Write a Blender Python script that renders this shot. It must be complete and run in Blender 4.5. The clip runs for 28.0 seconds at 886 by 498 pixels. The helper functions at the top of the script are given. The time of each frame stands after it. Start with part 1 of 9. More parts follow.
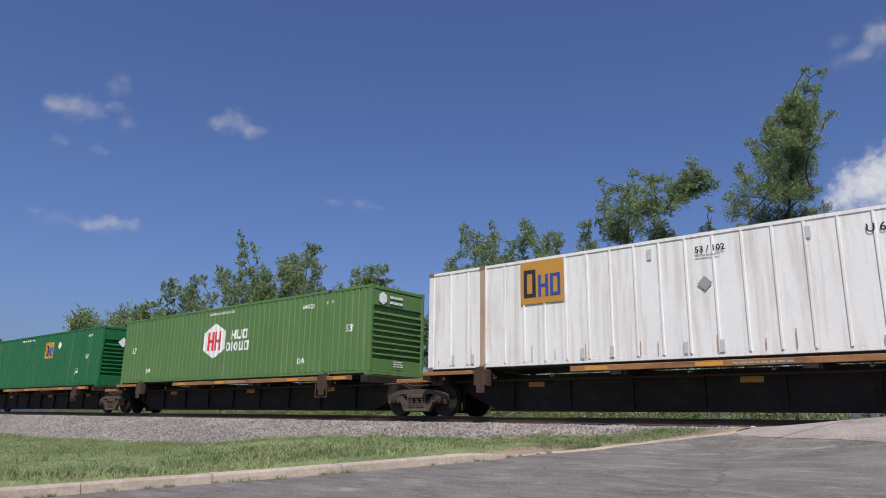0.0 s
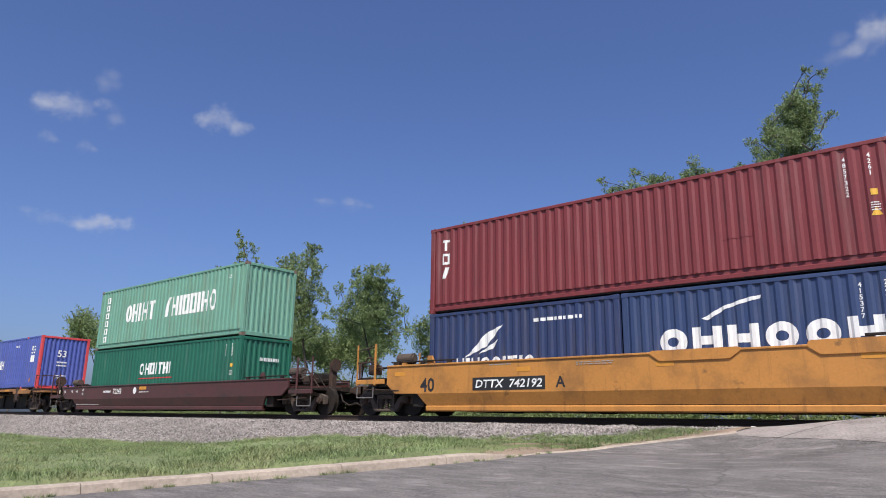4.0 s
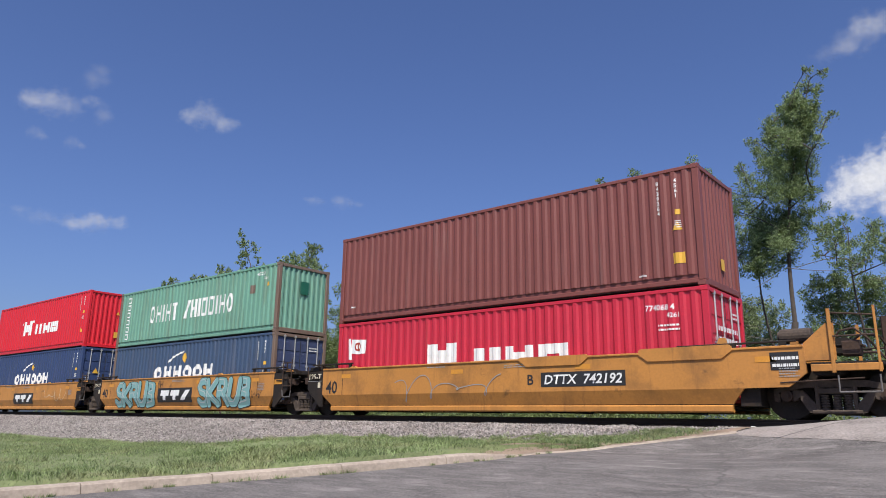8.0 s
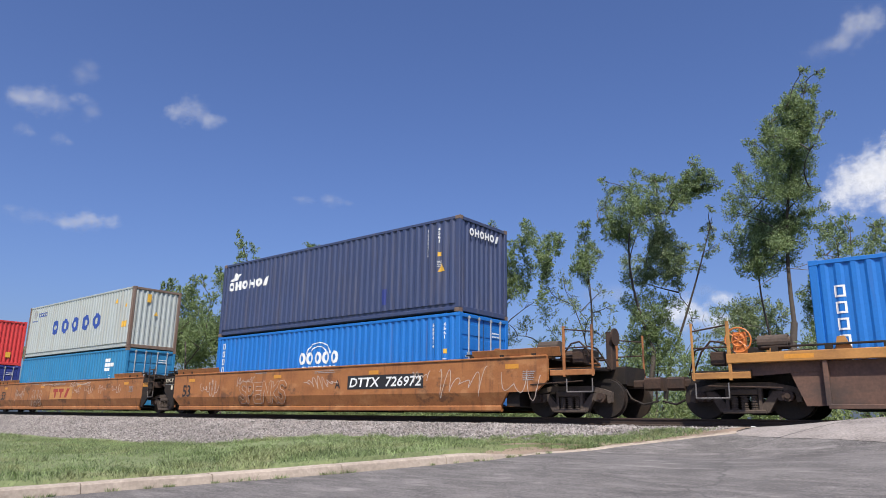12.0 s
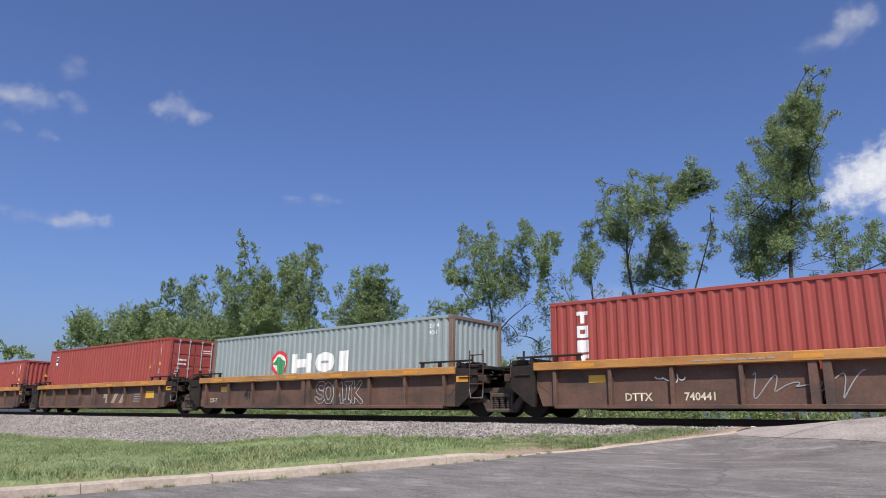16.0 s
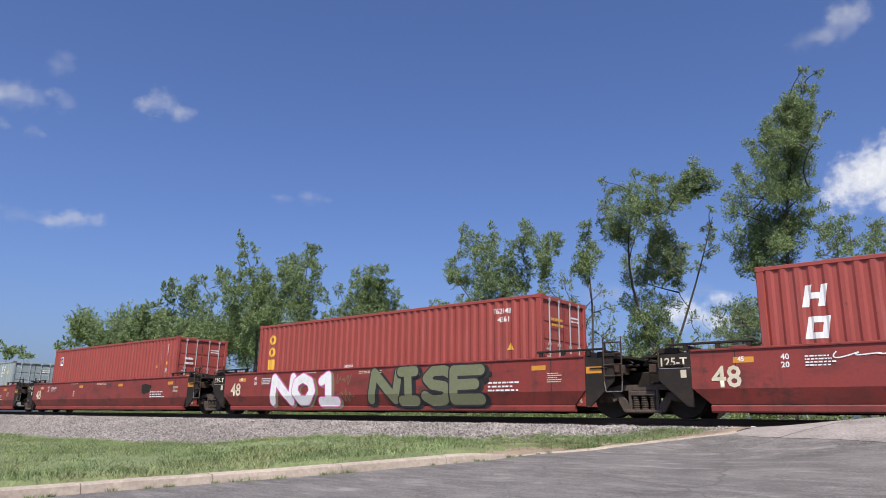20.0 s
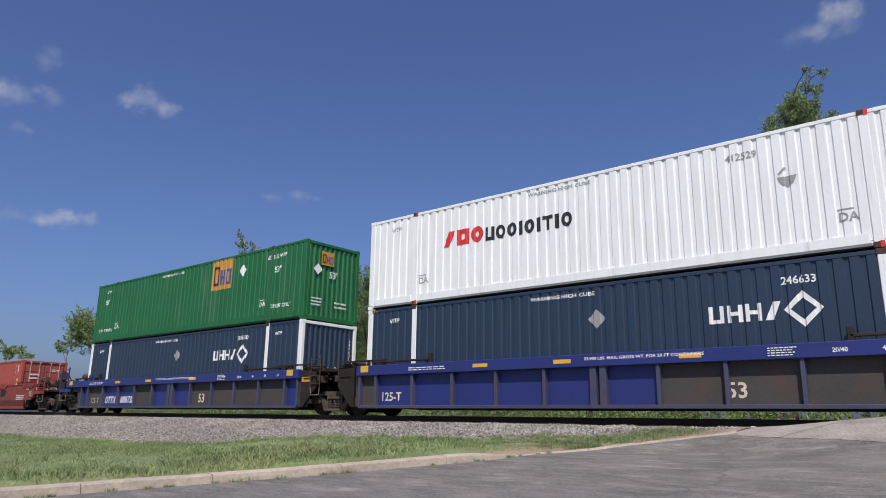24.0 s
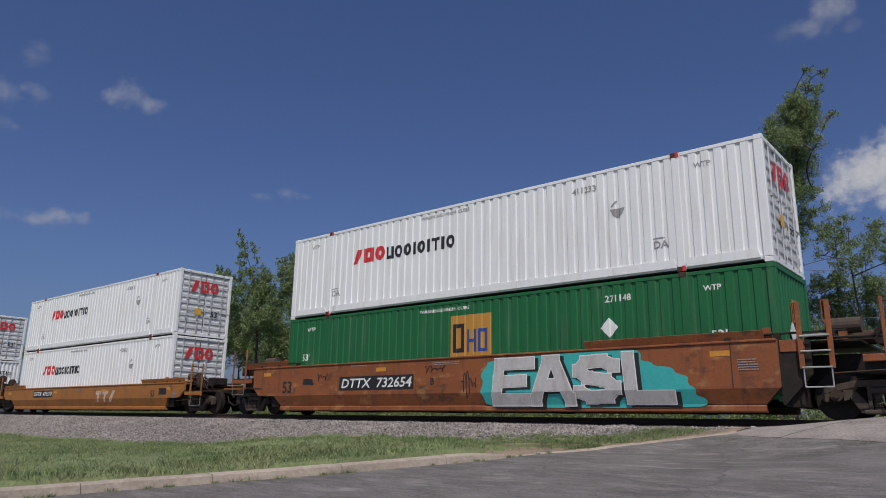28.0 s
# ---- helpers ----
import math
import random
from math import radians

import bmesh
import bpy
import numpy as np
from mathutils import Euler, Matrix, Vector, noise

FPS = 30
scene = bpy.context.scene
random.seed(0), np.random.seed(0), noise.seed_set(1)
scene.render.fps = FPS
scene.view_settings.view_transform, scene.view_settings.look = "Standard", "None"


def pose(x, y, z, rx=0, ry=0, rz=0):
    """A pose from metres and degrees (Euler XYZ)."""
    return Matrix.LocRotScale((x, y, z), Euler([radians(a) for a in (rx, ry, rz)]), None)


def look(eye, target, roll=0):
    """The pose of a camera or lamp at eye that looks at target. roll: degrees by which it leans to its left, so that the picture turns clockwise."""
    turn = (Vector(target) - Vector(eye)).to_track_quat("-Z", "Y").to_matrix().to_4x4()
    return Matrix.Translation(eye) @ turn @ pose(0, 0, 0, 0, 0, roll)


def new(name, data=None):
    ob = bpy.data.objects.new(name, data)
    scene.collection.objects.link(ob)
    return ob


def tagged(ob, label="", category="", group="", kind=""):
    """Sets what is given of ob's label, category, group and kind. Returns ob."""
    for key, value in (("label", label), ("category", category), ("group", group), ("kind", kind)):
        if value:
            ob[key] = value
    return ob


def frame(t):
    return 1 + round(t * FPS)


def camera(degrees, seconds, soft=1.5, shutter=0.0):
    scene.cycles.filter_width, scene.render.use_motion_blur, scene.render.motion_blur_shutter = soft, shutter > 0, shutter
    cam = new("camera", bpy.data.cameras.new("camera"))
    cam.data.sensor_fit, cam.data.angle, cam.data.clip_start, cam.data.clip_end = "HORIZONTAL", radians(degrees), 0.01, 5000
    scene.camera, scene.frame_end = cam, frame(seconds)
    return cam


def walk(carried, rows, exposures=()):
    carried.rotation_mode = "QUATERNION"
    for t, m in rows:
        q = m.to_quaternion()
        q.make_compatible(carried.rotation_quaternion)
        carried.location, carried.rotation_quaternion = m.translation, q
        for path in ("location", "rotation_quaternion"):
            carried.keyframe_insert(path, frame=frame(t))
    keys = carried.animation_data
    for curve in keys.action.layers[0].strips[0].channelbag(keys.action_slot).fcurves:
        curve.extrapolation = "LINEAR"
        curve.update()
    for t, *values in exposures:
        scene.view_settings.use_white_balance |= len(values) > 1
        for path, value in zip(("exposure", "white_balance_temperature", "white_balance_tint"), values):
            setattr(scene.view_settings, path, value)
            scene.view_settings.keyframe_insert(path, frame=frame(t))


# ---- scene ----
EYE = (0.0, 0.0, 1.0)
cam = camera(64.73, 28.0, soft=0.95)
_yaw, _pitch = radians(39.923), radians(13.7685)
_ahead = Vector((-math.sin(_yaw) * math.cos(_pitch), math.cos(_yaw) * math.cos(_pitch), math.sin(_pitch)))
STAND = look(EYE, Vector(EYE) + _ahead * 10, 0.8744)
walk(cam, [(0.0, STAND), (28.0, STAND)],
     exposures=[(0.0, -0.04), (1.0, -0.24), (2.0, 0.14), (5.0, 0.24), (6.0, 0.14), (7.0, 0.08), (8.0, 0.2), (9.0, 0.25), (10.0, 0.2), (11.0, 0.13), (12.0, 0.32), (15.0, 0.3), (17.0, 0.27), (20.0, 0.31), (23.0, 0.54), (24.0, -0.04), (25.0, -0.66), (26.0, -0.60), (27.0, -0.84), (28.0, -0.58)])

# ---- light: a clear afternoon, the sun behind the camera and to its right ----
SUN_EL, SUN_AZ = radians(55), radians(141)
TO_SUN = Vector((math.sin(SUN_AZ) * math.cos(SUN_EL), math.cos(SUN_AZ) * math.cos(SUN_EL), math.sin(SUN_EL)))
world = bpy.data.worlds.new("sky")
scene.world = world
world.use_nodes = True
wn = world.node_tree
sky = wn.nodes.new("ShaderNodeTexSky")
sky.sky_type = "NISHITA"
sky.sun_disc = False
sky.sun_elevation, sky.sun_rotation = SUN_EL, SUN_AZ
sky.air_density, sky.dust_density, sky.ozone_density = 1.0, 2.3, 3.0
tint = wn.nodes.new("ShaderNodeMix")      # a deeper, drier blue than the model's
tint.data_type, tint.blend_type = "RGBA", "MULTIPLY"
tint.inputs["Factor"].default_value = 1.0
tint.inputs["B"].default_value = (0.875, 0.985, 1.39, 1)
wn.links.new(sky.outputs[0], tint.inputs["A"])
wn.links.new(tint.outputs["Result"], wn.nodes["Background"].inputs[0])
wn.nodes["Background"].inputs[1].default_value = 0.082
sun = new("sun", bpy.data.lights.new("sun", "SUN"))
sun.data.energy, sun.data.angle, sun.data.color = 4.6, radians(0.6), (1.0, 0.94, 0.84)
sun.matrix_world = look(TO_SUN * 60, (0, 0, 0))

# ---- plan ----
TRACK_Y, RAIL_Z = 16.84, 1.12        # centre line of the track, top of the rails
SPEEDS = ((0, 16.022), (8, 16.788), (16, 17.194), (23, 17.454), (28, 18.062))


def gone(t):
    """Metres that the train has rolled since the start."""
    total = 0.0
    for (t0, v0), (t1, v1) in zip(SPEEDS, SPEEDS[1:]):
        if t <= t0:
            break
        d = min(t, t1) - t0
        total += v0 * d + (v1 - v0) * d * d / (2 * (t1 - t0))
    return total


# ---- materials ----
MATS = {}


def material(name, colour, rough=0.6, metal=0.0, vary=0.12, grain=30.0, dirt=None, dirt_amount=0.0, dirt_scale=(3, 3, 0.5), bump=0.06, big=0.7):
    """A painted or raw surface: large and fine variation, and dirt that runs in streaks."""
    if name in MATS:
        return MATS[name]
    m = bpy.data.materials.new(name)
    m.use_nodes = True
    nt = m.node_tree
    n, l = nt.nodes, nt.links
    bsdf = n["Principled BSDF"]
    bsdf.inputs["Roughness"].default_value, bsdf.inputs["Metallic"].default_value = rough, metal
    co = n.new("ShaderNodeTexCoord")
    a = n.new("ShaderNodeTexNoise")
    a.inputs["Scale"].default_value, a.inputs["Detail"].default_value = big, 6
    b = n.new("ShaderNodeTexNoise")
    b.inputs["Scale"].default_value, b.inputs["Detail"].default_value = grain, 3
    l.new(co.outputs["Object"], a.inputs["Vector"])
    l.new(co.outputs["Object"], b.inputs["Vector"])
    add = n.new("ShaderNodeMath")
    add.operation = "ADD"
    l.new(a.outputs["Fac"], add.inputs[0])
    l.new(b.outputs["Fac"], add.inputs[1])
    ramp = n.new("ShaderNodeMapRange")
    ramp.inputs["From Min"].default_value, ramp.inputs["From Max"].default_value = 0.6, 1.4
    ramp.inputs["To Min"].default_value, ramp.inputs["To Max"].default_value = 1 - vary, 1 + vary
    l.new(add.outputs[0], ramp.inputs["Value"])
    mul = n.new("ShaderNodeMix")
    mul.data_type, mul.blend_type = "RGBA", "MULTIPLY"
    mul.inputs["Factor"].default_value = 1.0
    mul.inputs["A"].default_value = (*colour, 1)
    l.new(ramp.outputs[0], mul.inputs["B"])
    out = mul.outputs["Result"]
    if dirt:
        mp = n.new("ShaderNodeMapping")
        mp.inputs["Scale"].default_value = dirt_scale
        d = n.new("ShaderNodeTexNoise")
        d.inputs["Scale"].default_value, d.inputs["Detail"].default_value, d.inputs["Roughness"].default_value = 1.0, 8, 0.65
        l.new(co.outputs["Object"], mp.inputs["Vector"])
        l.new(mp.outputs[0], d.inputs["Vector"])
        mr = n.new("ShaderNodeMapRange")
        mr.inputs["From Min"].default_value, mr.inputs["From Max"].default_value = 0.48, 0.72
        mr.inputs["To Max"].default_value = dirt_amount
        l.new(d.outputs["Fac"], mr.inputs["Value"])
        mx = n.new("ShaderNodeMix")
        mx.data_type = "RGBA"
        mx.inputs["B"].default_value = (*dirt, 1)
        l.new(mr.outputs[0], mx.inputs["Factor"])
        l.new(out, mx.inputs["A"])
        out = mx.outputs["Result"]
    l.new(out, bsdf.inputs["Base Color"])
    if bump:
        bp = n.new("ShaderNodeBump")
        bp.inputs["Strength"].default_value, bp.inputs["Distance"].default_value = bump, 0.02
        l.new(b.outputs["Fac"], bp.inputs["Height"])
        l.new(bp.outputs[0], bsdf.inputs["Normal"])
    MATS[name] = m
    return m


RUST = (0.12, 0.05, 0.025)
SOOT = (0.03, 0.026, 0.024)


def paint(name, colour, dirt=RUST, amount=0.35, rough=0.5, vary=0.1, scale=(5, 5, 0.5)):
    return material(name, colour, rough, 0.0, vary, 18.0, dirt, amount, scale, 0.03)


def weather(m, colour, scale, lo, hi, amount):
    """Lays one more coat of stains over a paint: blotches or runs, by the scale."""
    nt = m.node_tree
    n, l = nt.nodes, nt.links
    bsdf = n["Principled BSDF"]
    old = bsdf.inputs["Base Color"].links[0].from_socket
    co = n.new("ShaderNodeTexCoord")
    info = n.new("ShaderNodeObjectInfo")
    shift = n.new("ShaderNodeVectorMath")
    shift.operation = "ADD"
    mp = n.new("ShaderNodeMapping")
    mp.inputs["Scale"].default_value = scale
    no = n.new("ShaderNodeTexNoise")
    no.inputs["Scale"].default_value, no.inputs["Detail"].default_value, no.inputs["Roughness"].default_value = 1.0, 9, 0.62
    mr = n.new("ShaderNodeMapRange")
    mr.inputs["From Min"].default_value, mr.inputs["From Max"].default_value, mr.inputs["To Max"].default_value = lo, hi, amount
    mx = n.new("ShaderNodeMix")
    mx.data_type = "RGBA"
    mx.inputs["B"].default_value = (*colour, 1)
    l.new(co.outputs["Object"], shift.inputs[0])
    l.new(info.outputs["Location"], shift.inputs[1])
    l.new(shift.outputs[0], mp.inputs["Vector"])
    l.new(mp.outputs[0], no.inputs["Vector"])
    l.new(no.outputs["Fac"], mr.inputs["Value"])
    l.new(mr.outputs[0], mx.inputs["Factor"])
    l.new(old, mx.inputs["A"])
    l.new(mx.outputs["Result"], bsdf.inputs["Base Color"])
    return m


# Grime and rust, set darker still to deepen the shade under the cars.
STEEL_DARK = material("grimy_steel", (0.019, 0.0140, 0.0108), 0.75, 0.2, 0.35, 20, (0.060, 0.034, 0.020), 0.6, (2.2, 2.2, 3), 0.15)
DUSTY_IRON = material("dusty_cast_iron", (0.082, 0.060, 0.046), 0.9, 0, 0.35, 18, (0.035, 0.028, 0.024), 0.75, (3.5, 3.5, 3.5), 0.15)
STEEL_RUST = material("rusty_steel", (0.065, 0.038, 0.026), 0.8, 0.2, 0.35, 22, SOOT, 0.7, (4, 4, 2), 0.15)
# Brown rail, its colour darkened to stand in for the cars' shade on it.
RAIL_TOP = material("worn_rail", (0.055, 0.036, 0.027), 0.7, 0.3, 0.3, 12, SOOT, 0.4, (2, 6, 6), 0.05)
WHITE_MARK = material("white_marking", (0.78, 0.78, 0.76), 0.6, 0, 0.06, 25, (0.3, 0.28, 0.25), 0.25, (4, 4, 4), 0)
CREAM_MARK = material("cream_marking", (0.62, 0.56, 0.42), 0.6, 0, 0.08, 25, (0.3, 0.2, 0.12), 0.35, (4, 4, 4), 0)
BLACK_MARK = material("black_marking", (0.02, 0.02, 0.022), 0.6, 0, 0.2, 25, None, 0, (4, 4, 4), 0)
GREY_MARK = material("grey_marking", (0.30, 0.30, 0.30), 0.6, 0, 0.1, 25, None, 0, (4, 4, 4), 0)
RED_MARK = material("red_marking", (0.62, 0.035, 0.04), 0.55, 0, 0.08, 25, None, 0, (4, 4, 4), 0)
ORANGE_MARK = material("orange_marking", (0.60, 0.19, 0.045), 0.5, 0, 0.08, 25, None, 0, (4, 4, 4), 0)
AMBER_MARK = material("amber_marking", (0.62, 0.27, 0.035), 0.5, 0, 0.12, 25, (0.30, 0.14, 0.05), 0.4, (4, 4, 4), 0)
OCHRE_MARK = material("ochre_marking", (0.50, 0.25, 0.045), 0.5, 0, 0.12, 25, None, 0, (4, 4, 4), 0)
DIM_MARK = material("dim_green_grey_marking", (0.07, 0.068, 0.055), 0.6, 0, 0.2, 12, None, 0, (4, 4, 4), 0)
DULL_SILVER = material("dull_silver_marking", (0.34, 0.265, 0.21), 0.6, 0, 0.2, 8, None, 0, (4, 4, 4), 0)
YELLOW_MARK = material("yellow_marking", (0.70, 0.40, 0.05), 0.5, 0, 0.08, 25, None, 0, (4, 4, 4), 0)
BLUE_MARK = material("blue_marking", (0.03, 0.07, 0.30), 0.5, 0, 0.08, 25, None, 0, (4, 4, 4), 0)
TEAL_MARK = material("teal_marking", (0.20, 0.38, 0.37), 0.5, 0, 0.1, 25, None, 0, (4, 4, 4), 0)
PINK_MARK = material("pink_marking", (0.70, 0.10, 0.40), 0.5, 0, 0.1, 25, None, 0, (4, 4, 4), 0)
SILVER_MARK = material("silver_marking", (0.52, 0.50, 0.49), 0.5, 0, 0.14, 12, None, 0, (4, 4, 4), 0)
weather(SILVER_MARK, (0.34, 0.28, 0.25), (5.0, 5.0, 1.4), 0.48, 0.70, 0.6)
PUTTY_MARK = material("putty_grey_marking", (0.50, 0.46, 0.39), 0.5, 0, 0.14, 12, None, 0, (4, 4, 4), 0)
OLIVE_MARK = material("olive_marking", (0.17, 0.18, 0.10), 0.5, 0, 0.14, 12, None, 0, (4, 4, 4), 0)
PALE_MARK = material("pale_grey_marking", (0.5, 0.5, 0.49), 0.6, 0, 0.1, 25, None, 0, (4, 4, 4), 0)
RED_DARK_MARK = material("dark_red_marking", (0.22, 0.02, 0.03), 0.5, 0, 0.1, 25, None, 0, (4, 4, 4), 0)
CHALK_MARK = material("chalky_marking", (0.52, 0.42, 0.35), 0.7, 0, 0.2, 9, (0.30, 0.16, 0.09), 0.8, (4, 4, 4), 0)
TAN_MARK = material("faded_tan_marking", (0.50, 0.24, 0.075), 0.6, 0, 0.15, 9, (0.30, 0.12, 0.04), 0.6, (4, 4, 4), 0)
BRICK_MARK = material("brick_red_marking", (0.34, 0.045, 0.03), 0.6, 0, 0.15, 12, None, 0, (4, 4, 4), 0)
CYAN_MARK = material("cyan_marking", (0.05, 0.42, 0.40), 0.5, 0, 0.12, 12, None, 0, (4, 4, 4), 0)
GREEN_MARK = material("green_marking", (0.05, 0.25, 0.10), 0.5, 0, 0.1, 25, None, 0, (4, 4, 4), 0)


# ---- mesh helpers ----
class Solid:
    """Collects faces for one mesh."""

    def __init__(self):
        self.v, self.f = [], []

    def add(self, verts, faces):
        k = len(self.v)
        self.v += [tuple(p) for p in verts]
        self.f += [tuple(i + k for i in q) for q in faces]
        return self

    def box(self, x0, x1, y0, y1, z0, z1, c=0.0):
        """A box; c cuts its edges along x, or along its longest side."""
        if c <= 0:
            return self.add([(x, y, z) for x in (x0, x1) for y in (y0, y1) for z in (z0, z1)],
                            [(0, 1, 3, 2), (4, 6, 7, 5), (0, 4, 5, 1), (2, 3, 7, 6), (0, 2, 6, 4), (1, 5, 7, 3)])
        d = (x1 - x0, y1 - y0, z1 - z0)
        ax = d.index(max(d))
        lo, hi = ((x0, x1), (y0, y1), (z0, z1))[ax]
        (a0, a1), (b0, b1) = [((x0, x1), (y0, y1), (z0, z1))[i] for i in range(3) if i != ax]
        ring = [(a0 + c, b0), (a1 - c, b0), (a1, b0 + c), (a1, b1 - c), (a1 - c, b1), (a0 + c, b1), (a0, b1 - c), (a0, b0 + c)]
        return self.prism(ring, ax, lo, hi)

    def prism(self, ring, ax, lo, hi):
        """A flat outline (in the two other axes, in order) pushed along axis ax."""
        def at(p, h):
            q = [0, 0, 0]
            q[ax] = h
            o = [i for i in range(3) if i != ax]
            q[o[0]], q[o[1]] = p
            return tuple(q)
        n = len(ring)
        vs = [at(p, lo) for p in ring] + [at(p, hi) for p in ring]
        fs = [(i, (i + 1) % n, n + (i + 1) % n, n + i) for i in range(n)]
        return self.add(vs, fs + [tuple(range(n))[::-1], tuple(range(n, 2 * n))])

    def cyl(self, p, q, r, n=10, r2=None):
        p, q = Vector(p), Vector(q)
        r2 = r if r2 is None else r2
        d = (q - p).normalized()
        a = d.orthogonal().normalized()
        b = d.cross(a)
        vs = []
        for c, rr in ((p, r), (q, r2)):
            vs += [tuple(c + a * (rr * math.cos(2 * math.pi * i / n)) + b * (rr * math.sin(2 * math.pi * i / n))) for i in range(n)]
        fs = [(i, (i + 1) % n, n + (i + 1) % n, n + i) for i in range(n)]
        return self.add(vs, fs + [tuple(range(n))[::-1], tuple(range(n, 2 * n))])

    def mesh(self, name, mat, smooth=False):
        me = bpy.data.meshes.new(name)
        me.from_pydata(self.v, [], self.f)
        bm = bmesh.new()
        bm.from_mesh(me)
        bmesh.ops.recalc_face_normals(bm, faces=bm.faces)
        bm.to_mesh(me)
        bm.free()
        if smooth:
            me.shade_smooth()
        if mat:
            me.materials.append(mat)
        return me


def part(name, solid, mat, parent, label="", smooth=False):
    """Links a Solid, or a mesh that is shared, as one part under its thing."""
    me = solid if isinstance(solid, bpy.types.Mesh) else solid.mesh(name, mat, smooth)
    ob = new(name, me)
    ob.parent = parent
    if label:
        ob["label"] = label
    return ob


def shared(key, make, cache={}):
    if key not in cache:
        cache[key] = make()
    return cache[key]


def thing(name, m, label, category, group="", kind=""):
    ob = new(name)
    ob.empty_display_size = 0.5
    ob.matrix_basis = m
    return tagged(ob, label, category, group, kind)


MOVERS = []      # things that roll with the train: object, place at the start
WHEELS = []      # wheelsets, which turn on their bogies


# ---- writing and marks: flat coats of paint on the faces of things ----
def letters_mesh(body, mat):
    cu = bpy.data.curves.new("letters", "FONT")
    cu.body, cu.size, cu.resolution_u, cu.offset = body, 1.0, 2, 0.018
    ob = bpy.data.objects.new("letters", cu)
    scene.collection.objects.link(ob)
    me = bpy.data.meshes.new_from_object(ob)
    bpy.data.objects.remove(ob)
    bpy.data.curves.remove(cu)
    xs = [v.co.x for v in me.vertices]
    ys = [v.co.y for v in me.vertices]
    x0, x1, y0, y1 = min(xs), max(xs), min(ys), max(ys)
    for v in me.vertices:
        v.co = ((v.co.x - x0) / max(x1 - x0, 1e-6), (v.co.y - y0) / max(y1 - y0, 1e-6), 0)
    me.materials.clear()
    me.materials.append(mat)
    me["aspect"] = (x1 - x0) / max(y1 - y0, 1e-6)
    return me


GLYPHS = {
    "E": (((1, 1), (0, 1), (0, 0), (1, 0)), ((0, 0.5), (0.8, 0.52))), "A": (((0, 0), (0.4, 1), (0.6, 1), (1, 0)), ((0.2, 0.38), (0.8, 0.38))),
    "S": (((1, 0.85), (0.7, 1), (0.25, 0.98), (0.02, 0.75), (0.25, 0.54), (0.75, 0.46), (0.98, 0.25), (0.75, 0.02), (0.3, 0), (0, 0.15)),),
    "L": (((0.1, 1), (0.1, 0), (1, 0)),), "R": (((0, 0), (0.05, 1), (0.75, 0.97), (0.85, 0.7), (0.6, 0.5), (0.05, 0.5)), ((0.5, 0.5), (1, 0))),
    "K": (((0.05, 0), (0.05, 1)), ((0.95, 1), (0.1, 0.45), (1, 0))), "U": (((0, 1), (0, 0.25), (0.3, 0), (0.7, 0), (1, 0.25), (1, 1)),),
    "O": (((0.5, 1), (0.1, 0.8), (0, 0.4), (0.3, 0), (0.7, 0), (1, 0.4), (0.9, 0.8), (0.5, 1)),), "N": (((0, 0), (0, 1), (1, 0), (1, 1)),),
    "I": (((0.2, 1), (0.8, 1)), ((0.5, 1), (0.5, 0)), ((0.2, 0), (0.8, 0))), "1": (((0.2, 0.8), (0.55, 1), (0.55, 0)), ((0.15, 0), (0.95, 0))),
    "Y": (((0, 1), (0.5, 0.5), (1, 1)), ((0.5, 0.5), (0.45, 0))), "P": (((0.05, 0), (0.05, 1), (0.8, 0.95), (0.9, 0.65), (0.6, 0.45), (0.05, 0.45)),),
    "M": (((0, 0), (0.1, 1), (0.5, 0.4), (0.9, 1), (1, 0)),), "B": (((0.05, 0), (0.05, 1), (0.75, 0.95), (0.8, 0.65), (0.1, 0.52), (0.85, 0.42), (0.9, 0.1), (0.05, 0)),), "C": (((1, 0.8), (0.6, 1), (0.1, 0.8), (0, 0.4), (0.3, 0), (1, 0.15)),)}


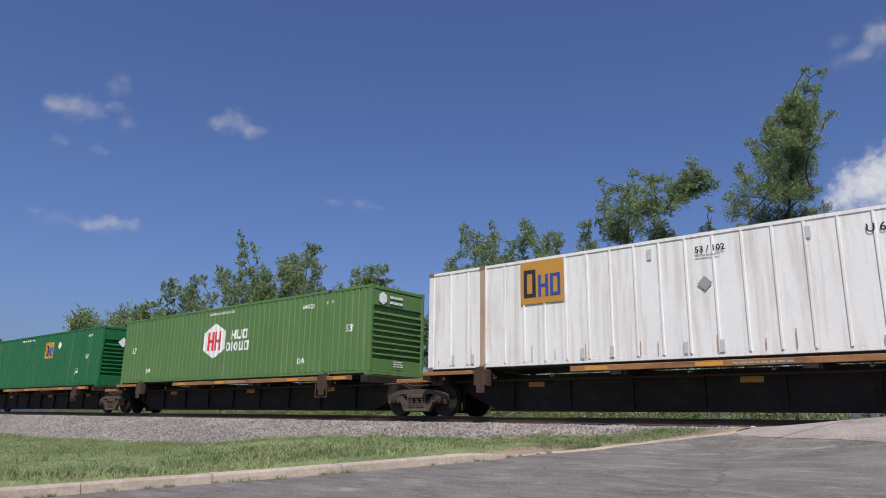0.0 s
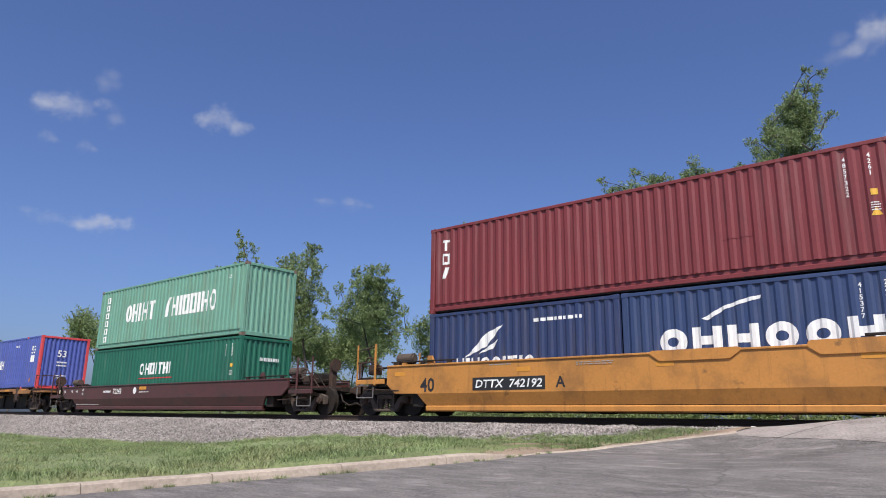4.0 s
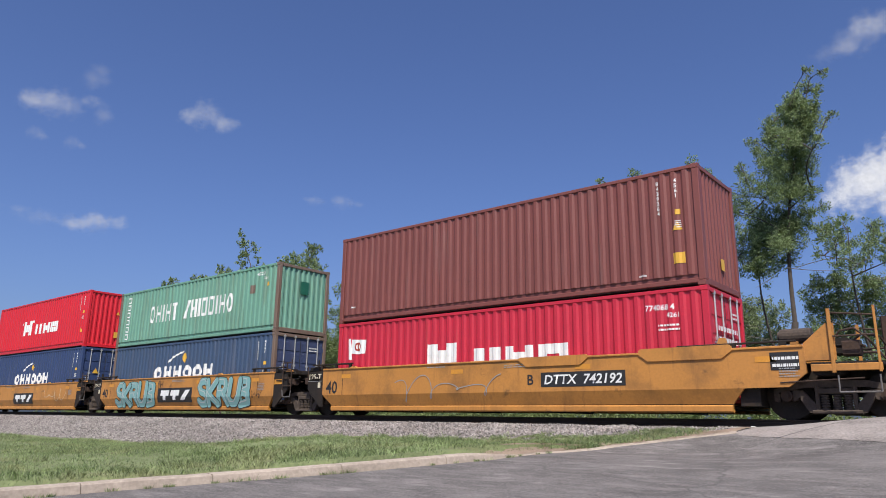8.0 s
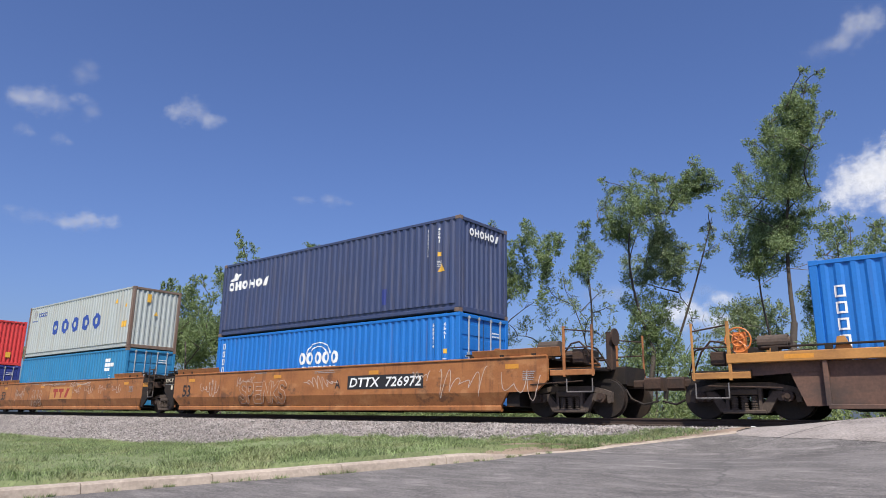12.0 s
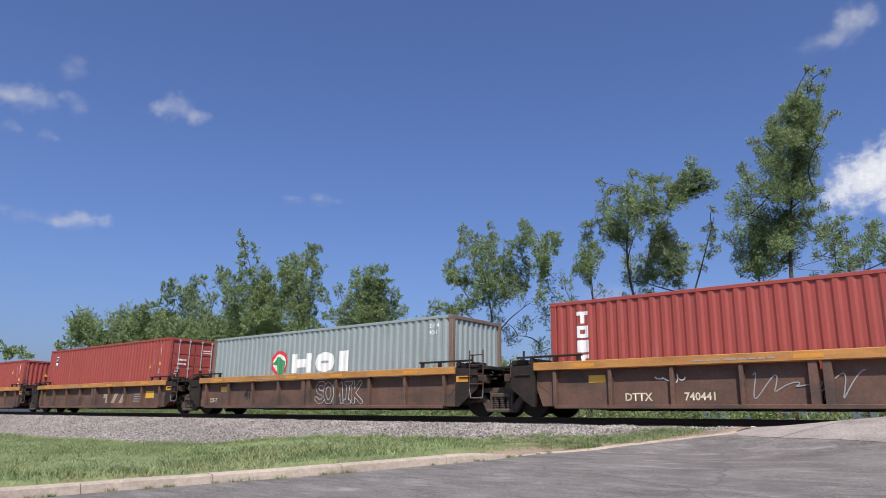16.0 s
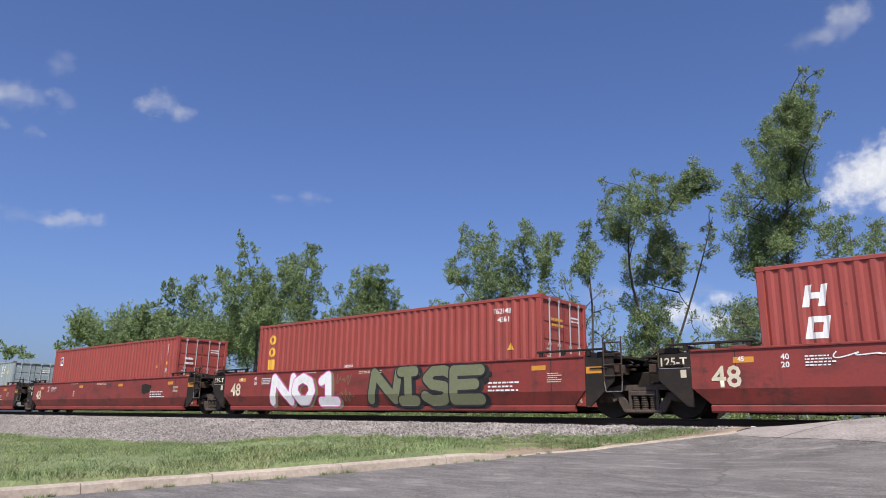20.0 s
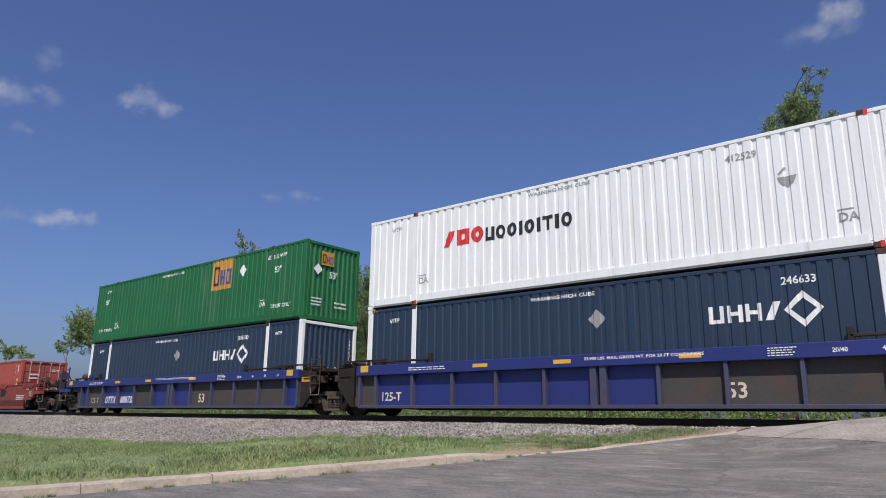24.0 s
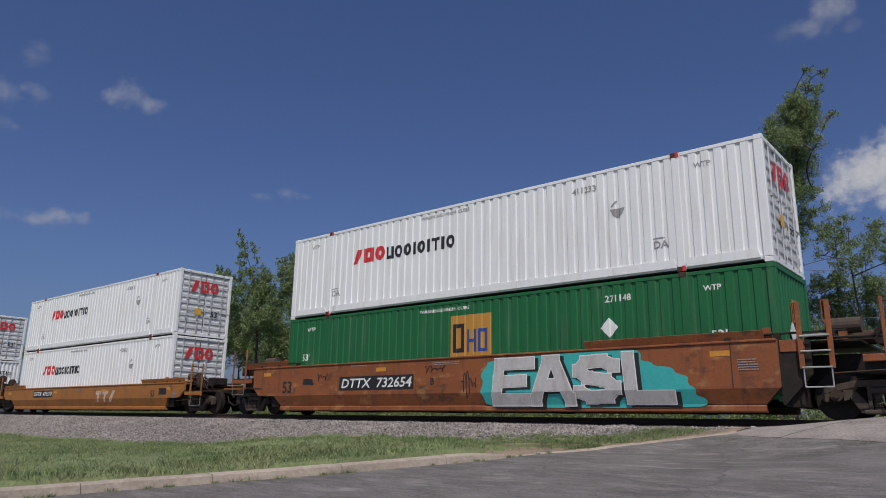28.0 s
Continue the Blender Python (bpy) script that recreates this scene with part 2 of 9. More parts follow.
class Face:
    """A painted face of a thing: x0 and y, or the end at x, in the thing's space."""

    def __init__(self, parent, x0, y, z0, end=False, lift=0.004):
        self.parent, self.x0, self.y, self.z0, self.end, self.lift, self.k = parent, x0, y, z0, end, lift, 0
        self.fold = None      # height under which the plate leans in
        self.waves = None     # start, pitch, count, depth and folds of a corrugated wall

    def matrix(self, u, v, w, h, lean=0.0):
        self.k += 1
        d = self.lift + 0.0004 * (self.k % 9)
        if self.end:      # the end wall faces +x; u runs from the near edge to the far one
            return Matrix(((0, 0, 1, self.x0 + d), (w, 0, 0, self.y + u), (0, h, 0, self.z0 + v), (0, 0, 0, 1)))
        return Matrix(((w, lean * h, 0, self.x0 + u), (0, 0, -1, self.y - d), (0, h, 0, self.z0 + v), (0, 0, 0, 1)))

    def put(self, name, me, u, v, w, h, lean=0.0, label=""):
        ob = new(name, me)
        ob.parent = self.parent
        me2 = me.copy()
        me2.transform(self.matrix(u, v, w, h, lean))
        if self.waves:
            w0, p, cnt, depth, fold = self.waves
            xs = [q.co.x for q in me2.vertices]
            lo, hi = min(xs), max(xs)
            bm = bmesh.new()
            bm.from_mesh(me2)
            for i in range(max(0, int((lo - w0) / p) - 1), min(cnt, int((hi - w0) / p) + 2)):
                for a in (0.0, *fold):
                    x = w0 + (i + a) * p
                    if lo + 1e-4 < x < hi - 1e-4:
                        bmesh.ops.bisect_plane(bm, geom=bm.verts[:] + bm.edges[:] + bm.faces[:], plane_co=(x, 0, 0), plane_no=(1, 0, 0))
            for q in bm.verts:
                a = (q.co.x - w0) / p
                if 0 <= a <= cnt:
                    a -= math.floor(a)
                    q.co.y += depth * (1 - a / fold[0] if a < fold[0] else 0.0 if a < fold[1] else (a - fold[1]) / (fold[2] - fold[1]) if a < fold[2] else 1.0)
            bm.to_mesh(me2)
            bm.free()
        if self.fold and v < self.fold:
            bm = bmesh.new()
            bm.from_mesh(me2)
            bmesh.ops.bisect_plane(bm, geom=bm.verts[:] + bm.edges[:] + bm.faces[:], plane_co=(0, 0, self.fold), plane_no=(0, 0, 1))
            bmesh.ops.bisect_plane(bm, geom=bm.verts[:] + bm.edges[:] + bm.faces[:], plane_co=(0, 0, 0.30), plane_no=(0, 0, 1))
            for q in bm.verts:
                if q.co.z < self.fold:
                    q.co.y += 0.088 * min(1.0, (self.fold - q.co.z) / 0.32)
            bm.to_mesh(me2)
            bm.free()
        ob.data = me2
        if label:
            ob["label"] = label
        return ob

    def text(self, body, u, v, h, mat, w=None, lean=0.0):
        me = shared(("text", body, mat.name), lambda: letters_mesh(body, mat))
        return self.put("lettering", me, u, v, w or h * me["aspect"], h, lean)

    def column(self, body, u, v, h, mat):
        """Small characters one under another, from v down."""
        for i, ch in enumerate(body):
            if ch != " ":
                thin = ch in "1I"
                self.text(ch, u + (0.2 * h if thin else 0), v - h * (i + 1) * 1.25, h, mat, h * (0.2 if thin else 0.62))

    def shape(self, name, rings, mat, u, v, w, h, lean=0.0, label=""):
        """Outlines in a unit square, joined into one flat coat."""
        s = Solid()
        for i, ring in enumerate(rings):
            s.add([(x, y, 0.0005 * (i % 23) if len(rings) > 8 else 0) for x, y in ring], [tuple(range(len(ring)))])
        return self.put(name, s.mesh(name, mat), u, v, w, h, lean, label)

    def rect(self, name, u, v, w, h, mat, label=""):
        return self.shape(name, [[(0, 0), (1, 0), (1, 1), (0, 1)]], mat, u, v, w, h, 0, label)

    def smudge(self, u, v, w, h, mat, seed):
        """A dark smear with a ragged edge and a few specks round it."""
        rnd = random.Random(seed)
        rings = []
        for k in range(9):
            cx, cy, r = (0.5, 0.5, 0.5) if k == 0 else (rnd.uniform(0.05, 0.95), rnd.uniform(0.05, 0.95), rnd.uniform(0.06, 0.2))
            q0 = rnd.uniform(0, 6)
            ring = []
            for q in range(22):
                c, s = math.cos(q * 0.2856 + q0), math.sin(q * 0.2856 + q0)
                ring.append((cx + r * math.copysign(abs(c) ** 0.4, c) * rnd.uniform(0.8, 1.0), cy + r * math.copysign(abs(s) ** 0.4, s) * rnd.uniform(0.8, 1.0)))
            rings.append(ring)
        return self.shape("soot_smear", rings, mat, u, v, w, h)

    def diamond(self, u, v, w, mat):
        return self.shape("placard", [[(0.5, 0), (1, 0.5), (0.5, 1), (0, 0.5)]], mat, u, v, w, w)

    def triangle(self, u, v, w, mat):
        return self.shape("warning_triangle", [[(0, 0), (1, 0), (0.5, 1)]], mat, u, v, w, w * 0.9)

    def bars(self, u, v, w, h, rows, mat):
        """Fine print: rows of bars of uneven length."""
        rings = []
        for i in range(rows):
            y0 = 1 - (i + 0.74) / rows
            y1 = 1 - (i + 0.30) / rows
            x, end = 0.0, random.uniform(0.72, 1.0) if rows > 2 else 1.0
            while x < end - 0.03:
                x1 = min(end, x + 0.04 + 0.11 * random.random())
                rings.append([(x, y0), (x1, y0), (x1, y1), (x, y1)])
                x = x1 + 0.02 + 0.02 * random.random()
        return tagged(self.shape("fine_print", rings, mat, u, v, w, h), kind="stuff")

    def blocks(self, plan, u, v, w, h, mat, lean=0.0, label="", weight=0.28):
        """A trade mark's word as a row of plain shapes: o ring, q square ring, i bar, n two bars and a beam, b block, t beam on a bar, u cup, / leaning bar."""
        widths = [0.42 if c == "i" else 1.0 for c in plan]
        total = sum(widths) + 0.2 * (len(plan) - 1)
        x = 0.0
        for c, cw in zip(plan, widths):
            lw = w * cw / total
            t = min(weight, 0.45)
            s = t * lw / h
            if c in "oq":
                N = 24 if c == "o" else 4
                ring = [((0.5 + 0.5 * math.cos(q), 0.5 + 0.5 * math.sin(q)), (0.5 + (0.5 - t) * math.cos(q), 0.5 + (0.5 - s) * math.sin(q))) for q in [2 * math.pi * k / N for k in range(N)]]
                if c == "q":
                    ring = [((0, 0), (t, s)), ((1, 0), (1 - t, s)), ((1, 1), (1 - t, 1 - s)), ((0, 1), (t, 1 - s))]
                sol = Solid().add([(*p, 0) for pair in ring for p in pair], [(2 * k, (2 * k + 2) % (2 * N), (2 * k + 3) % (2 * N), 2 * k + 1) for k in range(N)])
            else:
                m0, m1 = 0.5 - s / 2, 0.5 + s / 2
                ring = {"i": [(0, 0), (1, 0), (1, 1), (0, 1)], "b": [(0, 0), (1, 0), (1, 1), (0, 1)],
                        "n": [(0, 0), (t, 0), (t, m0), (1 - t, m0), (1 - t, 0), (1, 0), (1, 1), (1 - t, 1), (1 - t, m1), (t, m1), (t, 1), (0, 1)],
                        "t": [(0.5 - t / 2, 0), (0.5 + t / 2, 0), (0.5 + t / 2, 1 - s), (1, 1 - s), (1, 1), (0, 1), (0, 1 - s), (0.5 - t / 2, 1 - s)],
                        "u": [(0, 0), (1, 0), (1, 1), (1 - t, 1), (1 - t, s), (t, s), (t, 1), (0, 1)],
                        "/": [(0, 0), (0.5, 0), (1, 1), (0.5, 1)]}[c]
                sol = Solid().add([(*p, 0) for p in ring], [tuple(range(len(ring)))])
            self.put("mark_shape", sol.mesh("mark_shape", mat), u + w * x / total + lean * 0, v, lw, h, lean, label)
            x += cw + 0.2

    def graffiti(self, n, u, v, w, h, fill, line, seed, label="", halo=None):
        """Swollen shapes side by side, each with a dark edge, a fill, a hole and strokes."""
        rnd = random.Random(seed)
        d, cw = self.lift, w / n
        for i in range(n):
            bw, bh = cw * rnd.uniform(1.02, 1.2), h * rnd.uniform(0.86, 1.0)
            bu, bv = u + i * cw - (bw - cw) / 2, v + rnd.uniform(0, h - bh)
            N, ph, k1, k2 = 44, rnd.uniform(0, 6), rnd.choice((2, 3)), rnd.choice((4, 5))
            pts = []
            for j in range(N):
                q = 2 * math.pi * j / N
                e = 0.5 * (1 + 0.13 * math.sin(k1 * q + ph) + 0.09 * math.sin(k2 * q + 2.3 * ph)) / 1.12
                c, s = math.cos(q), math.sin(q)
                pts.append((math.copysign(abs(c) ** 0.55, c) * e, math.copysign(abs(s) ** 0.55, s) * e))
            g = 0.045
            gx, gy = g / bw, g / bh
            if halo:
                self.lift = d
                self.shape("sprayed_halo", [[(0.5 + x * (1 + 2 * gx), 0.5 + y * (1 + 2 * gy)) for x, y in pts]], halo, bu, bv, bw, bh)
            self.lift = d + 0.003 * i + 0.005
            self.shape("sprayed_edge", [[(0.5 + x, 0.5 + y) for x, y in pts]], line, bu, bv, bw, bh)
            self.lift += 0.006
            self.shape("sprayed_shape", [[(0.5 + x * (1 - 2 * gx), 0.5 + y * (1 - 2 * gy)) for x, y in pts]], fill, bu, bv, bw, bh, 0, label)
            self.lift += 0.006
            # a hole, notches from above and below, and a thin stroke
            hx, hy = rnd.uniform(0.4, 0.6), rnd.uniform(0.45, 0.72)
            self.shape("sprayed_hole", [[(hx + 0.07 * math.cos(q), hy + 0.09 * math.sin(q)) for q in [k * 0.5236 for k in range(12)]]], line, bu, bv, bw, bh)
            a, b = rnd.uniform(0.25, 0.45), rnd.uniform(0.55, 0.8)
            self.shape("sprayed_notch", [[(a - 0.02, 0.07), (a + 0.06, 0.06), (a + 0.03, rnd.uniform(0.3, 0.5))]], line, bu, bv, bw, bh)
            self.shape("sprayed_notch", [[(b - 0.03, 0.95), (b, rnd.uniform(0.55, 0.7)), (b + 0.05, 0.95)]], line, bu, bv, bw, bh)
            x0 = rnd.uniform(0.15, 0.3)
            self.shape("sprayed_stroke", [[(x0, 0.2), (x0 + 1.2 * gx * 0.5, 0.2), (x0 + 0.1 + 0.6 * gx, 0.7), (x0 + 0.1, 0.7)]], (halo or WHITE_MARK) if fill is not WHITE_MARK else line, bu, bv, bw, bh)
        self.lift = d

    def spray(self, word, u, v, w, h, fill, line, seed, tw=0.26, edge=0.05, drop=None, label="", swell=1.2, shine=None, square=False):
        """Fat sprayed letters side by side, each with its own edge; drop: a shadow colour set off below; shine: thin light strokes inside."""
        rnd = random.Random(seed)
        d, cw = self.lift, w / len(word)
        for i, ch in enumerate(word):
            bw, bh = cw * rnd.uniform(0.95, 1.06) * swell, h * rnd.uniform(0.92, 1.0)
            bu, bv = u + (i + 0.5) * cw - bw / 2, v + rnd.uniform(0, h - bh)
            lean = rnd.uniform(-0.08, 0.12)
            lines = GLYPHS[ch]
            m = tw / 2 + edge
            for layer, (mat, r) in enumerate(((drop, m + (0.03 if drop is WHITE_MARK else 0)), (line, m), (fill, tw / 2), (shine, 0.014))):
                if mat is None:
                    continue
                rings = []
                for pts in lines:
                    P = [(m + x * (bw - 2 * m) + lean * y * bh, m + y * (bh - 2 * m)) for x, y in pts]
                    if layer == 0 and drop is not WHITE_MARK:
                        P = [(x + 0.10, y - 0.05) for x, y in P]
                    if layer == 3:
                        P = [(x - 0.30 * tw, y + 0.22 * tw) for x, y in P]
                    for (ax, ay), (bx, by) in zip(P, P[1:]):
                        L = math.hypot(bx - ax, by - ay) or 1
                        nx, ny = -(by - ay) / L * r, (bx - ax) / L * r
                        rings.append([(ax - nx, ay - ny), (bx - nx, by - ny), (bx + nx, by + ny), (ax + nx, ay + ny)])
                    for x, y in P:
                        if square:
                            rings.append([(x - r, y - r), (x + r, y - r), (x + r, y + r), (x - r, y + r)])
                        else:
                            rings.append([(x + r * math.cos(q * 0.5236), y + r * math.sin(q * 0.5236)) for q in range(12)])
                self.lift = d + 0.0055 * layer + (0.018 * (i % 2) if layer else 0)
                s = Solid()
                for k, ring in enumerate(rings):
                    s.add([(x, y, 0.00025 * k) for x, y in ring], [tuple(range(len(ring)))])
                self.put(("sprayed_shadow", "sprayed_edge", "sprayed_letter", "sprayed_shine")[layer], s.mesh("sprayed_letter", mat), bu, bv, 1, 1, 0, label if layer == 2 else "")
        self.lift = d

    def scrawl(self, u, v, w, h, mat, seed, loops=5):
        """A thin sprayed line that winds along."""
        rnd = random.Random(seed)
        N, rings, prev = 16 * loops, [], None
        ph = rnd.uniform(0, 6)
        pts = []
        for i in range(N + 1):
            q = i / N
            pts.append((q * 0.86 + 0.07 + 0.05 * math.sin(2 * math.pi * loops * q + ph), 0.5 + 0.42 * math.sin(2 * math.pi * loops * q * 1.02 + 1) * (0.55 + 0.45 * math.sin(7 * q + ph))))
        t = 0.0115
        for (a, b), (c, d) in zip(pts, pts[1:]):
            L = math.hypot((c - a) * w, (d - b) * h) or 1
            nx, ny = -(d - b) * h / L * t / w, (c - a) * w / L * t / h
            rings.append([(a - nx, b - ny), (c - nx, d - ny), (c + nx, d + ny), (a + nx, b + ny)])
        return self.shape("sprayed_scrawl", rings, mat, u, v, w, h)


# ---- containers ----
def corrugated(L, H, pitch, depth, x0, z0, y, out, fold=(0.20, 0.50, 0.70)):
    """A wall of trapezoid folds from x0 over L, facing out (-1 or 1) in y."""
    s = Solid()
    n = max(1, round(L / pitch))
    p = L / n
    xs = []
    for i in range(n):
        for a, d in ((0.0, depth), (fold[0], 0.0), (fold[1], 0.0), (fold[2], depth)):
            xs.append((x0 + (i + a) * p, d))
    xs.append((x0 + L, depth))
    vs = []
    for x, d in xs:
        vs += [(x, y - out * d, z0), (x, y - out * d, z0 + H)]
    k = len(xs)
    s.add(vs, [(2 * i, 2 * i + 2, 2 * i + 3, 2 * i + 1) for i in range(k - 1)])
    return s


def turned(s, L):
    """A wall along x turned into an end wall at x = L."""
    s.v = [(L + y, x, z) for x, y, z in s.v]
    return s


GASKET = material("door_gasket", (0.03, 0.03, 0.03), 0.8)
ZINC = material("galvanised_bar", (0.55, 0.55, 0.54), 0.45, 0.5, 0.12, 30, RUST, 0.3, (6, 6, 2), 0.03)
STIRRUP_GREY = material("dull_step_iron", (0.20, 0.19, 0.18), 0.6, 0.4, 0.2, 30, RUST, 0.4, (6, 6, 2), 0.03)
FLOOR_DARK = material("container_underside", (0.03, 0.028, 0.026), 0.8)


def container(s0, z, L, H, W, mat, label, pitch=0.278, depth=0.034, door=True, post=None, ribs=False, skirt=False, name="shipping_container", category="shipping container", castings=None, door_mat=None, louvred=False):
    """A box with its left lower near corner at the thing's origin; z is the base's height over the rail."""
    m = pose(s0, TRACK_Y - W / 2, RAIL_Z + z)
    c = thing(name, m, label, category, "containers on the train")
    MOVERS.append((c, m))
    post = post or mat
    if L > 13 and depth == 0.034:
        depth = 0.028      # long domestic boxes have shallow folds between wide flats
    fold = (0.09, 0.66, 0.75) if L > 13 else (0.20, 0.50, 0.70)
    pw = 0.16 if L < 13 else 0.20
    rb, rt = 0.16, 0.10
    gap = 0.10 if L < 13 and not ribs else 0.0      # the wall stands out over a recess
    wall_z0, wall_h = rb + gap, H - rb - rt - gap
    for y, out in ((0.012, -1), (W - 0.012, 1)):
        if ribs:
            w = Solid().box(pw, L - pw, y - 0.012 + (0.03 if out < 0 else 0), y + 0.012 - (0.03 if out > 0 else 0), wall_z0, wall_z0 + wall_h)
            side = part("side_wall", w, mat, c)
            n = round((L - 2 * pw) / 0.62)
            for i in range(1, n):
                x = pw + (L - 2 * pw) * i / n
                r = Solid().box(x - 0.025, x + 0.025, -0.004 if out < 0 else W - 0.03, 0.03 if out < 0 else W + 0.004, wall_z0, wall_z0 + wall_h, 0.006)
                part("rib", r, mat, side)
        else:
            part("side_wall", corrugated(L - 2 * pw, wall_h, pitch, depth, pw, wall_z0, y, out, fold), mat, c)
            if gap:
                part("side_recess", Solid().box(pw, L - pw, *sorted((y - out * 0.052, y - out * 0.075)), rb - 0.02, wall_z0 + 0.06), mat, c)
    for x0 in (0, L - pw):
        for y0 in (0, W - 0.14):
            part("corner_post", Solid().box(x0, x0 + pw, y0, y0 + 0.14, 0.12, H - 0.12, 0.015), post, c)
    for y0 in (0.0, W - 0.07):
        part("top_rail", Solid().box(0.16, L - 0.16, y0 + 0.004, y0 + 0.066, H - rt, H - 0.012, 0.01), mat, c)
        part("bottom_rail", Solid().box(0.16, L - 0.16, y0 + 0.022 * (1 if y0 < 1 else 0), y0 + 0.07 - 0.022 * (0 if y0 < 1 else 1), 0.055, rb + 0.004, 0.012), mat, c)
    for x0 in (0.0, L - 0.08):
        part("end_header", Solid().box(x0, x0 + 0.08, 0.15, W - 0.15, H - 0.13, H - 0.02, 0.01), post, c)
        part("end_sill", Solid().box(x0, x0 + 0.08, 0.15, W - 0.15, 0.015, 0.17, 0.01), post, c)
    offs = (L - 12.192) / 2
    for x0 in (0, L - 0.178):
        for y0 in (-0.004, W - 0.158):
            for z0 in (-0.012, H - 0.118):
                s = Solid().box(x0, x0 + 0.178, y0, y0 + 0.162, z0, z0 + 0.118, 0.012)
                part("corner_casting", s, castings or post, c)
    if L > 13:      # lifting posts at the forty-foot places
        for x0 in (offs - 0.09, L - offs - 0.09):
            for y0 in (-0.006, W - 0.044):
                part("lifting_post", Solid().box(x0, x0 + 0.18, y0, y0 + 0.05, 0.02, H - 0.005, 0.012), RUST_WASH if ribs else (post if not castings else mat), c)
                part("corner_casting", Solid().box(x0 - 0.01, x0 + 0.17, y0 - 0.006, y0 + 0.055, H - 0.12, H + 0.002, 0.008), castings or STEEL_RUST, c)
                part("corner_casting", Solid().box(x0 - 0.01, x0 + 0.17, y0 - 0.006, y0 + 0.055, -0.002, 0.12, 0.008), castings or STEEL_RUST, c)
        if skirt:
            for a, b in ((0.25, offs - 0.12), (offs + 0.12, L - offs - 0.12), (L - offs + 0.12, L - 0.25)):
                part("skirt", Solid().prism([(a, 0.10), (b, 0.10), (b - 0.05, 0.30), (a + 0.05, 0.30)], 1, -0.012, 0.03), mat, c)
    # roof and floor
    part("roof", Solid().box(0.05, L - 0.05, 0.05, W - 0.05, H - 0.05, H - 0.02), mat, c)
    part("floor", Solid().box(0.08, L - 0.08, 0.06, W - 0.06, 0.03, 0.15), FLOOR_DARK, c)
    # end walls: the one at x = L is seen
    back = Solid()
    back.box(0.03, 0.06, 0.13, W - 0.13, 0.17, H - 0.13)
    part("end_wall", back, mat, c)
    if louvred:
        wall = part("end_wall", Solid().box(L - 0.14, L - 0.10, 0.13, W - 0.13, 0.16, H - 0.12), mat, c)
        for i in range(8):
            zz = 0.62 + i * 0.19
            part("louvre", Solid().prism([(L - 0.10, zz), (L - 0.005, zz + 0.02), (L - 0.005, zz + 0.06), (L - 0.10, zz + 0.10)], 1, 0.16, W - 0.16), mat, wall)
        part("top_panel", Solid().box(L - 0.10, L - 0.02, 0.14, W - 0.14, H - 0.66, H - 0.14, 0.01), mat, wall)
        part("bottom_panel", Solid().box(L - 0.10, L - 0.03, 0.14, W - 0.14, 0.17, 0.52, 0.01), mat, wall)
    elif door:
        dm = door_mat or mat
        for y0, y1 in ((0.15, W / 2 - 0.012), (W / 2 + 0.012, W - 0.15)):
            d = Solid().box(L - 0.09, L - 0.05, y0, y1, 0.17, H - 0.13)
            leaf = part("door", d, dm, c)
            flat = L < 13 or ribs
            rows = 5 if flat else 9
            step = (H - 0.5) / rows
            for k in range(rows):
                z0 = 0.25 + k * step
                if flat:
                    part("door_panel", Solid().box(L - 0.055, L - 0.035, y0 + 0.06, y1 - 0.06, z0 + 0.03, z0 + step - 0.05, 0.012), dm, leaf)
                else:
                    part("door_fold", Solid().prism([(L - 0.055, z0 + 0.02), (L - 0.022, z0 + 0.08), (L - 0.022, z0 + step - 0.07), (L - 0.055, z0 + step - 0.03)], 1, y0 + 0.05, y1 - 0.05), dm, leaf)
            for f in (0.28, 0.74):
                yy = y0 + f * (y1 - y0)
                rod = Solid().cyl((L - 0.012, yy, 0.10), (L - 0.012, yy, H - 0.06), 0.022, 8)
                for zz in (0.14, 0.75, H * 0.55, H - 0.12):
                    rod.box(L - 0.05, L + 0.008, yy - 0.05, yy + 0.05, zz - 0.035, zz + 0.035)
                part("lock_rod", rod, ZINC, leaf, "galvanised locking bar")
                part("door_handle", Solid().box(L - 0.016, L + 0.012, yy - 0.02, yy + 0.40, 1.02 + 0.12 * f, 1.055 + 0.12 * f, 0.006), ZINC, leaf)
            part("hinge_row", Solid().box(L - 0.06, L - 0.02, (y0 if y0 < 1 else y1) - 0.03, (y0 if y0 < 1 else y1) + 0.03, 0.35, 0.5).box(L - 0.06, L - 0.02, (y0 if y0 < 1 else y1) - 0.03, (y0 if y0 < 1 else y1) + 0.03, H - 0.6, H - 0.45).box(L - 0.06, L - 0.02, (y0 if y0 < 1 else y1) - 0.03, (y0 if y0 < 1 else y1) + 0.03, 1.3, 1.45), dm, leaf)
        if L < 13:
            df = Face(c, L - 0.034, 0.0, 0.0, True, 0.003)
            df.bars(W / 2 + 0.40, H - 0.62, 0.42, 0.20, 2, WHITE_MARK)
            df.bars(W / 2 + 0.40, 0.62, 0.42, 0.62, 6, PALE_MARK)
            df.rect("label_plate", W / 2 - 0.55, 0.75, 0.30, 0.36, PALE_MARK)
            df.bars(0.30, H * 0.42, 0.22, 0.30, 3, PALE_MARK)
        part("gasket", Solid().box(L - 0.088, L - 0.046, W / 2 - 0.012, W / 2 + 0.012, 0.17, H - 0.13), GASKET, c)
    else:
        w = corrugated(W - 0.28, H - 0.30, 0.24, 0.045, 0.14, 0.17, 0.0, 1)
        part("end_wall", turned(w, L - 0.02), mat, c)
    side = Face(c, 0.0, 0.010, 0.0)
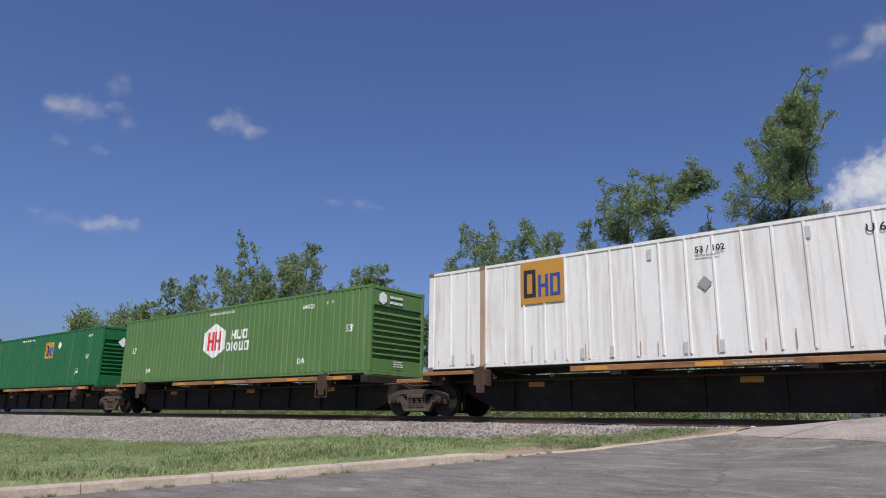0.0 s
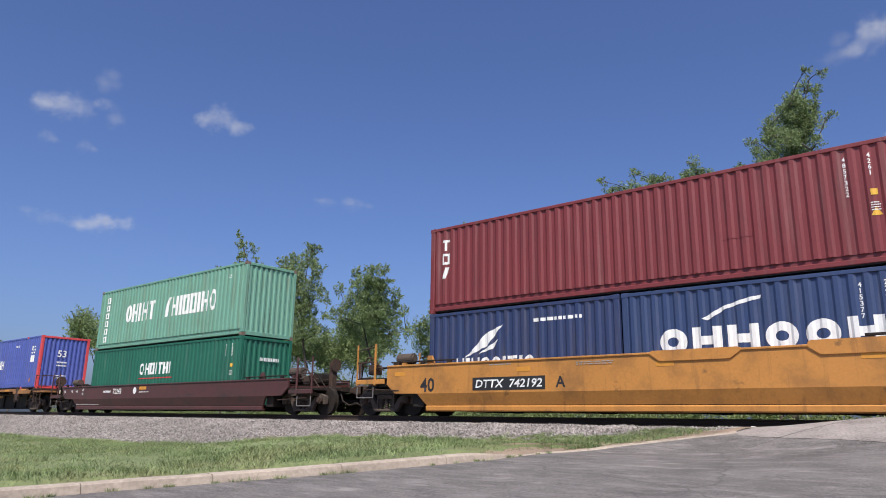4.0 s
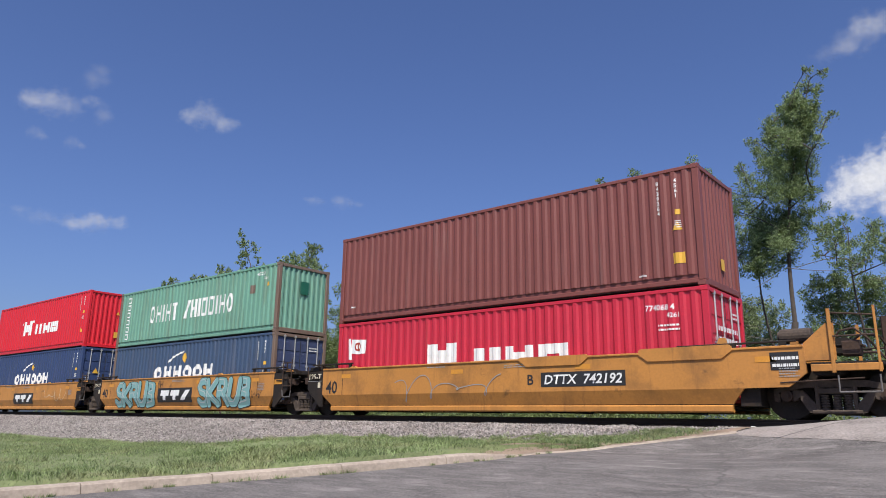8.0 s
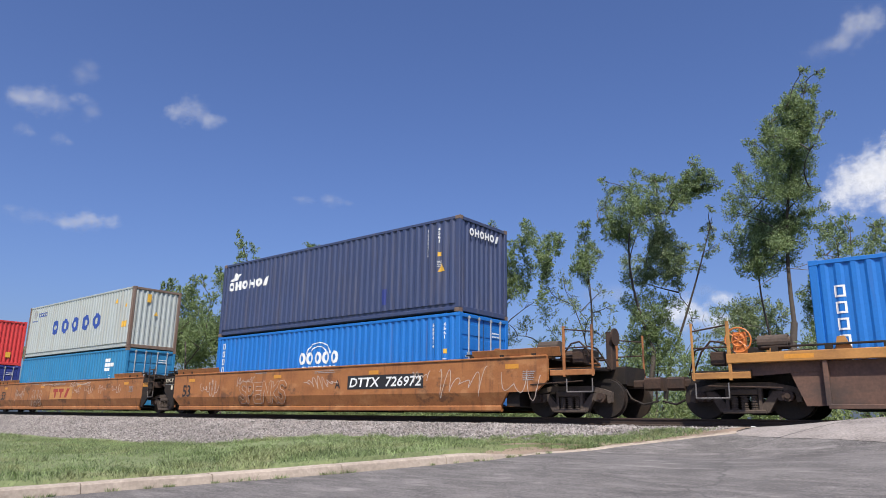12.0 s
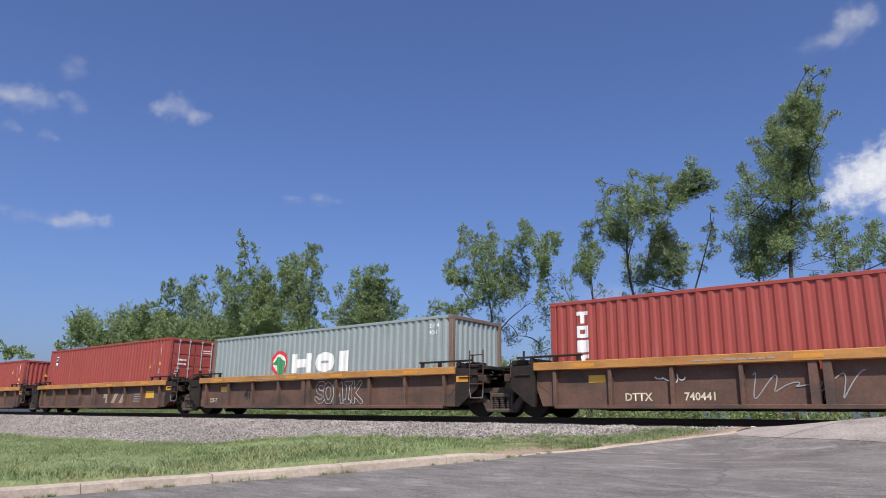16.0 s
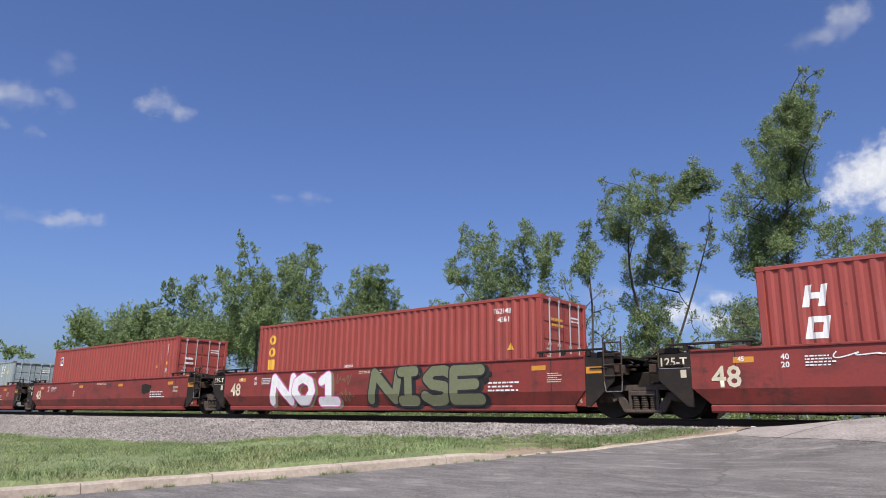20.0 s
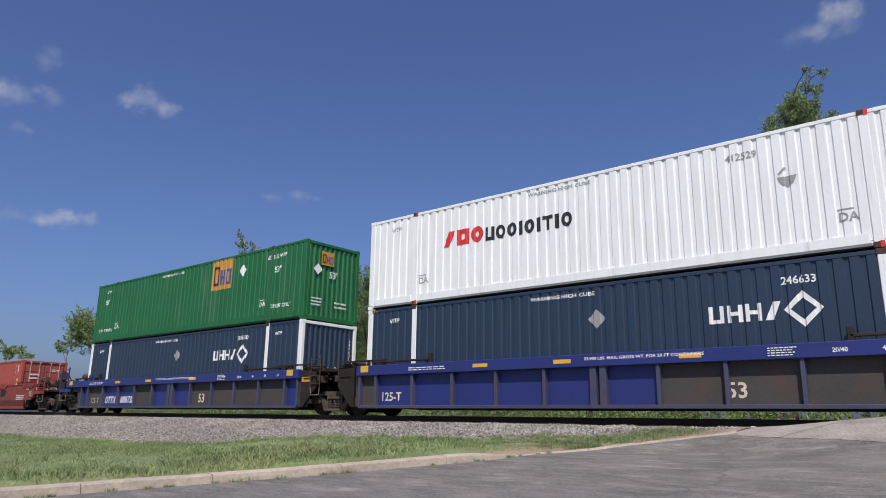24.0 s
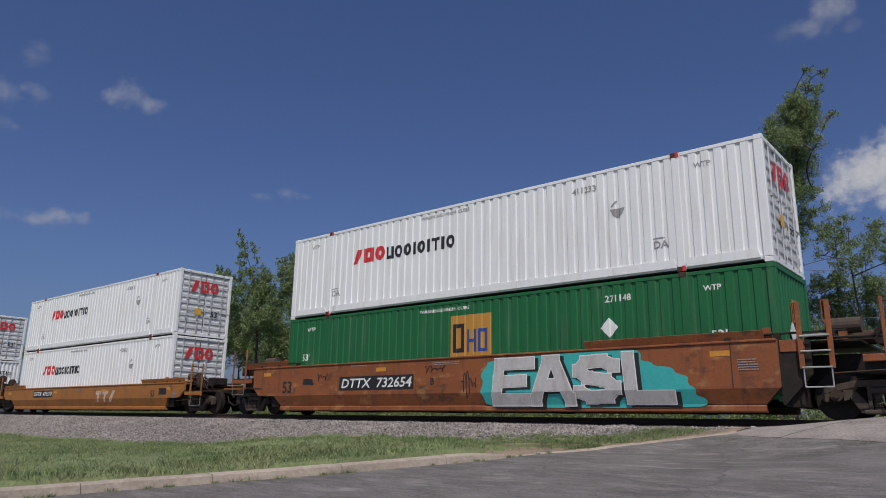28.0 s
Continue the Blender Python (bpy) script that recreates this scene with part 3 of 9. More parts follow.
    if not ribs:
        cnt = max(1, round((L - 2 * pw) / pitch))
        side.waves = (pw, (L - 2 * pw) / cnt, cnt, depth, fold)
    return c, side, Face(c, L, 0.0, 0.0, True, 0.012)


# ---- bogies ----
def wheelset_mesh(r):
    s = Solid()
    for y in (-0.7525, 0.7525):
        o = 1 if y > 0 else -1
        s.cyl((0, y - 0.06 * o, 0), (0, y + 0.065 * o, 0), r, 28)
        s.cyl((0, y - 0.09 * o, 0), (0, y - 0.06 * o, 0), r + 0.028, 28)
        s.cyl((0, y + 0.065 * o, 0), (0, y + 0.10 * o, 0), r * 0.42, 16)
        for k in range(4):      # cast marks on the plate, so that the turning shows
            q = k * math.pi / 2
            cx, cz = 0.66 * r * math.cos(q), 0.66 * r * math.sin(q)
            s.box(cx - 0.03, cx + 0.03, y + 0.065 * o - 0.004, y + 0.065 * o + 0.008, cz - 0.03, cz + 0.03)
    s.cyl((0, -1.05, 0), (0, 1.05, 0), 0.075, 12)
    return s.mesh("wheelset", STEEL_DARK, False)


def side_frame_mesh():
    """Cast frame with open windows: top member, sloping lower arms, columns, spring seat and axle jaws."""
    s = Solid()
    s.prism([(-1.14, 0.50), (-1.14, 0.60), (-0.95, 0.67), (-0.55, 0.76), (0.55, 0.76), (0.95, 0.67), (1.14, 0.60), (1.14, 0.50), (0.95, 0.55), (0.55, 0.63), (-0.55, 0.63), (-0.95, 0.55)], 1, -0.07, 0.07)
    for o in (-1, 1):
        s.prism([(o * 0.74, 0.56), (o * 0.60, 0.58), (o * 0.32, 0.24), (o * 0.40, 0.12), (o * 0.50, 0.14)], 1, -0.06, 0.06)
        s.prism([(o * 1.14, 0.52), (o * 1.14, 0.36), (o * 1.04, 0.34), (o * 1.02, 0.52)], 1, -0.065, 0.065)
        s.prism([(o * 0.78, 0.58), (o * 0.78, 0.36), (o * 0.68, 0.40), (o * 0.66, 0.58)], 1, -0.065, 0.065)
        s.box(min(o * 0.30, o * 0.37), max(o * 0.30, o * 0.37), -0.08, 0.08, 0.16, 0.68, 0.01)
    s.box(-0.44, 0.44, -0.10, 0.10, 0.11, 0.19, 0.02)
    s.box(-0.30, 0.30, -0.10, 0.10, 0.50, 0.62, 0.02)
    return s.mesh("side_frame", DUSTY_IRON)


def spring_mesh():
    """One coil as a turned body with deep grooves."""
    s, n, rings = Solid(), 10, []
    for k in range(6):
        z = 0.19 + k * 0.052
        rings += [(0.06, z), (0.085, z + 0.006), (0.085, z + 0.028), (0.06, z + 0.034)]
    vs = [(r * math.cos(2 * math.pi * i / n), r * math.sin(2 * math.pi * i / n), z) for r, z in rings for i in range(n)]
    fs = [(k * n + i, k * n + (i + 1) % n, (k + 1) * n + (i + 1) % n, (k + 1) * n + i) for k in range(len(rings) - 1) for i in range(n)]
    s.add(vs, fs + [tuple(range(n))[::-1], tuple((len(rings) - 1) * n + i for i in range(n))])
    return s.mesh("spring", DUSTY_IRON)


def bogie(parent, x, r=0.46):
    b = new("bogie", shared("bolster", lambda: Solid().box(-0.2, 0.2, -1.0, 1.0, 0.5, 0.68, 0.03).box(-0.35, 0.35, -0.3, 0.3, 0.62, 0.86, 0.03).mesh("bogie", STEEL_DARK)))
    b.parent = parent
    b.location = (x, 0, 0)
    b["label"] = "grimy cast steel freight bogie"
    for y in (-1.0, 1.0):
        f = part("side_frame", shared("side_frame", side_frame_mesh), None, b)
        f.location.y = y
        for k in (-0.21, 0.0, 0.21):
            sp = part("spring", shared("spring", spring_mesh), None, b)
            sp.location = (k, y * 1.0, 0)
        for ax in (-0.89, 0.89):
            cap = part("bearing_cap", shared("bearing", lambda: Solid().cyl((0, -0.09, 0), (0, 0.09, 0), 0.115, 14).cyl((0, -0.12, 0), (0, 0.12, 0), 0.06, 8).mesh("bearing_cap", STEEL_RUST)), None, b)
            cap.location = (ax, y * 1.045, 0.47)
    for ax in (-0.89, 0.89):
        w = part("wheelset", shared(("wheelset", r), lambda: wheelset_mesh(r)), None, b)
        w.location = (ax, 0, r)
        WHEELS.append((w, ax, r))
    return b


def rail_car(s0, label, name="well_car"):
    m = pose(s0, TRACK_Y, RAIL_Z)
    c = thing(name, m, label, "rail car", "cars of the train")
    MOVERS.append((c, m))
    return c


def ladder(parent, x, y, z0, z1, mat, rungs=4, w=0.42):
    s = Solid()
    for k in (0, w):
        s.cyl((x + k, y, z0), (x + k, y, z1), 0.018, 6)
    for i in range(rungs):
        z = z0 + (i + 0.5) * (z1 - z0) / rungs
        s.cyl((x, y, z), (x + w, y, z), 0.016, 6)
    return part("ladder", s, mat, parent)


def hose(parent, pts, mat, r=0.025):
    s = Solid()
    for a, b in zip(pts, pts[1:]):
        s.cyl(a, b, r, 6)
    return part("air_hose", s, mat, parent)


def coupler(parent, x, way):
    """Draft gear, shank and knuckle that reach from x outwards."""
    s = Solid().box(min(x, x + 0.55 * way), max(x, x + 0.55 * way), -0.13, 0.13, 0.72, 0.92, 0.03)
    s.box(min(x + 0.5 * way, x + 0.92 * way), max(x + 0.5 * way, x + 0.92 * way), -0.2, 0.2, 0.66, 0.98, 0.05)
    part("coupler", s, STEEL_RUST, parent)
    hose(parent, [(x + 0.1 * way, -0.45, 0.75), (x + 0.3 * way, -0.5, 0.45), (x + 0.6 * way, -0.48, 0.32), (x + 0.95 * way, -0.42, 0.40)], STEEL_DARK)


def end_gear(c, x, way, zt, mat, brake=True, corner=False):
    """Deck, crossing platform, rails and coupler at a free end; x is the well's end, the bogie stands 1.15 m further out."""
    o = way
    b = x + 1.15 * o

    def span(p, q):
        return tuple(sorted((b + p * o, b + q * o)))

    part("end_deck", Solid().box(*span(-2.0, 1.3), -0.55, 0.55, 0.78, zt - 0.28, 0.03), STEEL_DARK, c)
    part("body_bolster", Solid().box(*span(-0.3, 0.2), -1.35, 1.35, 0.86, zt - 0.36, 0.03), STEEL_DARK, c)
    lo, hi = span(-0.30, 0.92)
    part("end_platform", Solid().box(lo, hi, -1.45, 1.45, zt - 0.40, zt - 0.34), STEEL_DARK, c)
    for y0, y1 in ((-1.48, -1.43), (1.43, 1.48)):
        part("platform_edge", Solid().box(lo, hi, y0, y1, zt - 0.52, zt - 0.38, 0.012), mat, c)
    if corner:
        part("corner_plate", Solid().prism([(b - 0.42 * o, zt - 0.30), (b - 0.42 * o, zt + 0.04), (b + 0.02 * o, zt + 0.42), (b + 0.16 * o, zt + 0.42), (b + 0.16 * o, zt - 0.30)], 1, -1.43, -1.38), mat, c)
    for y in (-1.46, 1.46):
        st = Solid()
        for q in (0.16, 0.86):
            st.cyl((b + q * o, y, zt - 0.60), (b + q * o, y, zt - 0.92), 0.016, 6)
        st.cyl((b + 0.16 * o, y, zt - 0.92), (b + 0.86 * o, y, zt - 0.92), 0.018, 6)
        part("stirrup", st, STIRRUP_GREY if y < 0 else STEEL_RUST, c, "dull grey step stirrup")
        for q, w in ((0.10, 0.034), (0.88, 0.022)):
            part("hand_rail", Solid().box(b + q * o - w, b + q * o + w, y - 0.025, y + 0.025, zt - 0.55, zt + 0.70, 0.008), mat, c)
        part("grab_rail", Solid().cyl((b + 0.10 * o, y, zt + 0.62), (b + 0.88 * o, y, zt + 0.52), 0.018, 6).cyl((b + 0.10 * o, y, zt + 0.15), (b + 0.88 * o, y, zt + 0.15), 0.018, 6), STEEL_RUST, c)
    # on the deck: pipes, boxes, reservoir with its saddle
    part("deck_plate", Solid().box(*span(-1.9, -0.35), -1.30, 1.30, zt - 0.10, zt - 0.06), STEEL_DARK, c)
    for k, y in enumerate((-1.18, -0.95, -0.3, 0.5)):
        part("brake_pipe", Solid().cyl((b - 1.35 * o, y, zt + 0.06 * (k % 2)), (b + 0.6 * o, y, zt - 0.02), 0.028, 6), STEEL_RUST if k % 2 else STEEL_DARK, c)
    part("reservoir", Solid().cyl((b - 0.95 * o, -0.85, zt + 0.26), (b - 0.35 * o, -0.85, zt + 0.26), 0.16, 16).cyl((b - 1.0 * o, -0.85, zt + 0.26), (b - 0.95 * o, -0.85, zt + 0.26), 0.11, 16), DUSTY_IRON, c, "dusty round air reservoir")
    part("saddle", Solid().box(*span(-0.75, -0.60), -1.02, -0.68, zt - 0.06, zt + 0.14, 0.01), mat, c)
    part("valve_box", Solid().box(*span(-0.2, 0.25), -0.5, 0.1, zt - 0.1, zt + 0.22, 0.04), STEEL_DARK, c)
    part("valve_box", Solid().box(*span(0.25, 0.55), -1.30, -1.0, zt - 0.22, zt + 0.08, 0.03), STEEL_RUST, c)
    part("release_rod", Solid().cyl((b - 0.9 * o, -1.45, zt - 0.72), (b + 0.6 * o, -1.45, zt - 0.66), 0.014, 6), STEEL_RUST, c)
    hose(c, [(b - 0.1 * o, -1.3, zt - 0.1), (b + 0.25 * o, -1.36, zt + 0.26), (b + 0.5 * o, -1.38, zt + 0.30), (b + 0.72 * o, -1.36, zt + 0.08), (b + 0.95 * o, -1.2, zt - 0.3)], STEEL_RUST, 0.022)
    hose(c, [(b + 0.3 * o, -1.1, zt), (b + 0.6 * o, -1.2, zt + 0.2), (b + 0.9 * o, -1.25, zt + 0.12), (b + 1.15 * o, -1.0, zt - 0.4)], STEEL_DARK, 0.02)
    lo, hi = span(-3.0, -0.55)
    g = Solid().box(lo, hi, -1.43, -1.36, zt + 0.09, zt + 0.13, 0.01)
    for q in (-2.8, -1.8, -0.8):
        g.box(b + q * o - 0.07, b + q * o + 0.07, -1.43, -1.37, zt + 0.01, zt + 0.10)
    part("guide_bar", g, STEEL_DARK, c)
    part("seat_bracket", Solid().prism([(b - 2.2 * o, zt), (b - 1.9 * o, zt), (b - 1.95 * o, zt + 0.26), (b - 2.08 * o, zt + 0.26)], 1, -1.36, -1.28), mat, c)
    if brake:
        w = Solid().cyl((b + 1.05 * o, -0.6, zt + 0.45), (b + 1.09 * o, -0.6, zt + 0.45), 0.22, 18).box(b + 0.95 * o - 0.08, b + 0.95 * o + 0.08, -0.72, -0.48, zt - 0.35, zt + 0.58, 0.02)
        part("hand_brake", w, STEEL_RUST, c, "rusty hand brake housing with wheel")
        part("brake_cylinder", Solid().cyl((b - 0.6 * o, -0.3, zt + 0.06), (b, -0.3, zt + 0.06), 0.15, 14), STEEL_RUST, c)
    bogie(c, b)
    coupler(c, b + 1.10 * o, o)


def joint_gear(c, x, way, reach, zt, mat, own, tag=None):
    """The end over a shared bogie: x is the well's end, reach the distance to the joint."""
    o = way
    lo, hi = sorted((x, x + (reach - 0.12) * o))
    part("end_sill", Solid().box(lo, hi, -0.42, 0.42, 0.72, zt - 0.35, 0.03), STEEL_DARK, c)
    part("bulkhead", Solid().box(min(x, x + 0.09 * o), max(x, x + 0.09 * o), -1.40, 1.40, 0.55, zt + 0.12, 0.02), STEEL_DARK, c)
    # dark plates at both sides, cut away above the wheels
    for y0, y1 in ((-1.44, -1.38), (1.38, 1.44)):
        ring = [(x, zt - 0.02), (x + (reach - 0.55) * o, zt - 0.10), (x + (reach - 0.55) * o, zt - 0.62), (x + 0.12 * o, 0.25), (x, 0.25)]
        part("end_plate", Solid().prism(ring, 1, y0, y1), STEEL_DARK, c)
    lo, hi = sorted((x + 0.1 * o, x + (reach - 0.16) * o))
    part("walkway", Solid().box(lo, hi, -1.42, 1.42, zt - 0.10, zt - 0.05), STEEL_DARK, c)
    part("grab_rail", Solid().cyl((x + 0.15 * o, -1.46, zt - 0.3), (x + 0.6 * o, -1.46, zt - 0.3), 0.016, 6).cyl((x + 0.15 * o, -1.46, zt - 0.3), (x + 0.15 * o, -1.40, zt - 0.3), 0.012, 6), STEEL_DARK, c)
    part("lever_bracket", Solid().box(min(x + 0.3 * o, x + 0.75 * o), max(x + 0.3 * o, x + 0.75 * o), -1.36, -1.0, zt - 0.04, zt + 0.10, 0.02).cyl((x + 0.45 * o, -1.25, zt), (x + 0.45 * o, -1.25, zt + 0.34), 0.03, 8), STEEL_DARK, c)
    hose(c, [(x + 0.2 * o, -1.2, zt - 0.02), (x + 0.5 * o, -1.28, zt + 0.12), (x + 0.85 * o, -1.26, zt + 0.02), (x + (reach - 0.15) * o, -1.2, zt - 0.2)], STEEL_DARK, 0.02)
    # a raised guide bar on the chord, with its seats, and pipes under the walkway
    lo, hi = sorted((x - 1.35 * o, x + 0.55 * o))
    g = Solid().box(lo, hi, -1.45, -1.37, zt + 0.13, zt + 0.18, 0.01)
    for q in (-1.25, -0.6, 0.1):
        g.box(x + q * o - 0.05, x + q * o + 0.05, -1.44, -1.38, zt + 0.01, zt + 0.14)
    part("guide_bar", g, STEEL_DARK, c)
    for k, (y, z) in enumerate(((-1.28, zt - 0.22), (-1.1, zt - 0.34), (-0.9, zt - 0.26))):
        part("brake_pipe", Solid().cyl((x, y, z), (x + (reach - 0.14) * o, y, z + 0.03 * (k - 1)), 0.026, 6), STEEL_RUST if k == 1 else STEEL_DARK, c)
    part("valve_box", Solid().box(min(x + 0.62 * o, x + 1.0 * o), max(x + 0.62 * o, x + 1.0 * o), -1.36, -1.12, zt - 0.46, zt - 0.24, 0.03), STEEL_RUST, c)
    if o > 0:
        Face(c, 0, -1.44, 0).rect("reflector", x + 0.03, zt - 0.42, 0.42, 0.16, AMBER_MARK)
        ladder(c, x + 0.52, -1.47, zt - 0.62, zt + 0.42, STEEL_RUST, 4, 0.46)
        part("stirrup", Solid().cyl((x + 0.52, -1.47, zt - 0.62), (x + 0.56, -1.47, zt - 0.86), 0.014, 6).cyl((x + 0.98, -1.47, zt - 0.62), (x + 0.96, -1.47, zt - 0.86), 0.014, 6).cyl((x + 0.56, -1.47, zt - 0.86), (x + 0.96, -1.47, zt - 0.86), 0.014, 6), STIRRUP_GREY, c, "dull grey step stirrup")
    else:
        part("grab_post", Solid().cyl((x - 0.73, -1.46, zt - 0.35), (x - 0.73, -1.46, zt + 0.12), 0.018, 6), STEEL_RUST, c)
    if own:
        bogie(c, x + reach * o, 0.48)
    if tag:
        f = Face(c, 0, -1.44, 0)
        f.text(tag, min(x + 0.08 * o, x + 0.08 * o + 0.60 * o), zt - 0.32, 0.19, CREAM_MARK, 0.60)
        f.rect("sticker", x - 0.24, zt - 0.58, 0.13, 0.17, CREAM_MARK)
        f.rect("plate_line", x - 0.74, zt - 0.375, 0.72, 0.012, GREY_MARK)


def smooth_side(c, x0, x1, zt, mat, end_l=False, end_r=False, low=0.30, fold=0.62, guides=()):
    """Plain well side: a folded plate with its lower corners cut away (over a bogie at a free end), and a top flange."""
    cut_l, cut_r = (1.5 if end_l else 0.35), (1.5 if end_r else 0.35)
    fl, fr = x0 + (1.22 if end_l else 0.02), x1 - (1.22 if end_r else 0.02)
    kl, kr = (0.34 if end_l else 0.01), (0.34 if end_r else 0.01)
    el, er = (fold + 0.28 if end_l else fold + 0.02), (fold + 0.28 if end_r else fold + 0.02)
    for out in (-1, 1):
        y_top, y_low, t = out * 1.44, out * 1.325, -out * 0.08
        pts = [(x0 + cut_l, low), (x1 - cut_r, low), (fr, fold), (x1 - kr, fold + 0.012), (x1, er), (x1, zt), (x0, zt), (x0, el), (x0 + kl, fold + 0.012), (fl, fold)]
        a = [(x, y_top if z >= fold else y_low, z) for x, z in pts]
        b = [(x, y + t, z) for x, y, z in a]
        fs = [(0, 1, 2, 9), (9, 2, 3, 4, 5, 6, 7, 8)]
        s = Solid().add(a + b, fs + [tuple(i + 10 for i in q) for q in fs] + [(i, (i + 1) % 10, (i + 1) % 10 + 10, i + 10) for i in range(10)])
        part("side_sill", s, mat, c)
        part("top_chord", Solid().box(x0 + 0.02, x1 - 0.02, *sorted((out * 1.33, out * 1.47)), zt - 0.03, zt + 0.02, 0.01), mat, c)
        part("bottom_chord", Solid().box(x0 + cut_l, x1 - cut_r, *sorted((out * 1.22, out * 1.35)), low - 0.175, low - 0.014, 0.03), mat, c)
        part("seam", Solid().box(x0 + cut_l, x1 - cut_r, *sorted((out * 1.23, out * 1.318)), low - 0.02, low + 0.01), STEEL_DARK, c)
        for sx in (x0 + 0.95, x1 - 0.95):
            if not (end_l and sx < 0 or end_r and sx > 0):
                part("weld_seam", Solid().box(sx - 0.012, sx + 0.012, *sorted((out * 1.43, out * 1.4425)), fold, zt - 0.03), STEEL_RUST, c)
        if out < 0:
            for gx, gw, gh in guides:
                ring = [(gx, zt), (gx + gw, zt), (gx + gw - 0.1, zt + gh), (gx + 0.1, zt + gh)]
                if gw > 1:      # a pocket plate that reaches down the side
                    ring = [(gx + 0.22, zt - 0.19), (gx + gw - 0.22, zt - 0.19), (gx + gw, zt - 0.03), (gx + gw, zt + gh * 0.6), (gx + gw - 0.06, zt + gh), (gx + 0.06, zt + gh), (gx, zt + gh * 0.6), (gx, zt - 0.03)]
                part("guide_plate", Solid().prism(ring, 1, -1.475, -1.40), mat, c)
    part("well_floor", Solid().box(x0 + cut_l, x1 - cut_r, -1.28, 1.28, low - 0.10, low - 0.04), STEEL_DARK, c)
    for free, p, q in ((end_l, x0 + 0.95, x0 + 1.35), (end_r, x1 - 1.35, x1 - 0.95)):
        if free:
            part("well_end", Solid().box(p, q, -1.28, 1.28, 0.26, zt - 0.3), STEEL_DARK, c)
    for k in range(4):
        xx = x0 + cut_l + (k + 0.5) * (x1 - x0 - cut_l - cut_r) / 4
        part("cross_bearer", Solid().box(xx - 0.15, xx + 0.15, -1.21, 1.21, low - 0.19, low - 0.10, 0.02), STEEL_DARK, c)


def ribbed_side(c, x0, x1, zt, chord, panel, rib, low=0.22, chord_h=0.26, places=(), panels=None, wide=()):
    """Well side with a deep top chord and posts that stand before the plates."""
    for out in (-1, 1):
        part("top_chord", Solid().box(x0 - 0.1, x1 + 0.1, *sorted((out * 1.36, out * 1.50)), zt - chord_h, zt, 0.012), chord, c)
        part("bottom_chord", Solid().box(x0, x1, *sorted((out * 1.30, out * 1.47)), low - 0.02, low + 0.07, 0.01), rib, c)
        xs = list(places)
        ribs = len(xs) - 1
        for i, x in enumerate(xs):
            w = 0.085 if i in wide else 0.045
            for k in ((-0.13, 0.13) if i in wide else (0,)):
                part("post", Solid().box(x + k - w, x + k + w, *sorted((out * 1.30, out * 1.465)), low + 0.05, zt - chord_h, 0.01), rib, c)
        for i in range(ribs):
            m = panels[i] if panels and out < 0 else panel
            part("side_plate", Solid().box(xs[i] + 0.03, xs[i + 1] - 0.03, *sorted((out * 1.28, out * 1.32)), low + 0.06, zt - chord_h), m, c)
        for s_, e_ in ((-1, xs[0]), (1, xs[-1])):      # gussets past the last posts
            part("gusset", Solid().prism([(e_, low + 0.04), (e_ + 0.42 * s_, low + 0.04), (e_ + 0.75 * s_, zt - chord_h), (e_, zt - chord_h)], 1, *sorted((out * 1.29, out * 1.33))), panel, c)
    part("well_floor", Solid().box(x0, x1, -1.28, 1.28, low, low + 0.06), STEEL_DARK, c)


def reflectors(c, xs, z, w=0.45, h=0.11, y=-1.44, mat=None):
    f = Face(c, 0, y, 0)
    for x in xs:
        f.rect("reflector", x, z, w, h, mat or AMBER_MARK, "orange reflective strip")
    return f


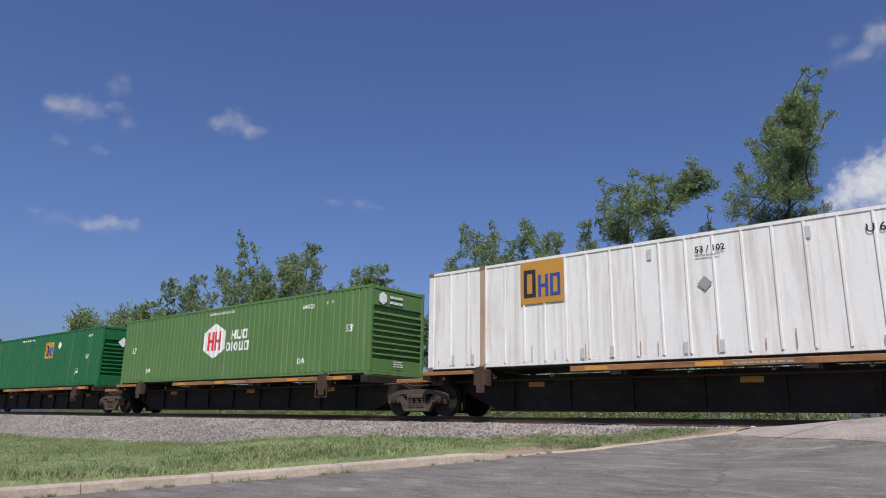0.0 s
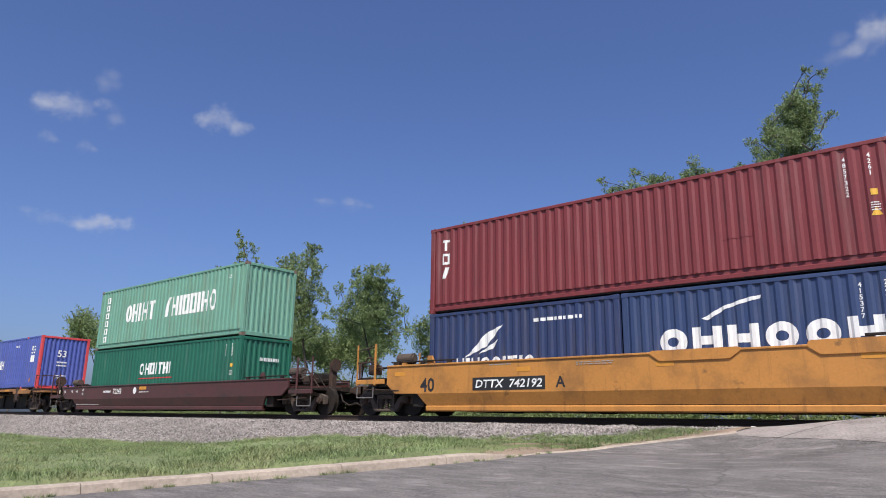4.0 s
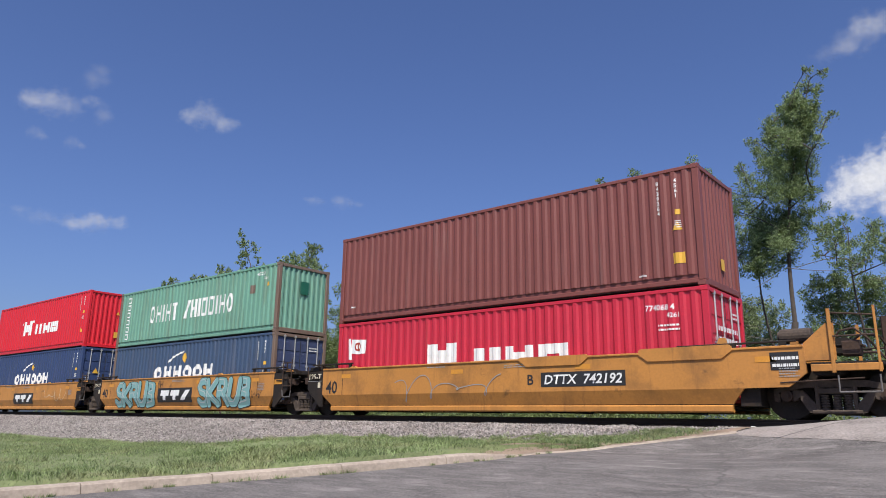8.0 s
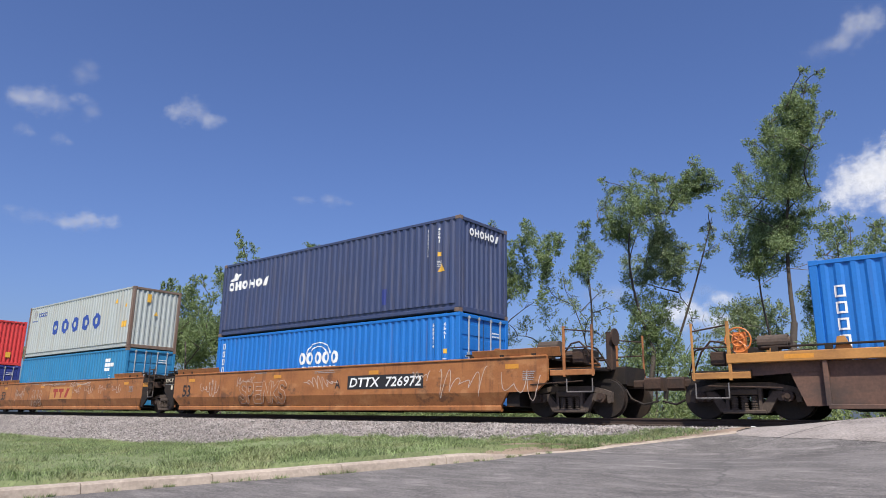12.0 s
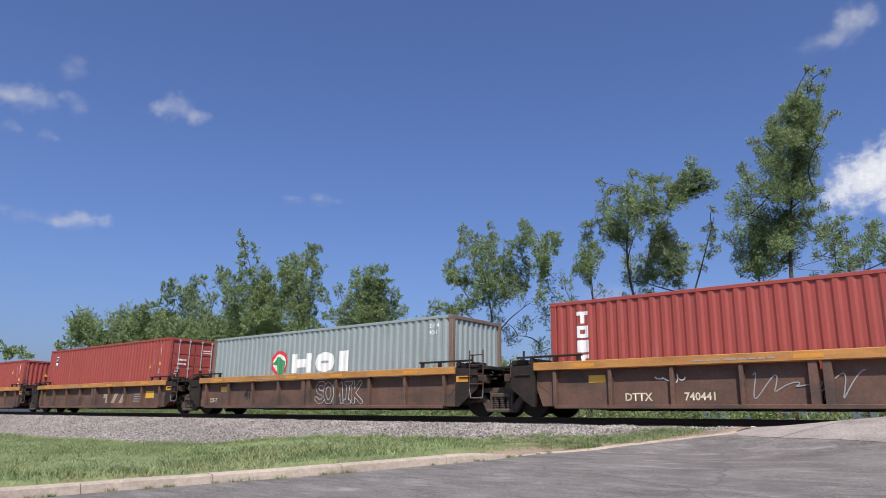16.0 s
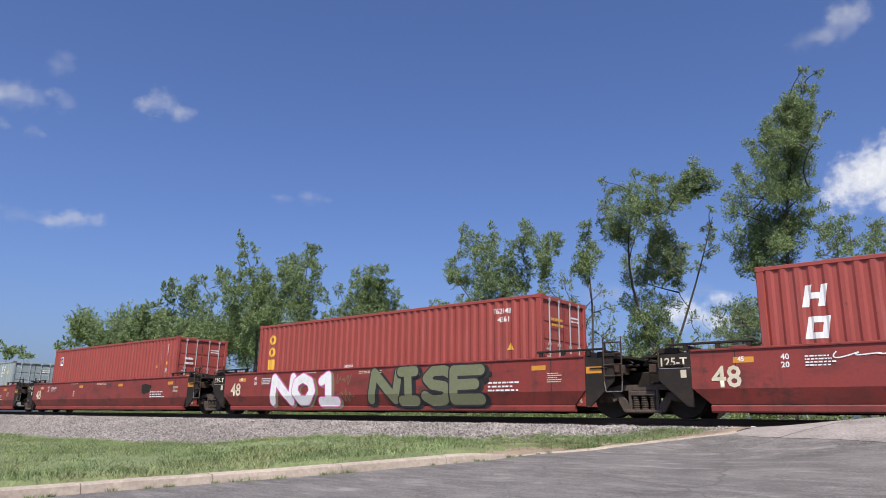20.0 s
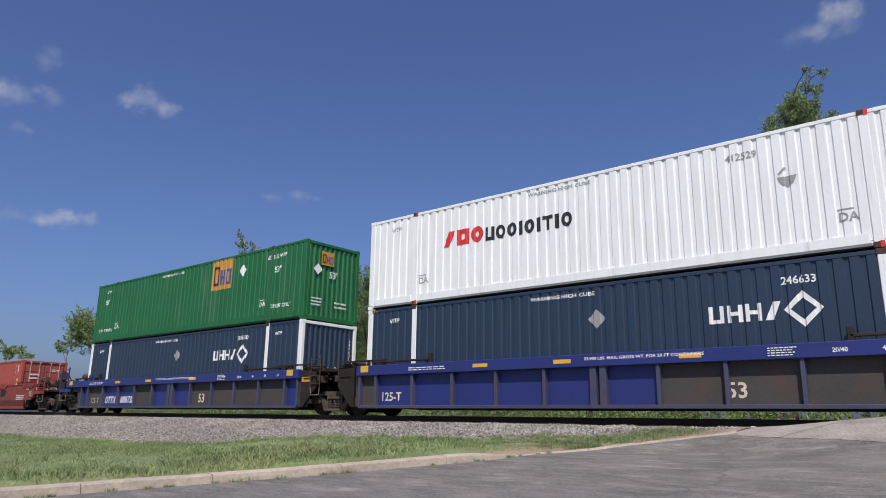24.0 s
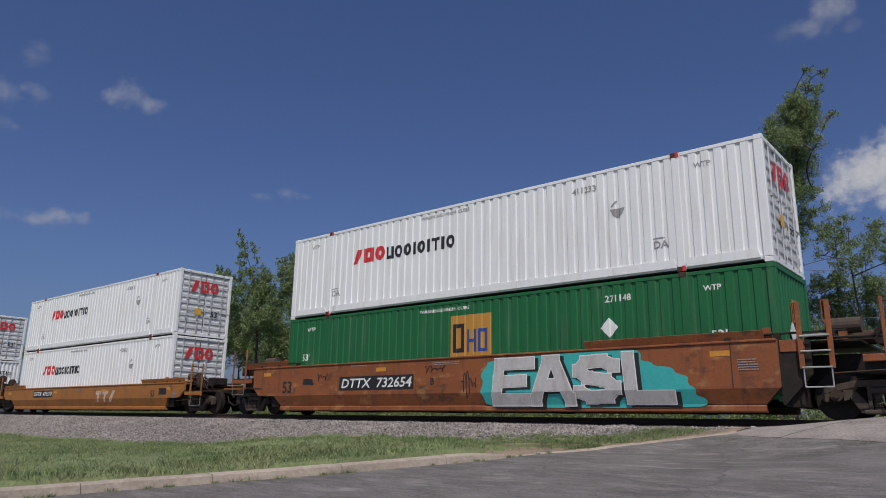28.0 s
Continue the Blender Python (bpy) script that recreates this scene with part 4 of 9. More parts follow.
def spine_car(s_mid, half_l, half_r, label, left_shared, own_left, own_right, mat, end_right=False):
    """Skeleton car: a deep middle beam, cross arms with container seats and a narrow side plate."""
    c = rail_car(s_mid, label, "spine_car")
    L = half_l + half_r
    x0, x1 = -half_l, half_r
    ring = [(x0 + 2.4, 0.20), (x1 - 2.4, 0.20), (x1 - 1.2, 0.72), (x1 - 0.15, 0.72), (x1 - 0.15, 1.12), (x0 + 0.15, 1.12), (x0 + 0.15, 0.72), (x0 + 1.2, 0.72)]
    part("centre_sill", Solid().prism(ring, 1, -0.36, 0.36), STEEL_DARK, c)
    part("sill_flange", Solid().box(x0 + 2.3, x1 - 2.3, -0.5, 0.5, 0.16, 0.21), STEEL_DARK, c)
    for k, x in enumerate((-8.0, -6.05, -2.1, 2.1, 6.05, 8.0)):
        part("cross_arm", Solid().prism([(-1.42, 1.0), (1.42, 1.0), (1.42, 1.2), (-1.42, 1.2)], 0, x - 0.14, x + 0.14), STEEL_DARK, c)
    for k, x in enumerate((-6.05, 6.05)):
        part("container_seat", Solid().box(x - 0.22, x + 0.22, -1.45, -1.24, 0.80, 1.235, 0.02).box(x - 0.14, x + 0.14, -1.47, -1.43, 0.62, 1.30, 0.02), STEEL_RUST, c)
        part("container_seat", Solid().box(x - 0.22, x + 0.22, 1.24, 1.45, 0.80, 1.235, 0.02), STEEL_RUST, c)
    for y0, y1 in ((-1.43, -1.35), (1.35, 1.43)):
        part("side_plate", Solid().box(-3.3, 7.4, y0, y1, 1.09, 1.225, 0.01), mat, c, "rust-streaked ochre side plate")
        part("side_plate", Solid().box(-8.15, -6.35, y0, y1, 1.12, 1.225, 0.01), mat, c)
        part("side_step", Solid().cyl((5.75, y0, 0.55), (5.75, y0, 1.0), 0.02, 6).cyl((6.3, y0, 0.55), (6.3, y0, 1.0), 0.02, 6).cyl((5.75, y0, 0.56), (6.3, y0, 0.56), 0.02, 6), STEEL_RUST, c)
    for a in (-8.12, 7.75):
        part("end_seat", Solid().box(a, a + 0.37, -1.3, 1.3, 1.19, 1.238, 0.01), STEEL_RUST, c)
    f = reflectors(c, (-2.9, -0.2, 4.2, 6.6), 1.11, 0.6, 0.09, -1.43)
    f.bars(0.6, 1.10, 1.2, 0.1, 1, GREY_MARK)
    g = Face(c, 0, -0.36, 0)
    for q in (-5.2, 0.4, 5.0):
        g.rect("reflector", q, 0.80, 0.5, 0.13, OCHRE_MARK)
    g.bars(-3.6, 0.84, 1.6, 0.1, 1, STEEL_RUST)
    for k in range(9):      # hooks and stiffeners under the plate and on the beam
        q = -7.4 + 1.75 * k
        part("tie_hook", Solid().cyl((q, -1.38, 1.10), (q + 0.03, -1.40, 0.98), 0.014, 6).cyl((q + 0.03, -1.40, 0.98), (q + 0.10, -1.38, 1.02), 0.014, 6), STEEL_RUST, c)
        part("stiffener", Solid().box(q - 0.02, q + 0.02, -0.44, -0.36, 0.22, 1.10), STEEL_DARK, c)
    part("train_pipe", Solid().cyl((x0 + 1.0, -0.62, 0.98), (x1 - 1.0, -0.62, 0.96), 0.03, 6), STEEL_RUST, c)
    if own_left:
        bogie(c, x0, 0.46)
        part("walkway", Solid().box(x0 - 0.35, x0 + 0.35, -0.9, 0.9, 1.02, 1.06), STEEL_DARK, c)
        hose(c, [(x0 - 0.7, -0.9, 1.0), (x0 - 0.2, -1.05, 0.86), (x0 + 0.5, -1.0, 0.88), (x0 + 1.0, -0.62, 0.98)], STEEL_RUST, 0.022)
        part("valve_box", Solid().box(x0 + 0.6, x0 + 1.0, -1.05, -0.7, 0.86, 1.14, 0.03), STEEL_RUST, c)
        part("sill_arm", Solid().box(x0 - 0.9, x0 + 0.9, -0.98, -0.90, 0.96, 1.08, 0.015), SPINE_MAT, c)
    if end_right:
        part("end_deck", Solid().box(x1 - 1.4, x1 + 1.3, -1.42, 1.42, 1.02, 1.10).box(x1 - 2.9, x1 - 0.6, -1.46, -1.40, 0.96, 1.14), mat, c)
        for xx in (x1 - 0.1, x1 + 0.75):
            part("hand_rail", Solid().cyl((xx, -1.4, 0.5), (xx, -1.4, 1.95), 0.02, 6).cyl((xx, -1.4, 1.9), (xx, -0.9, 1.9), 0.02, 6), STEEL_RUST, c)
        ladder(c, x1 - 0.1, -1.42, 0.4, 1.3, STEEL_RUST)
        bogie(c, x1 - 0.75)
        coupler(c, x1 + 1.1, 1)
        part("hand_brake", Solid().cyl((x1 + 0.9, -0.5, 1.6), (x1 + 0.94, -0.5, 1.6), 0.27, 18).box(x1 + 0.8, x1 + 0.9, -0.6, -0.4, 1.05, 1.8, 0.01), STEEL_RUST, c)
    elif own_right:
        bogie(c, x1, 0.46)
    return c


# ---- the train, from its head to its tail ----
OCHRE = paint("ochre_paint", (0.50, 0.22, 0.05), SOOT, 0.45, 0.5, 0.12, (1.2, 1.2, 1.2))
OCHRE_OLD = paint("weathered_ochre_paint", (0.35, 0.138, 0.046), (0.19, 0.065, 0.026), 0.65, 0.6, 0.2, (1.3, 1.3, 2.0))
OCHRE_DEEP = paint("deep_ochre_paint", (0.36, 0.14, 0.03), (0.12, 0.05, 0.02), 0.5, 0.5, 0.15, (1.0, 1.0, 1.5))
RUST_ORANGE = paint("rust_brown_paint", (0.27, 0.085, 0.028), (0.13, 0.045, 0.02), 0.6, 0.6, 0.2, (1.3, 1.3, 2.0))
BROWN_CAR = paint("dark_brown_paint", (0.085, 0.032, 0.03), SOOT, 0.4, 0.5, 0.15, (1, 1, 1.5))
RED_CAR = paint("faded_red_paint", (0.235, 0.037, 0.03), (0.075, 0.028, 0.024), 0.75, 0.55, 0.15, (0.9, 0.9, 2.0))
RUST_PANEL = paint("rusted_panel", (0.125, 0.068, 0.047), (0.06, 0.035, 0.03), 0.8, 0.8, 0.3, (1.6, 1.6, 0.9))
CHORD_YELLOW = paint("yellow_chord_paint", (0.46, 0.22, 0.06), RUST, 0.6, 0.6, 0.15, (0.8, 3, 3))
CAR_BLUE = paint("deep_blue_paint", (0.022, 0.032, 0.165), (0.02, 0.02, 0.05), 0.35, 0.45, 0.12, (1, 1, 1.5))
CAR_GREY = paint("dusty_grey_panel", (0.052, 0.048, 0.045), RUST, 0.35, 0.8, 0.2, (1.2, 1.2, 1.2))
CAR_GREY_BLUE = paint("grey_blue_rib", (0.05, 0.055, 0.10), RUST, 0.3, 0.6, 0.2, (2, 2, 2))

C_GREEN = paint("deep_green_paint", (0.012, 0.13, 0.04), (0.02, 0.06, 0.03), 0.4)
C_HUB = paint("leaf_green_paint", (0.098, 0.195, 0.058), (0.10, 0.10, 0.05), 0.3)
C_WHITE = paint("white_paint", (0.82, 0.83, 0.83), (0.55, 0.50, 0.44), 0.35, 0.45, 0.04)
C_OLDWHITE = paint("aged_white_paint", (0.78, 0.77, 0.74), (0.40, 0.28, 0.18), 0.45, 0.5, 0.06, (6, 6, 0.35))
C_PACER = paint("violet_blue_paint", (0.075, 0.105, 0.37), (0.07, 0.07, 0.12), 0.4)
C_RED_POST = paint("coral_red_paint", (0.62, 0.07, 0.08), (0.3, 0.06, 0.05), 0.5)
C_TEAL = paint("sea_green_paint", (0.155, 0.335, 0.25), (0.14, 0.14, 0.09), 0.6, 0.5, 0.1, (4, 4, 0.4))
C_CAPITAL = paint("bottle_green_paint", (0.014, 0.12, 0.075), (0.02, 0.05, 0.04), 0.4)
C_MAROON = paint("maroon_paint", (0.185, 0.032, 0.035), (0.09, 0.03, 0.03), 0.45)
C_NAVY = paint("navy_paint", (0.026, 0.042, 0.115), (0.07, 0.055, 0.05), 0.5)
C_TERRA = paint("terracotta_paint", (0.33, 0.065, 0.05), (0.17, 0.05, 0.04), 0.45)
C_KRED = paint("bright_red_paint", (0.62, 0.018, 0.03), (0.40, 0.02, 0.03), 0.3, 0.4, 0.06)
C_CMA = paint("dull_navy_paint", (0.030, 0.053, 0.135), (0.06, 0.07, 0.11), 0.5)
C_CMA_OLD = paint("faded_slate_blue_paint", (0.045, 0.078, 0.145), (0.08, 0.08, 0.10), 0.55)
C_BROWN = paint("red_brown_paint", (0.20, 0.06, 0.05), (0.13, 0.05, 0.045), 0.4)
C_KRED2 = paint("crimson_paint", (0.52, 0.02, 0.045), (0.35, 0.03, 0.05), 0.4)
C_CAI = paint("signal_red_paint", (0.56, 0.045, 0.045), (0.40, 0.05, 0.05), 0.3)
C_SEACO = paint("royal_navy_paint", (0.025, 0.04, 0.20), (0.03, 0.04, 0.12), 0.3)
C_GREY = paint("pale_grey_paint", (0.40, 0.435, 0.42), (0.34, 0.29, 0.22), 0.55, 0.5, 0.06, (5, 5, 0.35))
C_AQUA = paint("faded_cyan_paint", (0.025, 0.19, 0.38), (0.07, 0.25, 0.38), 0.5)
C_CRONOS = paint("slate_navy_paint", (0.045, 0.062, 0.135), (0.09, 0.075, 0.08), 0.45)
C_CBLUE = paint("azure_paint", (0.012, 0.155, 0.50), (0.02, 0.12, 0.36), 0.3)
C_BRICK = paint("brick_red_paint", (0.31, 0.058, 0.045), (0.21, 0.05, 0.038), 0.5)
C_MOL = paint("blue_grey_paint", (0.27, 0.315, 0.315), (0.20, 0.21, 0.19), 0.45)
C_UMAX = paint("ink_blue_paint", (0.018, 0.036, 0.072), (0.03, 0.035, 0.05), 0.4)
for m in (RED_CAR, OCHRE_OLD, RUST_ORANGE, BROWN_CAR):
    weather(m, SOOT, (0.9, 0.9, 1.5), 0.58, 0.64, 0.55)
    weather(m, (0.05, 0.03, 0.024), (4.5, 4.5, 0.35), 0.55, 0.75, 0.7)
weather(RUST_PANEL, (0.045, 0.038, 0.035), (0.7, 0.7, 1.6), 0.50, 0.62, 0.6)
for m in (OCHRE_OLD, RUST_ORANGE):
    weather(m, (0.46, 0.22, 0.09), (1.6, 1.6, 2.6), 0.56, 0.66, 0.6)
for m in (OCHRE, OCHRE_DEEP, RED_CAR):
    weather(m, (0.13, 0.06, 0.03), (5.0, 5.0, 0.4), 0.56, 0.76, 0.6)
    weather(m, SOOT, (1.3, 1.3, 2.0), 0.62, 0.68, 0.5)
for m in (C_GREEN, C_HUB, C_PACER, C_TEAL, C_CAPITAL, C_MAROON, C_NAVY, C_TERRA, C_CMA, C_CMA_OLD, C_BROWN, C_GREY, C_CRONOS, C_BRICK, C_MOL, C_AQUA):
    weather(m, (0.10, 0.045, 0.025), (9.0, 9.0, 7.0), 0.68, 0.72, 0.8)      # rust specks
    weather(m, (0.30, 0.27, 0.24), (3.0, 3.0, 0.25), 0.56, 0.80, 0.28)      # dust runs
weather(C_OLDWHITE, (0.42, 0.31, 0.22), (1.4, 1.4, 0.45), 0.56, 0.74, 0.28)
for m in (C_WHITE, C_OLDWHITE, C_KRED, C_KRED2, C_CAI, C_CBLUE):
    weather(m, (0.22, 0.13, 0.08), (5.0, 5.0, 0.3), 0.60, 0.82, 0.40)
RUST_WASH = paint("rust_wash", (0.42, 0.30, 0.20), RUST, 0.5)
RUST_POST = paint("rusted_post", (0.185, 0.13, 0.10), RUST, 0.6)
STAINED_DOOR = weather(paint("stained_white_door", (0.60, 0.54, 0.46), (0.20, 0.11, 0.06), 0.6, 0.6, 0.1, (1, 7, 0.35)), (0.16, 0.08, 0.045), (1, 9, 0.3), 0.55, 0.72, 0.7)
DOOR_GREY = paint("aluminium_door", (0.58, 0.59, 0.60), (0.3, 0.28, 0.26), 0.4)

W40, W53, L40, L53, HC, STD, L20 = 2.438, 2.591, 12.192, 16.154, 2.896, 2.591, 6.058
WELL = 0.34      # height of a container's base in a well, over the rail


def ids(f, L, H, n1, n2, mat=WHITE_MARK, h=0.10, top=0.25, back=1.05):
    """Code columns near the right end of a box."""
    f.column(n1, L - back, H - top, h, mat)
    f.column(n2, L - back + 0.45, H - top, h, mat)
    f.rect("label_plate", L - back + 0.44, H - top - 0.92, 0.12, 0.13, YELLOW_MARK)
    f.bars(L - back + 0.42, H - top - 1.25, 0.17, 0.2, 4, mat)


def domestic(f, L, H, mat, num=None, u_num=11.4):
    """The marks of a 53-foot box."""
    f.text("WTP", 0.95, H - 0.48, 0.13, mat)
    f.text("WTP", L - 1.55, H - 0.48, 0.13, mat)
    f.text("DA", 2.15, 0.62, 0.19, mat)
    f.rect("lift_bar", 2.13, 0.86, 0.3, 0.025, mat)
    f.text("DA", L - 2.62, 0.62, 0.19, mat)
    f.rect("lift_bar", L - 2.64, 0.86, 0.3, 0.025, mat)
    f.text("WARNING HIGH CUBE", 6.1, H - 0.30, 0.10, mat, 1.9)
    if num:
        f.text(num, u_num, H - 0.52, 0.17, mat)


def stripes(f, L, H):
    for k in range(6):
        f.shape("hazard_stripe", [[(0, 0), (0.5, 0), (1, 1), (0.5, 1)]], YELLOW_MARK if k % 2 == 0 else BLACK_MARK, 0.22 + 0.07 * k, H - 0.085, 0.09, 0.07)


def square_mark(f, u, v, w):
    """The ochre square with dark and blue letter shapes on it."""
    f.rect("trade_mark", u, v, w, w * 0.86, OCHRE_MARK, "ochre square trade mark")
    f.lift += 0.006
    f.blocks("q", u + 0.08 * w, v + 0.13 * w, 0.28 * w, 0.56 * w, BLACK_MARK)
    f.blocks("nq", u + 0.42 * w, v + 0.13 * w, 0.5 * w, 0.44 * w, BLUE_MARK)
    f.lift -= 0.006


def logistics_mark(f, u, v, w=4.35, h=0.47):
    """Red block letters followed by dark ones, as plain shapes."""
    f.blocks("/qo", u, v, w * 0.34, h, RED_MARK, 0, "red plain shape of a trade mark", 0.34)
    f.blocks("uooioitio", u + w * 0.355, v - 0.02, w * 0.645, h * 0.84, BLACK_MARK, 0, "black plain shape of a trade mark", 0.32)


# -- skeleton cars --
SPINE_MAT = paint("rusty_ochre_plate", (0.30, 0.14, 0.05), (0.09, 0.04, 0.025), 0.8, 0.7, 0.25, (1.2, 3, 3))
spine_car(-42.56, 9.3, 9.26, "dark skeleton container car with rusty ochre side plates", True, True, False, SPINE_MAT)
spine_car(-24.05, 9.25, 9.9, "dark skeleton container car with rusty ochre side plates", True, True, False, SPINE_MAT)
spine_car(-5.45, 8.7, 10.05, "dark skeleton container car under a white box", True, True, False, SPINE_MAT)
spine_car(15.1, 10.5, 8.4, "dark skeleton container car with end platform and ladder", True, True, False, SPINE_MAT, True)
SP = 1.24
c, f, e = container(-50.64, SP, L53, HC, W53, C_GREEN, "deep green steel 53-foot container on a skeleton car", 0.30, door=False, louvred=True)
domestic(f, L53, HC, WHITE_MARK, None)
square_mark(f, 9.6, 1.55, 1.0)
f.diamond(11.1, 1.95, 0.45, WHITE_MARK)
f.text("53'", 14.6, 1.35, 0.22, WHITE_MARK)
e.diamond(0.8, 1.9, 0.5, WHITE_MARK)
c, f, e = container(-32.13, SP, L53, HC, W53, C_HUB, "leaf green 53-foot container with white and red emblem", 0.30, door=False, louvred=True, depth=0.025)
f.shape("emblem", [[(0.5, 0), (1, 0.25), (1, 0.75), (0.5, 1), (0, 0.75), (0, 0.25)]], WHITE_MARK, 6.62, 0.86, 1.5, 1.4, 0, "white hexagon emblem with red bars")
f.lift += 0.006
f.blocks("nn", 6.92, 1.18, 0.9, 0.74, RED_MARK)
f.lift -= 0.006
f.blocks("nuq", 8.5, 1.55, 1.05, 0.36, WHITE_MARK)
f.blocks("oiouq", 8.2, 1.10, 1.45, 0.36, WHITE_MARK)
f.text("53'", 15.0, 1.4, 0.26, WHITE_MARK)
f.text("53'", 0.8, 1.35, 0.26, WHITE_MARK)
f.text("640523", 12.75, 2.34, 0.16, WHITE_MARK)
f.text("WARNING HIGH CUBE", 6.9, 2.58, 0.10, WHITE_MARK, 1.7)
f.text("DA", 12.6, 0.45, 0.2, WHITE_MARK)
f.text("DA", 2.2, 0.45, 0.2, WHITE_MARK)
f.text("WTP", 14.0, 2.4, 0.12, WHITE_MARK)
e.shape("emblem", [[(0.5, 0), (1, 0.25), (1, 0.75), (0.5, 1), (0, 0.75), (0, 0.25)]], WHITE_MARK, 0.35, 2.28, 0.36, 0.42)
e.bars(0.85, 2.3, 0.6, 0.36, 2, WHITE_MARK)
e.bars(1.1, 0.28, 0.5, 0.22, 3, WHITE_MARK)
c, f, e = container(-13.52, SP, L53, HC, W53, C_OLDWHITE, "rust-streaked white 53-foot box with vertical ribs", ribs=True, door=True, castings=RUST_POST, door_mat=STAINED_DOOR)
f.rect("roof_edge", 0.05, HC - 0.07, L53 - 0.1, 0.06, GREY_MARK)
f.lift = 0.016
square_mark(f, 3.26, 1.66, 1.33)
f.text("53 / 102", 8.0, 2.42, 0.15, BLACK_MARK)
f.bars(8.0, 2.30, 0.55, 0.09, 1, GREY_MARK)
f.diamond(8.0, 1.54, 0.34, GREY_MARK)
f.text("U 637 531", 11.4, 2.36, 0.18, BLACK_MARK)
f.text("53'", 15.5, 0.55, 0.26, BLACK_MARK)
f.rect("label_plate", 15.3, 0.36, 0.5, 0.07, GREY_MARK)
for u in (0.9, 1.6, 5.0, 5.8, 7.6, 8.4):
    f.rect("scuff_plate", u, 0.17, 0.10, 0.26, PALE_MARK)
for u in (6.85, 10.3, 14.0):
    f.rect("patch", u, 2.42, 0.11, 0.25, PALE_MARK)
square_mark(e, 0.9, 1.95, 0.55)
for u, v, w, h in ((0.32, 0.2, 0.07, 2.2), (0.62, 0.2, 0.10, 1.5), (1.05, 0.25, 0.06, 1.9), (1.55, 0.2, 0.12, 1.2), (2.1, 0.2, 0.08, 2.0)):
    e.rect("rust_streak", u, v, w, h, RUST_WASH)
for k in range(16):
    f.rect("rust_streak", 0.4 + k * 0.98 + 0.3 * math.sin(k * 2.4), 0.17, 0.022, 0.12 + 0.3 * abs(math.sin(k * 1.7)), RUST_WASH)
c, f, e = container(7.02, SP, L53, HC, W53, C_PACER, "violet-blue 53-foot container with coral red end posts", 0.30, door=False, post=C_RED_POST, castings=C_RED_POST, skirt=True)
f.shape("emblem", [[(0.5, 0), (1, 0.5), (0.5, 1), (0, 0.5)]], WHITE_MARK, 2.45, 1.74, 0.75, 0.85, 0, "white diamond emblem")
f.bars(2.85, 1.78, 0.4, 0.75, 9, WHITE_MARK)
f.lift += 0.008
f.shape("round_mark", [[(0.5 + 0.5 * math.cos(k * 0.3927), 0.5 + 0.5 * math.sin(k * 0.3927)) for k in range(16)]], BLUE_MARK, 2.62, 1.97, 0.38, 0.38)
f.lift -= 0.008
f.blocks("qnoqn", 5.2, 1.16, 1.95, 0.46, ORANGE_MARK, 0, "orange plain-shape trade mark")
f.blocks("/tno/tnnin", 7.32, 1.16, 3.7, 0.5, WHITE_MARK, 0, "white plain-shape trade mark")
f.rect("primer_patch", 3.32, 0.30, 1.3, 2.3, paint("dull_violet_patch", (0.055, 0.075, 0.25)), "dull repair patch")
f.rect("label_plate", 7.92, 2.36, 0.5, 0.34, WHITE_MARK)
f.text("53", 14.9, 1.92, 0.42, WHITE_MARK)
f.rect("label_plate", 14.88, 1.46, 0.5, 0.36, WHITE_MARK)
f.rect("label_plate", 15.0, 0.38, 0.22, 0.2, ORANGE_MARK)
f.text("888418", 12.5, 2.35, 0.14, WHITE_MARK)
f.rect("green_patch", 1.25, 1.4, 0.22, 0.42, GREEN_MARK)
e.text("53", 0.9, 1.75, 0.38, WHITE_MARK)
e.bars(0.9, 1.2, 0.55, 0.36, 2, WHITE_MARK)
e.bars(0.9, 0.55, 0.6, 0.25, 2, WHITE_MARK)


